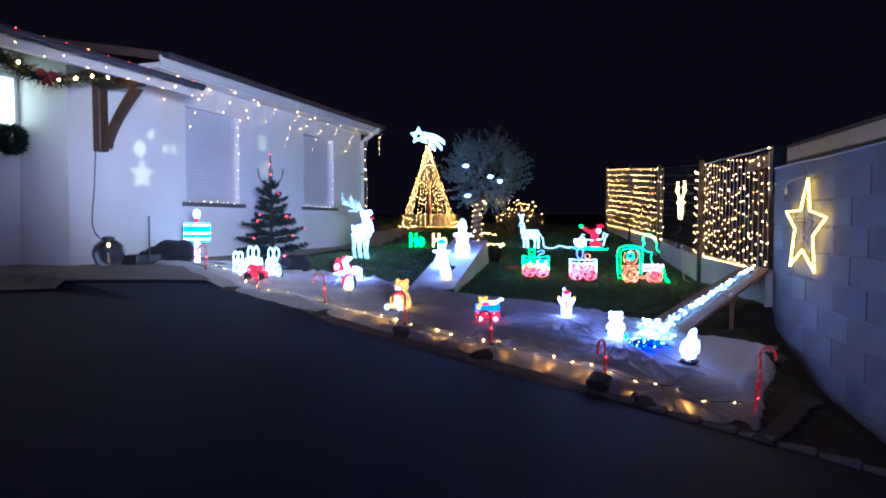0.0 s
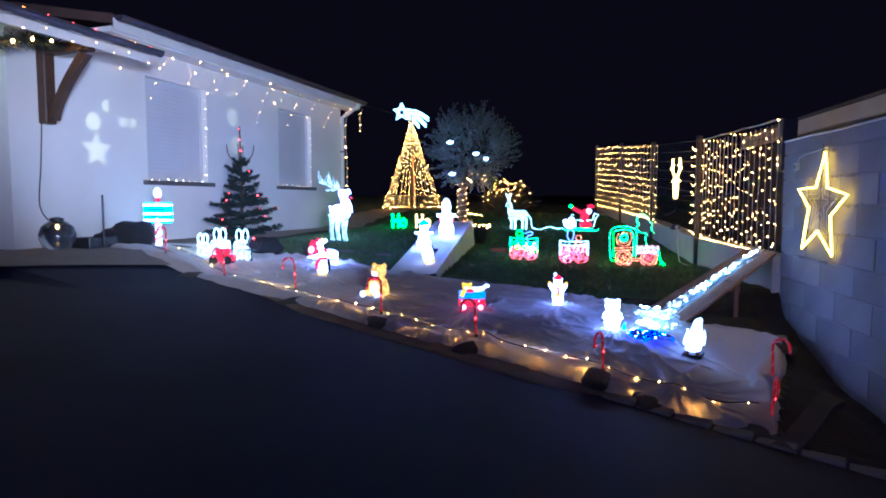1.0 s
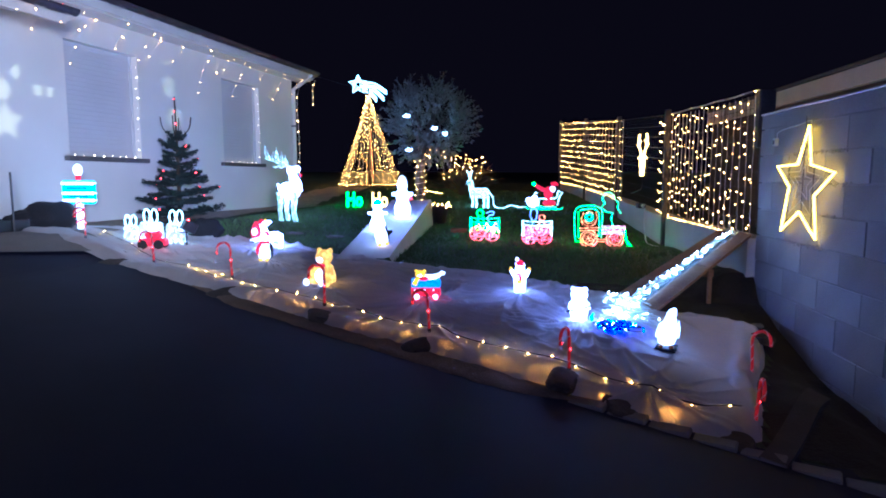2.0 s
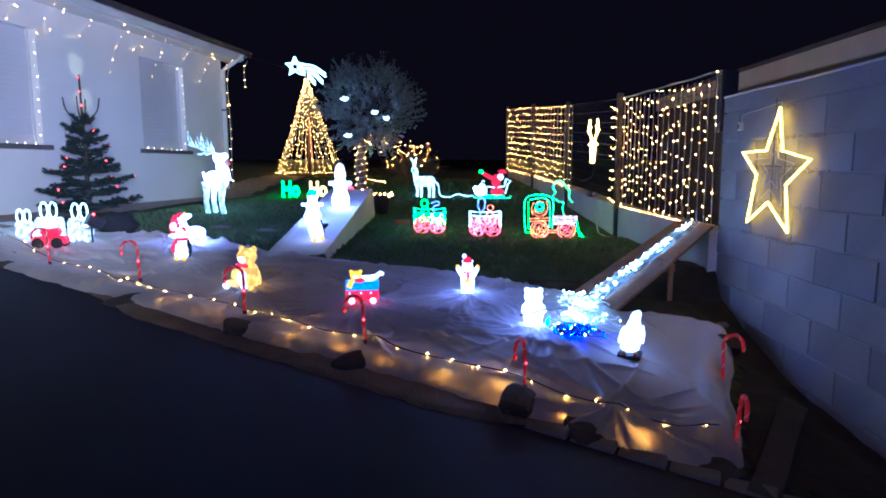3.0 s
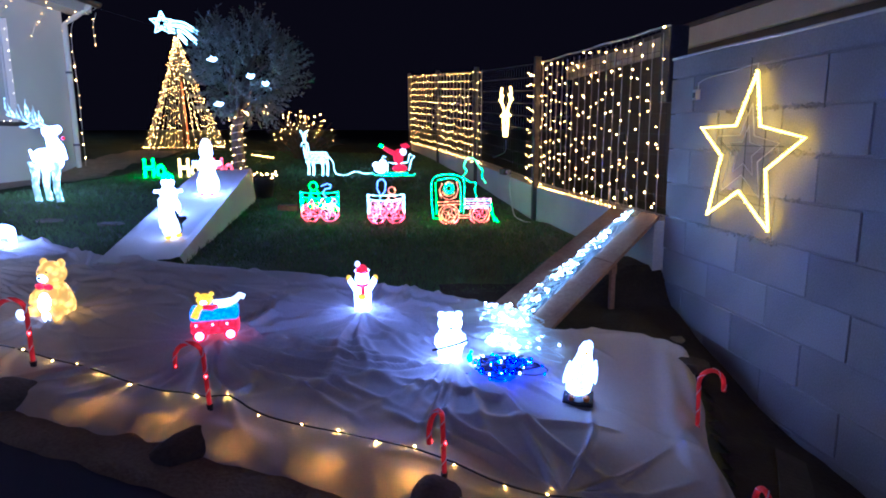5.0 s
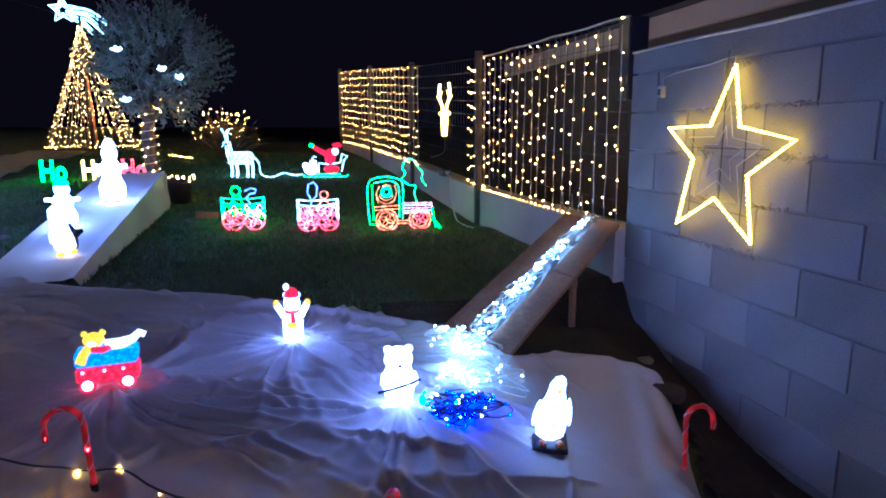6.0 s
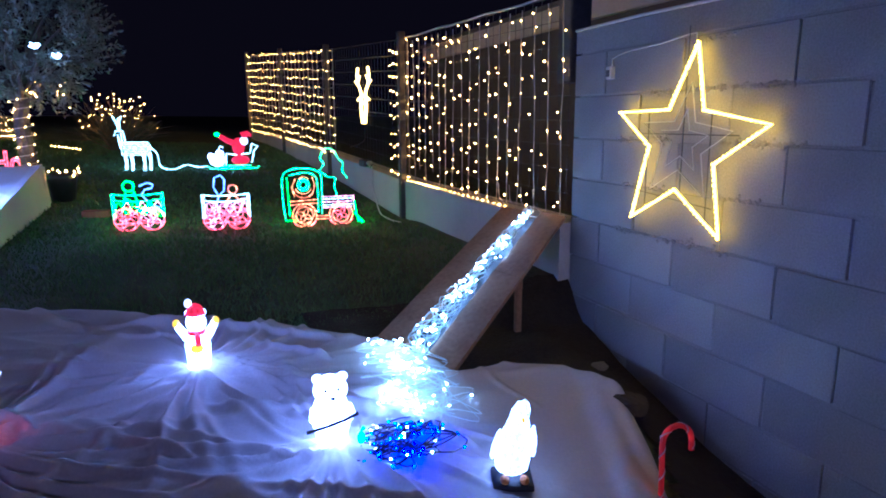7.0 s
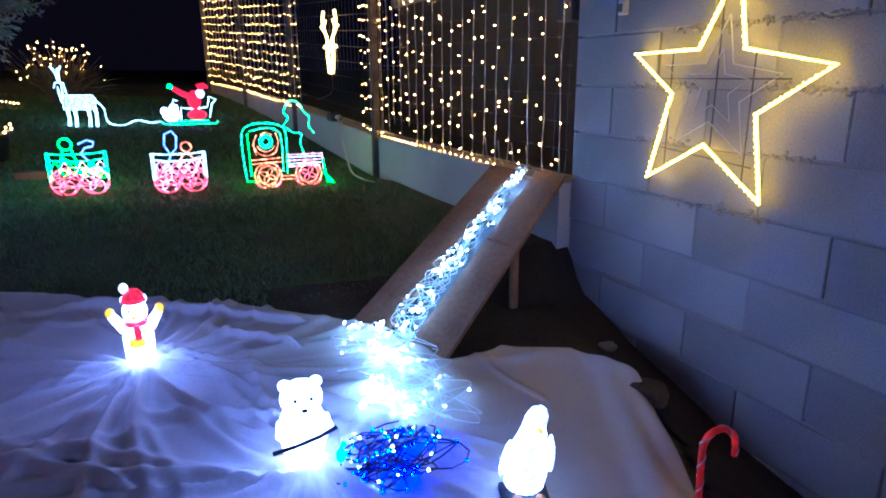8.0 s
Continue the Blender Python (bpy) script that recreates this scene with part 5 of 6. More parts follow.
rope("antler", [[(-0.16, 0.5), (-0.18, 0.6), (-0.22, 0.68)], [(-0.15, 0.5), (-0.15, 0.62), (-0.12, 0.68)], [(-0.17, 0.58), (-0.15, 0.66)]], R_WHITE, deer, 0.008)
for u in (-0.13, -0.06, 0.08, 0.15):
    rope("leg", [[(u, 0.22), (u + 0.012, 0.1), (u, 0.0)], [(u + 0.025, 0.22), (u + 0.03, 0.1), (u + 0.02, 0.0)]], R_WHITE, deer, 0.0065)
sleigh = thing("rope_light_sleigh", pose(1.5, 11.5, land(1.5, 11.5)) @ Matrix.Scale(0.84, 4), "sleigh with red and white rope light figure", "light frame")
rope("runner", [[(-0.3, 0.06), (-0.26, 0.02), (0.4, 0.02), (0.42, 0.05)], [(-0.2, 0.06), (0.3, 0.06)]], R_MINT, sleigh, 0.008)
bm = ball((-0.17, 0, 0.15), (0.11, 0.06, 0.09), segments=12, rings=8)
ball((-0.13, 0, 0.24), (0.06, 0.05, 0.05), bm, 10, 8)
ball((-0.25, 0, 0.2), (0.05, 0.04, 0.05), bm, 10, 8)
part("sack", bm, ICE, sleigh, "bright white lit sack")
rope("seat_frame", [[(-0.05, 0.08), (-0.04, 0.24), (0.1, 0.22), (0.3, 0.24), (0.33, 0.38), (0.42, 0.34), (0.36, 0.28), (0.32, 0.1)], [(-0.14, 0.3), (-0.12, 0.35), (-0.08, 0.33)]], R_WHITE, sleigh, 0.008)
bm = ball((0.14, 0, 0.34), (0.09, 0.05, 0.13), segments=12, rings=8)
tube([(0.1, 0, 0.38), (-0.03, 0, 0.44), (-0.12, 0, 0.5)], [0.045, 0.038, 0.034], bm, 8)
ball((0.16, 0, 0.14), (0.13, 0.05, 0.07), bm, 12, 8)
tube([(0.2, 0, 0.49), (0.28, 0, 0.53), (0.33, 0, 0.5)], [0.06, 0.04, 0.02], bm, 8)
part("rider", bm, RED_LIT, sleigh, "red lit rider shape")
bm = ball((0.22, -0.02, 0.42), (0.06, 0.045, 0.06), segments=10, rings=8)
part("rider_head", bm, ICE_SOFT, sleigh)
part("rider_glove", ball((-0.15, 0, 0.52), (0.035, 0.03, 0.03), segments=8, rings=6), R_GREEN, sleigh)
rein = [(0.62, 11.4, 0.28), (0.69, 11.4, 0.2), (0.72, 11.4, 0.05), (0.86, 11.4, 0.02), (1.0, 11.42, 0.07), (1.14, 11.45, 0.04), (1.24, 11.48, 0.05)]
solid("rope_light_rein", tube(glide([(x, y, land(x, y) + z) for x, y, z in rein], 0.03), 0.006, sides=5), R_WHITE, "white rope light rein lying on the grass", "rope light", kind="")


def letters(text, x, y, size, material, label):
    data = bpy.data.curves.new("lettering", "FONT")
    data.body, data.size, data.fill_mode, data.bevel_depth, data.bevel_resolution, data.resolution_u, data.align_x = text, size, "NONE", 0.0085, 1, 4, "CENTER"
    ob = new("lettering", data)
    bpy.context.view_layer.update()
    me = bpy.data.meshes.new_from_object(ob.evaluated_get(bpy.context.evaluated_depsgraph_get()))
    bpy.data.objects.remove(ob)
    me.materials.clear()
    me.materials.append(material)
    made = new("lit_word", me)
    made.matrix_world = pose(x, y, land(x, y) + 0.03, 90, 0, 6) @ Matrix.Diagonal((0.66, 1.0, 1.0, 1.0))
    return tagged(made, label, "lit letters", "lit words on the lawn")


letters("Ho", -1.52, 10.8, 0.32, R_GREEN, "word Ho in green rope light on the lawn")
letters("Ho", -1.13, 10.92, 0.32, LETTER_Y, "word Ho in warm white rope light on the lawn")
letters("Ho", -0.74, 11.07, 0.32, R_RED, "word Ho in red rope light on the lawn")

# ---- big lit reindeer ----
bm = ball((0.0, 0, 0.44), (0.17, 0.09, 0.115), m=pose(0, 0, 0, 0, 14, 0))
tube([(0.1, 0, 0.44), (0.1, 0, 0.56), (0.06, 0, 0.66), (0.04, 0, 0.72)], [0.1, 0.08, 0.055, 0.05], bm, 12)
tube([(0.0, 0, 0.73), (0.09, 0, 0.73), (0.16, 0, 0.76)], [0.055, 0.055, 0.035], bm, 10)
tube([(-0.15, 0, 0.46), (-0.19, 0, 0.54)], [0.03, 0.012], bm, 8)
legs = bmesh.new()
for x, y in ((-0.13, -0.05), (-0.08, 0.05), (0.03, 0.05), (0.1, -0.05)):
    tube([(x, y, 0.42), (x + 0.01, y, 0.3), (x - 0.005, y, 0.16), (x + 0.02, y, 0.0)], [0.055, 0.038, 0.03, 0.032], legs, 8)
horn = bmesh.new()
for sy in (-1, 1):
    tube([(0.02, 0.03 * sy, 0.77), (-0.06, 0.06 * sy, 0.8), (-0.16, 0.1 * sy, 0.85), (-0.3, 0.13 * sy, 0.9)], [0.013, 0.012, 0.011, 0.007], horn, 6)
    for k in range(6):
        x = -0.05 - 0.045 * k
        zb = 0.795 + 0.022 * k
        tube([(x, (0.055 + 0.012 * k) * sy, zb), (x - 0.015, (0.07 + 0.014 * k) * sy, zb + 0.05), (x - 0.04 + 0.03 * (k % 2), (0.075 + 0.014 * k) * sy, zb + 0.1 + 0.03 * (k % 3))], [0.009, 0.009, 0.006], horn, 5)
    tube([(-0.08, 0.07 * sy, 0.81), (-0.16, 0.08 * sy, 0.77), (-0.21, 0.08 * sy, 0.78)], 0.009, horn, 6)
LEG_LIT = glow("lit_wire_legs", (0.42, 0.85, 1.0), 1.6, spots=0.9, scale=16)
ANTLER_LIT = glow("lit_antlers", (0.4, 0.8, 1.0), 1.1, spots=0.9, scale=22)
figure("reindeer_figure", [(bm, ICE), (legs, LEG_LIT), (horn, ANTLER_LIT), (ball((0.19, 0, 0.66), 0.02, segments=8, rings=6), RED_LIT)], pose(-2.0, 9.1, land(-2.0, 9.1), 0, 0, -12) @ Matrix.Scale(0.94, 4), "large icy white lit reindeer standing on the lawn", "light figure")

# ---- cone of lights with the comet ----
cone = thing("light_cone_tree", pose(-2.06, 14.5, land(-2.06, 14.5)) @ Matrix.Scale(1.06, 4), "tree-shaped cone of warm light strings round a pole", "light tree")
part("pole", tube([(0, 0, 0), (0.02, 0, 1.0), (0, 0, 2.0)], 0.022, sides=8), TIMBER, cone)
part("brace", tube([(0.1, -0.1, 0.1), (0.02, 0, 1.2)], 0.012, sides=6), ORANGE, cone, "orange strap")
spots = []
for k in range(30):
    a = math.tau * k / 30 + rng.uniform(-0.06, 0.06)
    R = 0.63 * rng.uniform(0.93, 1.05)
    line = [(R * (t + 0.02) / 1.02 * math.cos(a) + rng.uniform(-0.01, 0.01), R * (t + 0.02) / 1.02 * math.sin(a), 1.88 - 1.84 * (t ** 0.93)) for t in [j / 12 for j in range(13)]]
    part("strand", tube(line, 0.0012, sides=3), WHITEWIRE, cone)
    for j in range(20):
        t = (j + rng.random()) / 20
        i = min(11, int(t * 12))
        f = t * 12 - i
        spots.append(tuple(line[i][c] * (1 - f) + line[i + 1][c] * f + rng.uniform(-0.022, 0.022) for c in range(3)))
part("base_ring", tube([(0.63 * math.cos(math.tau * k / 24), 0.63 * math.sin(math.tau * k / 24), 0.04) for k in range(24)], 0.008, sides=5, closed=True), POST, cone)
spots += [(0.64 * math.cos(a), 0.64 * math.sin(a), 0.05) for a in [math.tau * k / 60 for k in range(60)]]
bulb_parts(spots, 0.0031, WARM, cone)
comet = thing("comet_light", pose(-2.29, 14.5, land(-2.06, 14.5) + 2.2, 0, 0, 4), "white comet star light on top of the cone", "light star")
star = [(0.2 * (1 if k % 2 == 0 else 0.45) * math.sin(math.pi * k / 5), 0.2 * (1 if k % 2 == 0 else 0.45) * math.cos(math.pi * k / 5)) for k in range(11)]
rope("star", [star], R_WHITE, comet, 0.014)
rope("star", [[(u * 0.55, v * 0.55) for u, v in star]], R_WHITE, comet, 0.01)
for k, (a, b, c) in enumerate((((0.12, 0.04), (0.36, 0.02), (0.62, -0.14)), ((0.12, -0.03), (0.34, -0.08), (0.56, -0.28)), ((0.1, -0.06), (0.26, -0.14), (0.4, -0.3)))):
    rope("tail", [[(q.x, q.z) for q in glide([(p[0], 0, p[1]) for p in (a, b, c)], 0.04)], [(q.x, q.z - 0.06) for q in glide([(p[0], 0, p[1]) for p in (a, b, c)], 0.04)]], R_WHITE, comet, 0.014)
solid("guy_wire", tube([(-2.4, 14.5, land(-2.06, 14.5) + 2.15), (-3.5, 13.5, land(-2.06, 14.5) + 2.4)], 0.0018, sides=4), ZINC, "thin guy wire from the light cone to the house", "wire", kind="")


# ---- slide projector added out of view behind the walker, to cast the wall shapes ----
projector = thing("slide_projector", pose(-1.75, -2.0, drive(-1.75, -2.0) + 0.03), "unseen black slide projector on a pole, added to cast the wall shapes", "projector")
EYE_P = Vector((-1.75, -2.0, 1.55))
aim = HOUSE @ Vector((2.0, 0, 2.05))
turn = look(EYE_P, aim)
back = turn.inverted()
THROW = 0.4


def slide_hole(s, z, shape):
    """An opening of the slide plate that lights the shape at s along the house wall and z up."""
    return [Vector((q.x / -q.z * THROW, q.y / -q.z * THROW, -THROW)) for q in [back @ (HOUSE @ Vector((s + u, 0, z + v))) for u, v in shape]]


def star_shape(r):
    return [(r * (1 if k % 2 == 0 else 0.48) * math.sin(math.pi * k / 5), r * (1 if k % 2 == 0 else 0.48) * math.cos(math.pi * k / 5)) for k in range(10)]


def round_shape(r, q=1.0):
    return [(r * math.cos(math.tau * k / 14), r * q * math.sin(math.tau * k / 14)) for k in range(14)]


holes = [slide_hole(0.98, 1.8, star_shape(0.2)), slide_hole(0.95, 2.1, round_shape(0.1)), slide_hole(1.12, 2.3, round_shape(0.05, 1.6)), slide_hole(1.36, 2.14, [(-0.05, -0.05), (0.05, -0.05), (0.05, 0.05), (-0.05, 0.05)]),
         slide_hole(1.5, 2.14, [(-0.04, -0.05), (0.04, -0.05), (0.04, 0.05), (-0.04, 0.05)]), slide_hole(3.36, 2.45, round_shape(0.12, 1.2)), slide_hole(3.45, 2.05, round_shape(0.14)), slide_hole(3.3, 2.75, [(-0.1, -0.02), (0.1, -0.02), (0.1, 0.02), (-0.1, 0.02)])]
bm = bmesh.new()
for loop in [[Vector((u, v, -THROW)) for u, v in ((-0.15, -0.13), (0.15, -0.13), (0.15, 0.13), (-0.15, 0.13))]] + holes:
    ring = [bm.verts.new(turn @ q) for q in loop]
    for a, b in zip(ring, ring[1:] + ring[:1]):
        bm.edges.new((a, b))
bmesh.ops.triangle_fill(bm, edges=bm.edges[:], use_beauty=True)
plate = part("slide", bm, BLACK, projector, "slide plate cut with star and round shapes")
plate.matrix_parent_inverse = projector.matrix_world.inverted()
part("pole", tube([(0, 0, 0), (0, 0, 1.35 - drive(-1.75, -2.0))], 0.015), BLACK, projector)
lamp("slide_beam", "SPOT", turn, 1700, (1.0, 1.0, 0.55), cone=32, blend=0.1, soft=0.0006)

# ---- plank slide with the water of lights ----
slide = thing("plank_slide", pose(0, 0, 0), "two weathered planks leaning on the low wall", "plank slide")
TOP = [Vector((2.74, 6.5, 0.815)), Vector((2.8, 5.94, 0.815))]
LOW = [Vector((1.76, 5.86, 0.33)), Vector((1.99, 5.46, 0.3))]


def on_slide(s, t, lift=0.0):
    """A point s across and t up the slide."""
    a, b = LOW[0].lerp(LOW[1], s), TOP[0].lerp(TOP[1], s)
    return a.lerp(b, t) + Vector((0, 0, lift))


def board(name, s0, s1, t0, t1, thick, material, label="", lift=0.0):
    bm = bmesh.new()
    n = 10
    top, low = [], []
    for i in range(n + 1):
        t = t0 + (t1 - t0) * i / n
        for s in (s0, s1):
            p = on_slide(s, t, lift)
            top.append(bm.verts.new(p))
            low.append(bm.verts.new(p - Vector((0, 0, thick))))
    for i in range(n):
        a = 2 * i
        bm.faces.new((top[a], top[a + 1], top[a + 3], top[a + 2]))
        bm.faces.new((low[a + 2], low[a + 3], low[a + 1], low[a]))
        bm.faces.new((top[a], top[a + 2], low[a + 2], low[a]))
        bm.faces.new((top[a + 1], low[a + 1], low[a + 3], top[a + 3]))
    bm.faces.new((top[0], low[0], low[1], top[1]))
    bm.faces.new((top[-2], top[-1], low[-1], low[-2]))
    return part(name, bm, material, slide, label)


board("plank", 0.0, 0.36, 0.0, 1.0, 0.022, PLANK)
board("plank", 0.64, 1.0, -0.02, 0.55, 0.022, PLANK)
board("plank", 0.64, 1.0, 0.556, 1.02, 0.022, PLANK)
board("trough", 0.37, 0.63, 0.02, 0.99, 0.012, BLACK, "dark trough liner", -0.02)
part("support_leg", box(2.45, 2.48, 5.78, 5.81, land(2.46, 5.8) - 0.03, 0.56, 0.003), PLANK, slide, "short wooden leg under the planks")
part("support_leg", box(2.42, 2.5, 5.812, 5.84, 0.5, 0.56, 0.003), PLANK, slide, "crosspiece under the planks")

water = thing("water_lights", pose(0, 0, 0), "tangled clear cable of cool white lights running like water", "light string")
r2 = random.Random(11)
spots = []
CLEAR = glow("lit_clear_cable", (0.45, 0.8, 1.0), 0.07, (0.75, 0.85, 0.9))
for k in range(14):
    line = [on_slide(0.5 + r2.uniform(-0.15, 0.15) * (1.2 - 0.75 * t), t, 0.008 + r2.uniform(0, 0.03)) for t in [1.0 - j / 22 for j in range(23)]]
    # the strands spread out over the sheet at the foot
    for j in range(9):
        x, y = 1.84 + r2.gauss(0, 0.09) - 0.012 * j, 5.66 + r2.uniform(-0.05, 0.05) - 0.065 * j
        line.append(Vector((x, y, sheet_height(x, y) + 0.012 + r2.uniform(0, 0.03))))
    path = glide(line, 0.025)
    part("strand", tube(path, 0.0015, sides=3), CLEAR, water)
    for p in path[3 + k % 4::16]:
        spots.append(tuple(p + Vector((r2.gauss(0, 0.006), r2.gauss(0, 0.006), 0.004))))
# loose loops of cable round the foot
for k in range(9):
    cx, cy = 1.8 + r2.uniform(-0.12, 0.14), 5.4 + r2.uniform(-0.22, 0.24)
    line = []
    for j in range(8):
        x, y = cx + r2.gauss(0, 0.09), cy + r2.gauss(0, 0.09)
        line.append(Vector((x, y, sheet_height(x, y) + 0.01 + r2.uniform(0, 0.05))))
    part("strand", tube(glide(line, 0.025), 0.0015, sides=3), CLEAR, water)
# knots of bulbs where the strands cross
for k in range(22):
    if k < 10:
        c = on_slide(0.5 + r2.uniform(-0.05, 0.05), 0.04 + 0.09 * k + r2.uniform(-0.03, 0.03), 0.02)
    else:
        x, y = 1.83 + r2.uniform(-0.14, 0.13) - 0.004 * k, 5.7 - 0.05 * (k - 10) + r2.uniform(-0.02, 0.02)
        c = Vector((x, y, sheet_height(x, y) + 0.03))
    for _ in range(7):
        spots.append(tuple(c + Vector((r2.gauss(0, 0.016), r2.gauss(0, 0.016), r2.uniform(-0.006, 0.01)))))
bulb_parts(spots, 0.0036, COOL, water, limit=420)
net = thing("blue_light_bundle", pose(1.62, 5.0, on_sheet(1.62, 5.0)), "dark tangled bundle of blue lights lying on the sheet", "light string")
spots, line = [], []
for k in range(90):
    a, q = r2.uniform(0, math.tau), math.sqrt(r2.random())
    line.append(Vector((0.19 * q * math.cos(a), 0.16 * q * math.sin(a), 0.012 + 0.05 * r2.random() * (1 - q * q))))
path = glide(line, 0.04)
part("cable", tube(path, 0.0028, sides=3), BLACK, net)
bulb_parts([tuple(p) for p in path[::5]][:170], 0.0044, BLUE, net)
bulb_parts([tuple(p + Vector((0, 0, 0.004))) for p in path[2::17]][:40], 0.0042, COOL, net, "pale blue bulb")

# ---- fence lights ----
r3 = random.Random(21)
curtain = thing("curtain_lights", pose(0, 0, 0), "curtain of warm light strings hanging on the wire fence", "light string")
spots = []
for k in range(18):
    s = 0.03 + 0.95 * k / 17
    low = 0.0 if s < 0.72 else r3.uniform(0.0, 0.12) if s > 0.2 else 0.0
    lean = r3.uniform(-0.012, 0.012)
    line = [along(0, min(0.995, s + lean * j / 8 + r3.uniform(-0.004, 0.004)), 0.97 - (0.97 - low) * j / 8) + Vector((-0.03, 0, 0)) for j in range(9)]
    if 0.03 < s < 0.3:
        line += [along(0, s + 0.03, 0.05) + Vector((-0.05, 0, 0)), along(0, s + 0.05, 0.12) + Vector((-0.03, 0, 0))]
    part("strand", tube(line, 0.0028, sides=3), WHITEWIRE, curtain)
    for j in range(10):
        h = 0.95 - (0.95 - low) * (j + r3.uniform(-0.48, 0.48)) / 9.3
        spots.append(tuple(along(0, min(0.99, max(0.01, s + r3.uniform(-0.016, 0.016))), max(0, min(1.0, h))) + Vector((-0.038, 0, 0))))
part("top_cable", tube([along(0, t / 10, 1.0 + 0.004 * math.sin(t * 2)) + Vector((-0.03, 0, 0)) for t in range(11)], 0.005, sides=5), WHITEWIRE, curtain, "white supply cable")
spots += [tuple(along(0, 0.25 + 0.75 * t / 24, 0.0) + Vector((-0.05, 0, 0.012))) for t in range(25)]
bulb_parts(spots, 0.0037, WARM, curtain)
part("bottom_cable", tube([along(0, 0.25 + 0.075 * t, 0.0) + Vector((-0.05, 0, 0.006)) for t in range(11)], 0.003, sides=4), WHITEWIRE, curtain)
for i, s0, s1, count in ((1, 0.02, 0.09, 3),):
    side = thing("curtain_lights", pose(0, 0, 0), "few warm light strands beside the fence post", "light string")
    spots = []
    for k in range(count):
        s = s0 + (s1 - s0) * k / (count - 1)
        part("strand", tube([along(i, s, 1.0), along(i, s + 0.003, 0.5), along(i, s, 0.02)], 0.003, sides=3), WHITEWIRE, side)
        spots += [tuple(along(i, s + r3.uniform(-0.006, 0.006), 0.04 + 0.95 * (j + r3.random() * 0.5) / 10) + Vector((-0.09, 0, 0))) for j in range(10)]
    bulb_parts(spots, 0.0042, WARM, side)
far_net = thing("net_lights", pose(0, 0, 0), "dense rows of warm lights covering the far fence", "light string")
spots = []
for row in range(12):
    h = 0.02 + 0.96 * row / 11
    line = []
    for t in range(61):
        s = 0.88 + 2.12 * t / 60
        i = min(3, 1 + int(s))
        line.append(along(i, min(1, s - (i - 1)), h + 0.008 * math.sin(t * 0.9 + row)) + Vector((-0.07, 0, 0)))
    part("strand", tube(line, 0.0022, sides=3), WHITEWIRE, far_net)
    for p in glide(line, 0.1)[row % 2 :: (1 if row == 0 else 2)]:
        if r3.random() < 0.86:
            spots.append(tuple(p + Vector((-0.01, r3.uniform(-0.03, 0.03), r3.uniform(-0.012, 0.012)))))
bulb_parts(spots, 0.0036, WARM, far_net)
for t in range(0, 24):
    s = 0.88 + 2.12 * t / 23
    i = min(3, 1 + int(s))
    part("strand", tube([along(i, min(1, s - (i - 1)), 0.0) + Vector((-0.075, 0, 0)), along(i, min(1, s - (i - 1)), 1.0) + Vector((-0.075, 0, 0))], 0.0022, sides=3), WHITEWIRE, far_net)

deer_head = thing("deer_head_light", pose(2.73, 9.6, 1.55, 0, 0, -75), "warm white rope light deer head on the fence", "light frame")
LETTER_W = glow("warm_white_rope", (1.0, 0.58, 0.12), 5)
for sx in (-1, 1):
    rope("antler", [[(0.035 * sx, 0.02), (0.06 * sx, 0.08), (0.1 * sx, 0.13), (0.12 * sx, 0.22), (0.1 * sx, 0.3)], [(0.11 * sx, 0.16), (0.07 * sx, 0.22)], [(0.1 * sx, 0.13), (0.15 * sx, 0.17)]], LETTER_W, deer_head, 0.013)
rope("head", [[(-0.045, 0.02), (-0.05, -0.1), (-0.028, -0.25), (0.028, -0.25), (0.05, -0.1), (0.045, 0.02), (-0.045, 0.02)], [(-0.02, -0.2), (0.02, -0.2)], [(-0.03, -0.05), (0.03, -0.05)]], LETTER_W, deer_head, 0.016)
for sx in (-1, 1):
    rope("ear", [[(0.06 * sx, 0.0), (0.11 * sx, -0.02)]], LETTER_W, deer_head, 0.014)
rope("cable", [[(q.x, q.z) for q in glide([(0, 0, -0.26), (0.02, 0, -0.34), (0.0, 0, -0.42), (-0.1, 0, -0.46), (-0.3, 0, -0.5)], 0.04)]], BLACK, deer_head, 0.005)

power = thing("power_box", pose(2.72, 9.55, 0.86), "grey cable junction box with plugs on the low wall", "junction box")
part("box", box(-0.05, 0.05, -0.09, 0.09, 0.0, 0.07, 0.01), POST, power)
part("plug", tube([(0.0, -0.1, 0.04), (0.0, -0.2, 0.05), (-0.03, -0.26, 0.02)], [0.02, 0.016, 0.01], sides=8), WHITEWIRE, power)
solid("garden_cable", tube(glide([(2.72, 9.3, 0.88), (2.68, 9.15, 0.7), (2.66, 9.0, land(2.66, 9.0) + 0.12), (2.62, 8.7, land(2.62, 8.7) + 0.02), (2.6, 8.3, land(2.6, 8.3) + 0.015), (2.62, 8.1, land(2.6, 8.1) + 0.015)], 0.05), 0.007, sides=6), WHITEWIRE,
      "white power cable dropping from the wall to the lawn", "cable", kind="")

# ---- star on the block wall ----
star_light = thing("wall_star", pose(WALL_X - 0.04, 5.137, 1.235, 0, 0, -90), "five-pointed star in yellow rope light on the wall", "light star")


def star_line(r, turn=0.0):
    tips = [(0.05, 0.358), (0.1, 0.11), (0.4, 0.058), (0.165, -0.085), (0.216, -0.353), (-0.026, -0.195), (-0.28, -0.338), (-0.19, -0.03), (-0.387, 0.108), (-0.085, 0.115), (0.05, 0.358)]
    return [(u * r, v * r) for u, v in tips]


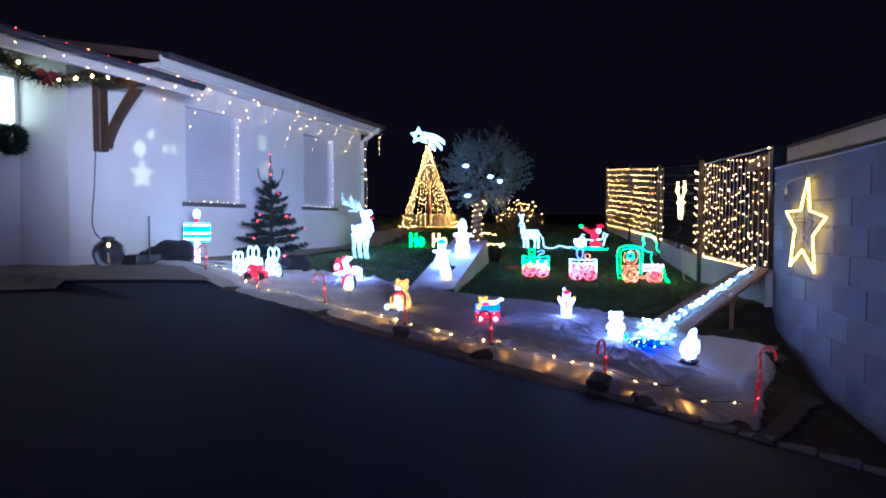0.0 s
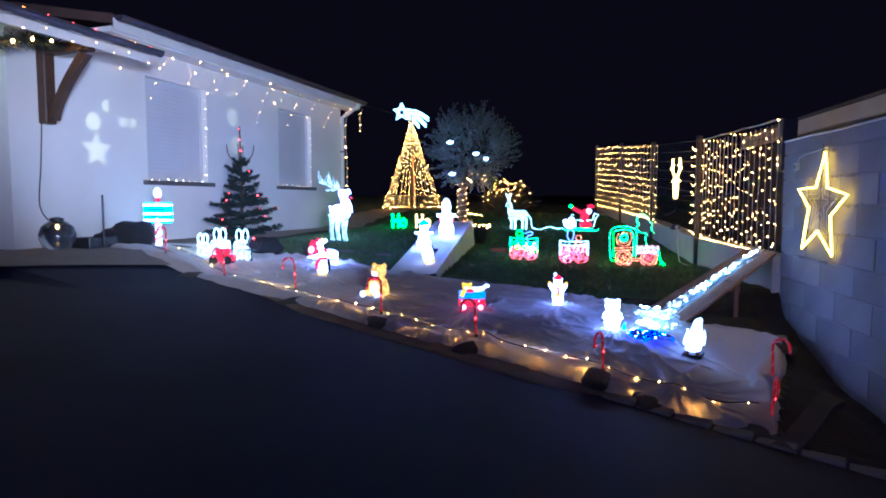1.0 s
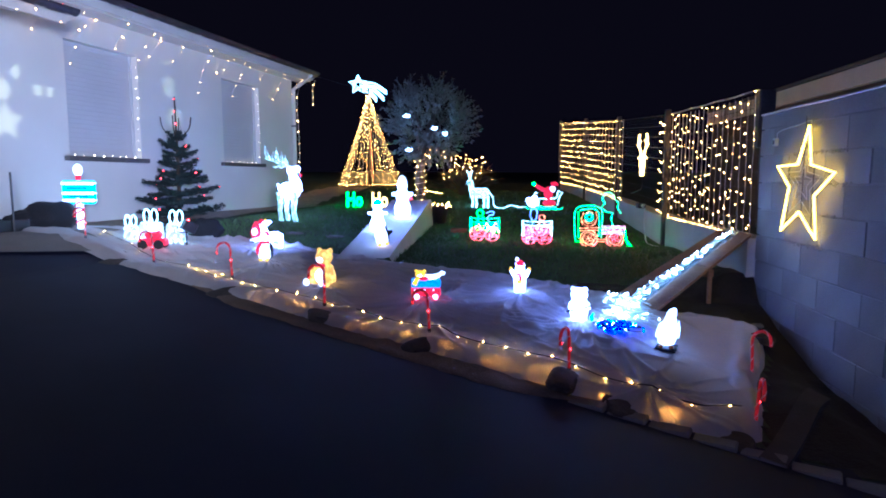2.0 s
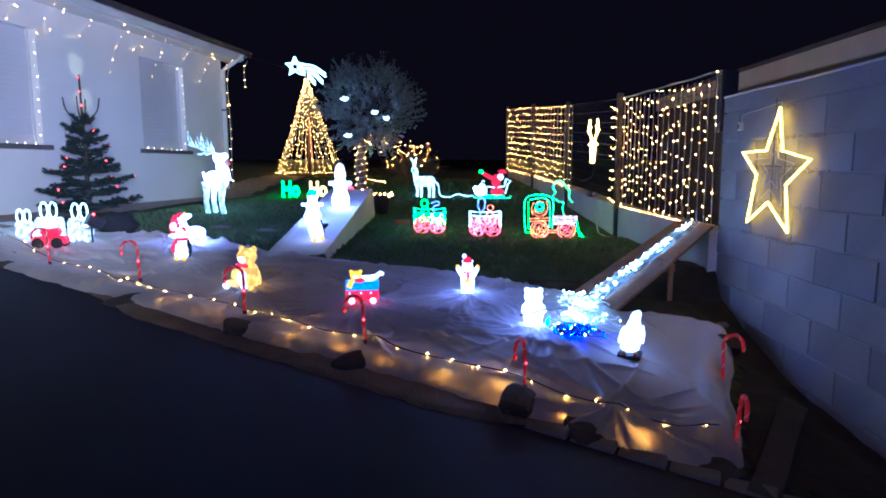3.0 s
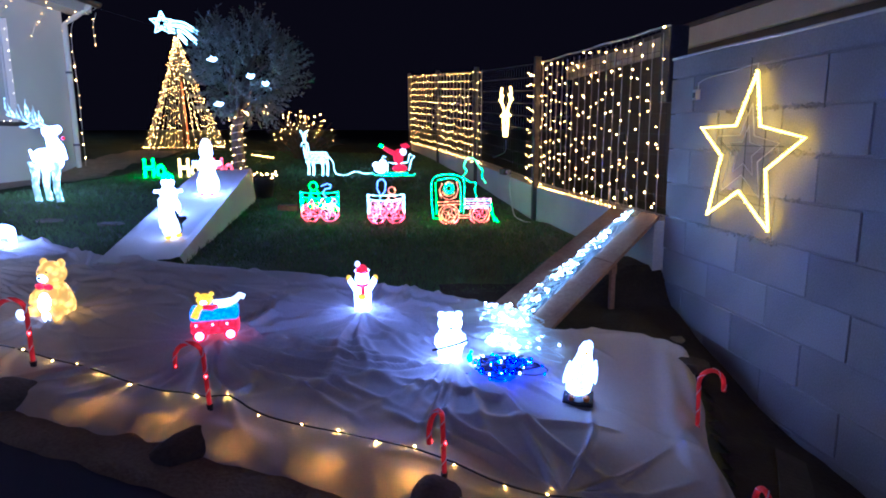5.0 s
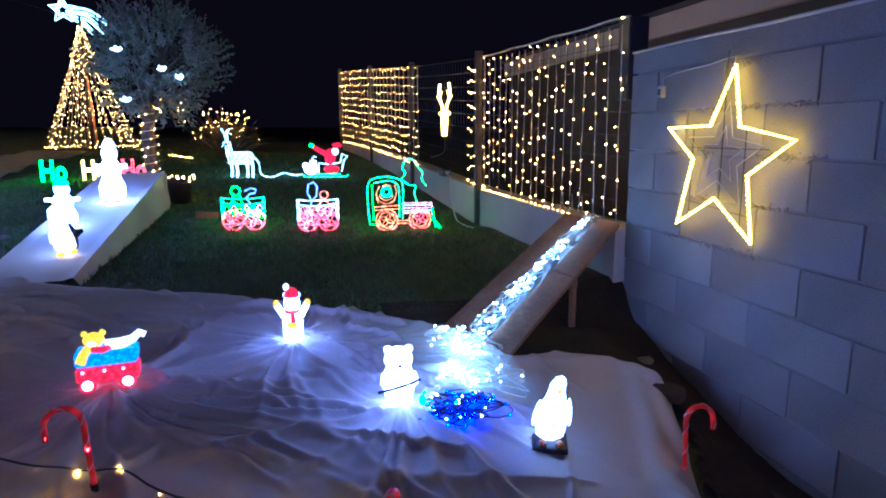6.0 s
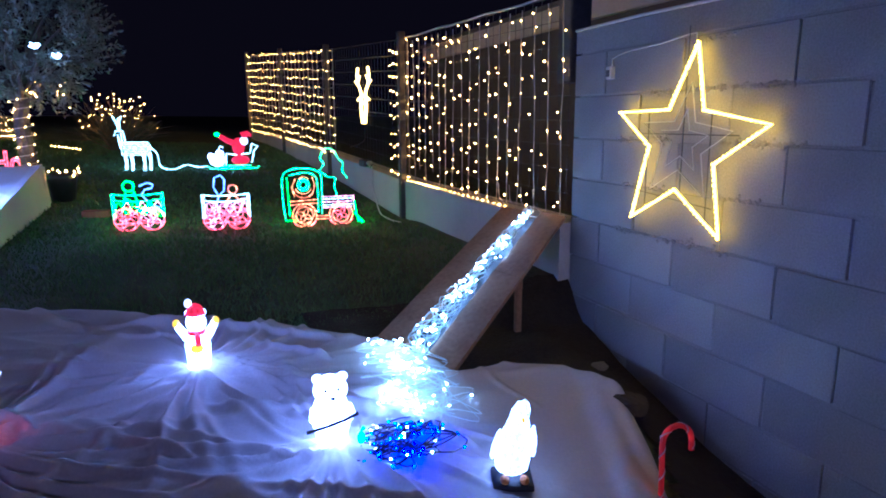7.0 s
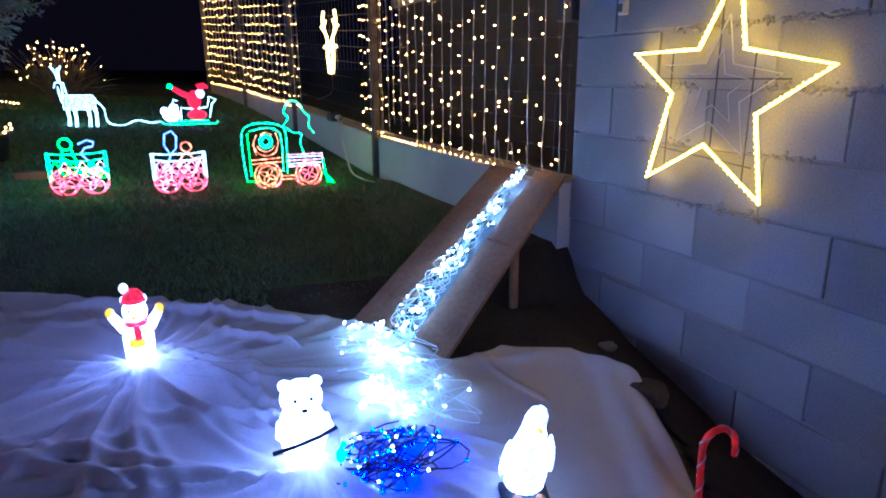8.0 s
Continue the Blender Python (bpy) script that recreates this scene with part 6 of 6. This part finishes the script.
rope("outer_star", [star_line(1.0)], ROPE_Y, star_light, 0.0062)
beads = []
for (u0, v0), (u1, v1) in zip(star_line(1.0), star_line(1.0)[1:]):
    n = round(math.hypot(u1 - u0, v1 - v0) / 0.02)
    beads += [(u0 + (u1 - u0) * j / n, -0.007, v0 + (v1 - v0) * j / n) for j in range(n)]
bulb_parts(beads, 0.0042, BEAD, star_light)
rope("middle_star", [star_line(0.6)], WHITEWIRE, star_light, 0.0028, "unlit clear rope star")
rope("inner_star", [star_line(0.32)], WHITEWIRE, star_light, 0.0028, "unlit clear rope star")
rope("frame_bar", [[(-0.2, -0.3), (-0.2, 0.11)], [(0.0, -0.2), (0.0, 0.42)], [(-0.3, 0.02), (0.27, 0.02)], [(0.14, -0.3), (0.14, 0.1)], [(-0.24, -0.22), (0.17, -0.25)]], POST, star_light, 0.0022)
timer = thing("timer_plug", pose(WALL_X - 0.002, 5.646, 1.52) @ Matrix.Scale(0.62, 4), "small white outdoor timer plug on the wall", "timer")
part("case", box(-0.045, 0.0, -0.03, 0.03, -0.045, 0.045, 0.006), WHITEWIRE, timer)
part("dial", box(-0.049, -0.0455, -0.018, 0.018, -0.028, 0.02), SLATE, timer, "small dark blue display")
part("hanger", tube([(-0.01, 0, 0.045), (-0.008, 0.005, 0.09)], 0.005, sides=6), WHITEWIRE, timer)
solid("wall_top_cable", tube([(WALL_X - 0.004, 5.95 - 0.5 * k, 1.739 + 0.004 * math.sin(k * 2.1)) for k in range(18)], 0.007, sides=6), WHITEWIRE, "white cable clipped along the wall top", "cable", kind="")
solid("star_cable", tube(glide([(WALL_X - 0.01, 5.645, 1.58), (WALL_X - 0.012, 5.55, 1.6), (WALL_X - 0.012, 5.3, 1.615), (WALL_X - 0.012, 5.13, 1.63), (WALL_X - 0.014, 5.13, 1.58)], 0.05), 0.003, sides=5), WHITEWIRE,
      "thin cable from the timer to the star", "cable", kind="")


# ---- trees ----
def leaf_cloud(points, length, width, seed, droop=0.0):
    """Many small leaves, each a folded blade of two faces."""
    r = random.Random(seed)
    verts, faces = [], []
    for p, out in points:
        way = (out + Vector((r.gauss(0, 0.7), r.gauss(0, 0.7), r.gauss(0, 0.7) - droop))).normalized()
        side = way.cross(Vector((r.gauss(0, 1), r.gauss(0, 1), r.gauss(0, 1)))).normalized() * width * 0.5
        n = length * r.uniform(0.6, 1.2)
        k = len(verts)
        verts += [tuple(p), tuple(p + way * n * 0.5 + side), tuple(p + way * n), tuple(p + way * n * 0.5 - side)]
        faces += [(k, k + 1, k + 2), (k, k + 2, k + 3)]
    return verts, faces


r4 = random.Random(31)
base = land(-0.34, 10.0)
olive = thing("olive_tree", pose(-0.34, 10.0, base), "round-clipped grey-green olive tree with a lit trunk", "tree")
limb = bmesh.new()
stem = glide([(0, 0, -0.05), (0.01, 0, 0.3), (-0.01, 0, 0.6), (0.02, 0, 0.85)], 0.1)
tube(stem, [0.075 - 0.018 * k / len(stem) for k in range(len(stem))], limb, 10)
part("trunk", limb, BARK, olive)
C, RAD = Vector((0.12, 0, 1.36)), Vector((0.57, 0.54, 0.52))
tips = []
bm = bmesh.new()
for k in range(26):
    d = Vector((r4.gauss(0, 1), r4.gauss(0, 1), r4.gauss(0.25, 0.8))).normalized()
    end = C + Vector((d.x * RAD.x, d.y * RAD.y, d.z * RAD.z)) * 0.92
    mid = Vector((0.03, 0, 0.95)).lerp(end, 0.5) + Vector((r4.uniform(-0.06, 0.06), r4.uniform(-0.06, 0.06), 0.04))
    tube([(0.02, 0, 0.8), mid, end], [0.028, 0.014, 0.004], bm, 5)
part("limb", bm, BARK, olive)
for k in range(820):
    d = Vector((r4.gauss(0, 1), r4.gauss(0, 1), r4.gauss(0.1, 1))).normalized()
    q = r4.uniform(0.3, 1.0) ** 0.5 * (1 + 0.16 * noise.noise(d * 2.6))
    at = C + Vector((d.x * RAD.x, d.y * RAD.y, d.z * RAD.z)) * q
    if noise.noise(at * 4.2) < -0.24:
        continue
    spray = (d + Vector((r4.gauss(0, 0.35), r4.gauss(0, 0.35), 0.5))).normalized() * (r4.uniform(0.1, 0.2) if k % 4 else r4.uniform(0.2, 0.3))
    for j in range(18):
        tips.append((at + spray * (j / 17), spray.normalized()))
part("crown", leaf_cloud(tips, 0.058, 0.017, 5), OLIVE, olive)
trunk_lights = thing("trunk_lights", pose(-0.34, 10.0, base), "warm light string wound round the olive trunk", "light string")
wind = [(0.085 * math.cos(k * 0.42), 0.085 * math.sin(k * 0.42), 0.2 + 0.72 * k / 130) for k in range(131)]
part("cable", tube(wind, 0.003, sides=3), WHITEWIRE, trunk_lights)
bulb_parts(wind[::4] + [(r4.uniform(0.05, 0.4), -0.1, r4.uniform(0.85, 1.0)) for _ in range(14)], 0.0042, WARM, trunk_lights)
BIRD = glow("lit_bird", (0.45, 0.68, 1.0), 5.0)
for x, z, a in ((-0.11, 1.42, 20), (0.27, 1.25, -30), (0.41, 1.18, 60), (-0.1, 0.97, 0)):
    bm = ball((0, 0, 0), (0.05, 0.025, 0.028), segments=10, rings=8)
    tube([(0.03, 0, 0.01), (0.06, 0, 0.03)], [0.022, 0.02], bm, 8)
    for sy in (-1, 1):
        tube([(0, 0.015 * sy, 0.01), (-0.03, 0.05 * sy, 0.05)], [0.02, 0.006], bm, 6)
    tube([(-0.04, 0, 0), (-0.09, 0, 0.01)], [0.018, 0.01], bm, 6)
    figure("bird_ornament", [(bm, BIRD)], pose(-0.34 + x, 10.0 - 0.58 * math.sqrt(max(0.1, 1 - ((x - 0.12) / 0.62) ** 2 - ((z - 1.4) / 0.66) ** 2)) + 0.0, base + z, 0, 0, a) @ Matrix.Scale(0.62, 4), "small white lit bird hanging in the olive tree", "ornament", "birds in the olive tree")
pot = thing("plant_pot", pose(-0.02, 9.62, land(-0.02, 9.62)), "black plastic plant pot with a light string behind the ramp", "plant pot")
smooth(part("bowl", turned([(0.09, 0.0), (0.12, 0.2), (0.13, 0.24), (0.11, 0.24), (0.1, 0.2)], sides=16), BLACK, pot))
bulb_parts([(0.12 * math.cos(a) + 0.02, 0.12 * math.sin(a), 0.25 + 0.03 * math.sin(3 * a)) for a in [k * 0.5 for k in range(12)]], 0.007, WARM, pot)
solid("brick", box(-0.1, 0.1, -0.05, 0.05, 0, 0.06, 0.006), surface("red_brick", (0.25, 0.07, 0.04), (0.36, 0.12, 0.07), 9, 0.9), "single red brick lying on the lawn", "brick", kind="", m=pose(0.3, 8.95, land(0.3, 8.95)))

shrub = thing("shrub", pose(0.12, 13.4, land(0.12, 13.4)), "bare twiggy shrub hung with warm lights", "shrub")
bm, spots = bmesh.new(), []
for k in range(90):
    a, e = r4.uniform(0, math.tau), r4.uniform(0.25, 1.35)
    n = r4.uniform(0.5, 0.85)
    d = Vector((math.cos(a) * math.cos(e) * 1.05, math.sin(a) * math.cos(e) * 1.05, math.sin(e)))
    p0 = Vector((r4.uniform(-0.1, 0.1), r4.uniform(-0.1, 0.1), 0))
    p1 = p0 + d * n * 0.5 + Vector((0, 0, 0.06))
    p2 = p0 + d * n + Vector((r4.uniform(-0.1, 0.1), 0, r4.uniform(-0.12, 0.05)))
    tube([p0, p1, p2], [0.008, 0.005, 0.002], bm, 4)
    for j in range(2):
        tube([p1, p1 + d * 0.2 + Vector((r4.uniform(-0.15, 0.15), r4.uniform(-0.1, 0.1), r4.uniform(0.0, 0.15)))], [0.004, 0.0015], bm, 3)
part("twig", bm, TWIG, shrub)
for k in range(58):
    a, e = r4.uniform(0, math.tau), r4.uniform(-0.5, 1.3)
    q = r4.random() ** 0.4
    spots.append((0.62 * q * math.cos(a) * math.cos(e), 0.45 * q * math.sin(a) * math.cos(e), 0.48 + 0.4 * q * math.sin(e)))
bulb_parts(spots + [(-0.75 + 0.04 * j, -0.5, 0.1 - 0.006 * j) for j in range(9)], 0.0048, WARM, shrub)

fb = land(-2.96, 7.98)
fir = thing("fir_tree", pose(-2.96, 7.98, fb), "young blue-green fir tree with small red lights", "tree")
part("trunk", tube([(0, 0, -0.05), (0.005, 0, 0.7), (0, 0, 1.1), (-0.005, 0, 1.47)], [0.03, 0.02, 0.013, 0.009], sides=8), FIRSTEM, fir)
branch, needles_v, needles_f, red = bmesh.new(), [], [], []


def needle_line(path, length, step, seed):
    r = random.Random(seed)
    for a, b in zip(path, path[1:]):
        way = (b - a)
        n = max(1, round(way.length / step))
        for i in range(n):
            p = a + way * (i / n)
            for _ in range(4):
                u = Vector((r.gauss(0, 1), r.gauss(0, 1), r.gauss(0.3, 0.8)))
                u = (u - way.normalized() * u.dot(way.normalized())).normalized() + way.normalized() * 0.7
                tip = p + u.normalized() * length * r.uniform(0.7, 1.1)
                side = way.normalized().cross(u).normalized() * 0.0045
                k = len(needles_v)
                needles_v.extend((tuple(p - side), tuple(p + side), tuple(tip)))
                needles_f.append((k, k + 1, k + 2))


count = 0
for w in range(9):
    z = 0.1 + 0.86 * (w / 8) ** 0.95 + r4.uniform(-0.02, 0.02)
    reach = 0.48 * (1 - 0.72 * w / 8)
    for k in range(8 if w < 5 else 5):
        a = math.tau * k / (8 if w < 5 else 5) + w * 0.7 + r4.uniform(-0.15, 0.15)
        n = reach * r4.uniform(0.7, 1.18)
        d = Vector((math.cos(a), math.sin(a), 0))
        lift = r4.uniform(-0.05, 0.04)
        path = [Vector((0, 0, z + lift * 0.3)), Vector((0, 0, z + 0.01 + lift)) + d * n * 0.5, Vector((0, 0, z + 0.03 + 0.06 * r4.random() + lift)) + d * n]
        tube(path, [0.008, 0.005, 0.002], branch, 4)
        needle_line(path, 0.04, 0.006, count)
        for s in (0.25, 0.42, 0.58, 0.74, 0.88):
            o = path[0].lerp(path[2], s) + Vector((0, 0, 0.015))
            for sy in (-1, 1):
                e = o + (Matrix.Rotation(sy * 0.8, 3, "Z") @ d) * n * (1.05 - s) * 0.68
                e.z += r4.uniform(-0.03, 0.02)
                tube([o, e], [0.004, 0.0015], branch, 3)
                needle_line([o, e], 0.034, 0.007, count + 500)
        if r4.random() < 0.2:
            red.append(tuple(path[2] * 1.0 + Vector((0, 0, 0.015))))
        count += 1
for k in range(4):
    a = math.tau * k / 4 + 0.3
    u, v = math.cos(a), math.sin(a)
    path = glide([(0, 0, 1.0), (0.09 * u, 0.09 * v, 1.04), (0.15 * u, 0.15 * v, 1.12), (0.17 * u, 0.17 * v, 1.24)], 0.04)
    tube(path, 0.007, branch, 5)
    needle_line(path, 0.016, 0.005, 900 + k)
needle_line([Vector((0, 0, 0.95)), Vector((0, 0, 1.47))], 0.016, 0.005, 999)
part("branch", branch, FIRSTEM, fir)
part("needles", (needles_v, needles_f), NEEDLE, fir)
fir_lights = thing("fir_lights", pose(-2.96, 7.98, fb), "red light string on the fir tree", "light string")
red += [(0.0, -0.02, 1.44), (0.0, -0.02, 1.3), (0.01, -0.02, 1.16)]
bulb_parts(red, 0.0065, REDBULB, fir_lights)
part("cable", tube([(q[0] * 0.9, q[1] * 0.9, q[2]) for q in red], 0.0015, sides=3), BLACK, fir_lights)

# pale stones set in the lawn
for x, y in ((-1.62, 8.15), (-1.1, 8.05)):
    solid("stepping_stone", boulder(bmesh.new(), (0, 0, 0), (0.11, 0.07, 0.02), x), PAVING, "flat pale stone set in the lawn", "stone", kind="", m=pose(x, y, land(x, y) + 0.012))

# ---- grass ----
gv, gf = [], []
g = np.random.default_rng(7)
tries = 0
while len(gf) < 62000:
    x, y = g.uniform(-3.0, 2.8), 5.6 + 9.0 * g.random() ** 1.5
    if house_gap(x, y) < 0.85 or y < between(BACK, x) + 0.02 or (x > 1.75 and y < 6.1) or x > 2.7 - max(0, y - 9) * 0.06:
        continue
    z = land(x, y) - 0.004
    h, a = g.uniform(0.018, 0.042), g.uniform(0, math.tau)
    w = 0.004 + 0.0012 * max(0, y - 6)
    lx, ly = g.normal(0, 0.014), g.normal(0, 0.014)
    k = len(gv)
    gv += [(x - w * math.cos(a), y - w * math.sin(a), z), (x + w * math.cos(a), y + w * math.sin(a), z), (x + lx, y + ly, z + h)]
    gf.append((k, k + 1, k + 2))
tagged(part("grass", (gv, gf), BLADE), "short damp grass blades on the lawn", "grass", "", "stuff")

# ---- blocks of the wall ----
block_meshes = {}


def block(w, h):
    key = (round(w, 3), round(h, 3))
    if key not in block_meshes:
        bm = box(0, 0.05, -w / 2, w / 2, -h / 2, h / 2)
        bmesh.ops.bevel(bm, geom=bm.edges[:], offset=0.003, segments=1, affect="EDGES")
        me = bpy.data.meshes.new("block")
        bm.to_mesh(me)
        bm.free()
        me.materials.append(BLOCK)
        block_meshes[key] = me
    return block_meshes[key]


r5 = random.Random(3)
for c in range(12):
    z = -0.675 + 0.2 * c
    off = 0.25 if c % 2 else 0.0
    z_mid = z
    edges = [5.95] + [v for v in [5.95 - off - 0.5 * k for k in range(18)] if v < 5.85]
    for a, b in zip(edges, edges[1:]):
        ob = new("block", block(a - b - r5.choice((0.005, 0.009, 0.007)), 0.192))
        ob.parent = wall
        ob.matrix_basis = pose(WALL_X + r5.uniform(-0.004, 0.004), (a + b) / 2, z_mid, 0, r5.uniform(-0.4, 0.4), r5.uniform(-0.4, 0.4))
        if r5.random() < 0.6:
            fill = new("mortar_joint", block(0.05, 0.18))
            fill.parent = wall
            fill.matrix_basis = pose(WALL_X + 0.005, b, z_mid)
    bed = new("mortar_bed", block(8.9, 0.02))
    bed.parent = wall
    bed.matrix_basis = pose(WALL_X + r5.uniform(0.0012, 0.004), 1.45, z + 0.1)

# mortar squeezed out of the joints round the star
crumbs = bmesh.new()
for z, y0, y1, n in ((1.425, 4.98, 5.4, 110), (1.425, 4.7, 4.95, 60), (1.225, 4.62, 5.0, 80), (1.225, 5.25, 5.6, 60), (1.025, 4.78, 5.02, 50), (1.025, 5.2, 5.55, 60), (0.825, 4.9, 5.6, 130), (1.6, 4.95, 5.1, 60)):
    for _ in range(n):
        r = r5.uniform(0.003, 0.009)
        ball((WALL_X + 0.002, r5.uniform(y0, y1), z + r5.gauss(0, 0.008)), (r * 0.9, r * r5.uniform(0.8, 1.8), r), crumbs, 6, 4)
part("mortar_crumbs", crumbs, MORTAR, wall, "rough mortar squeezed out of the joints")
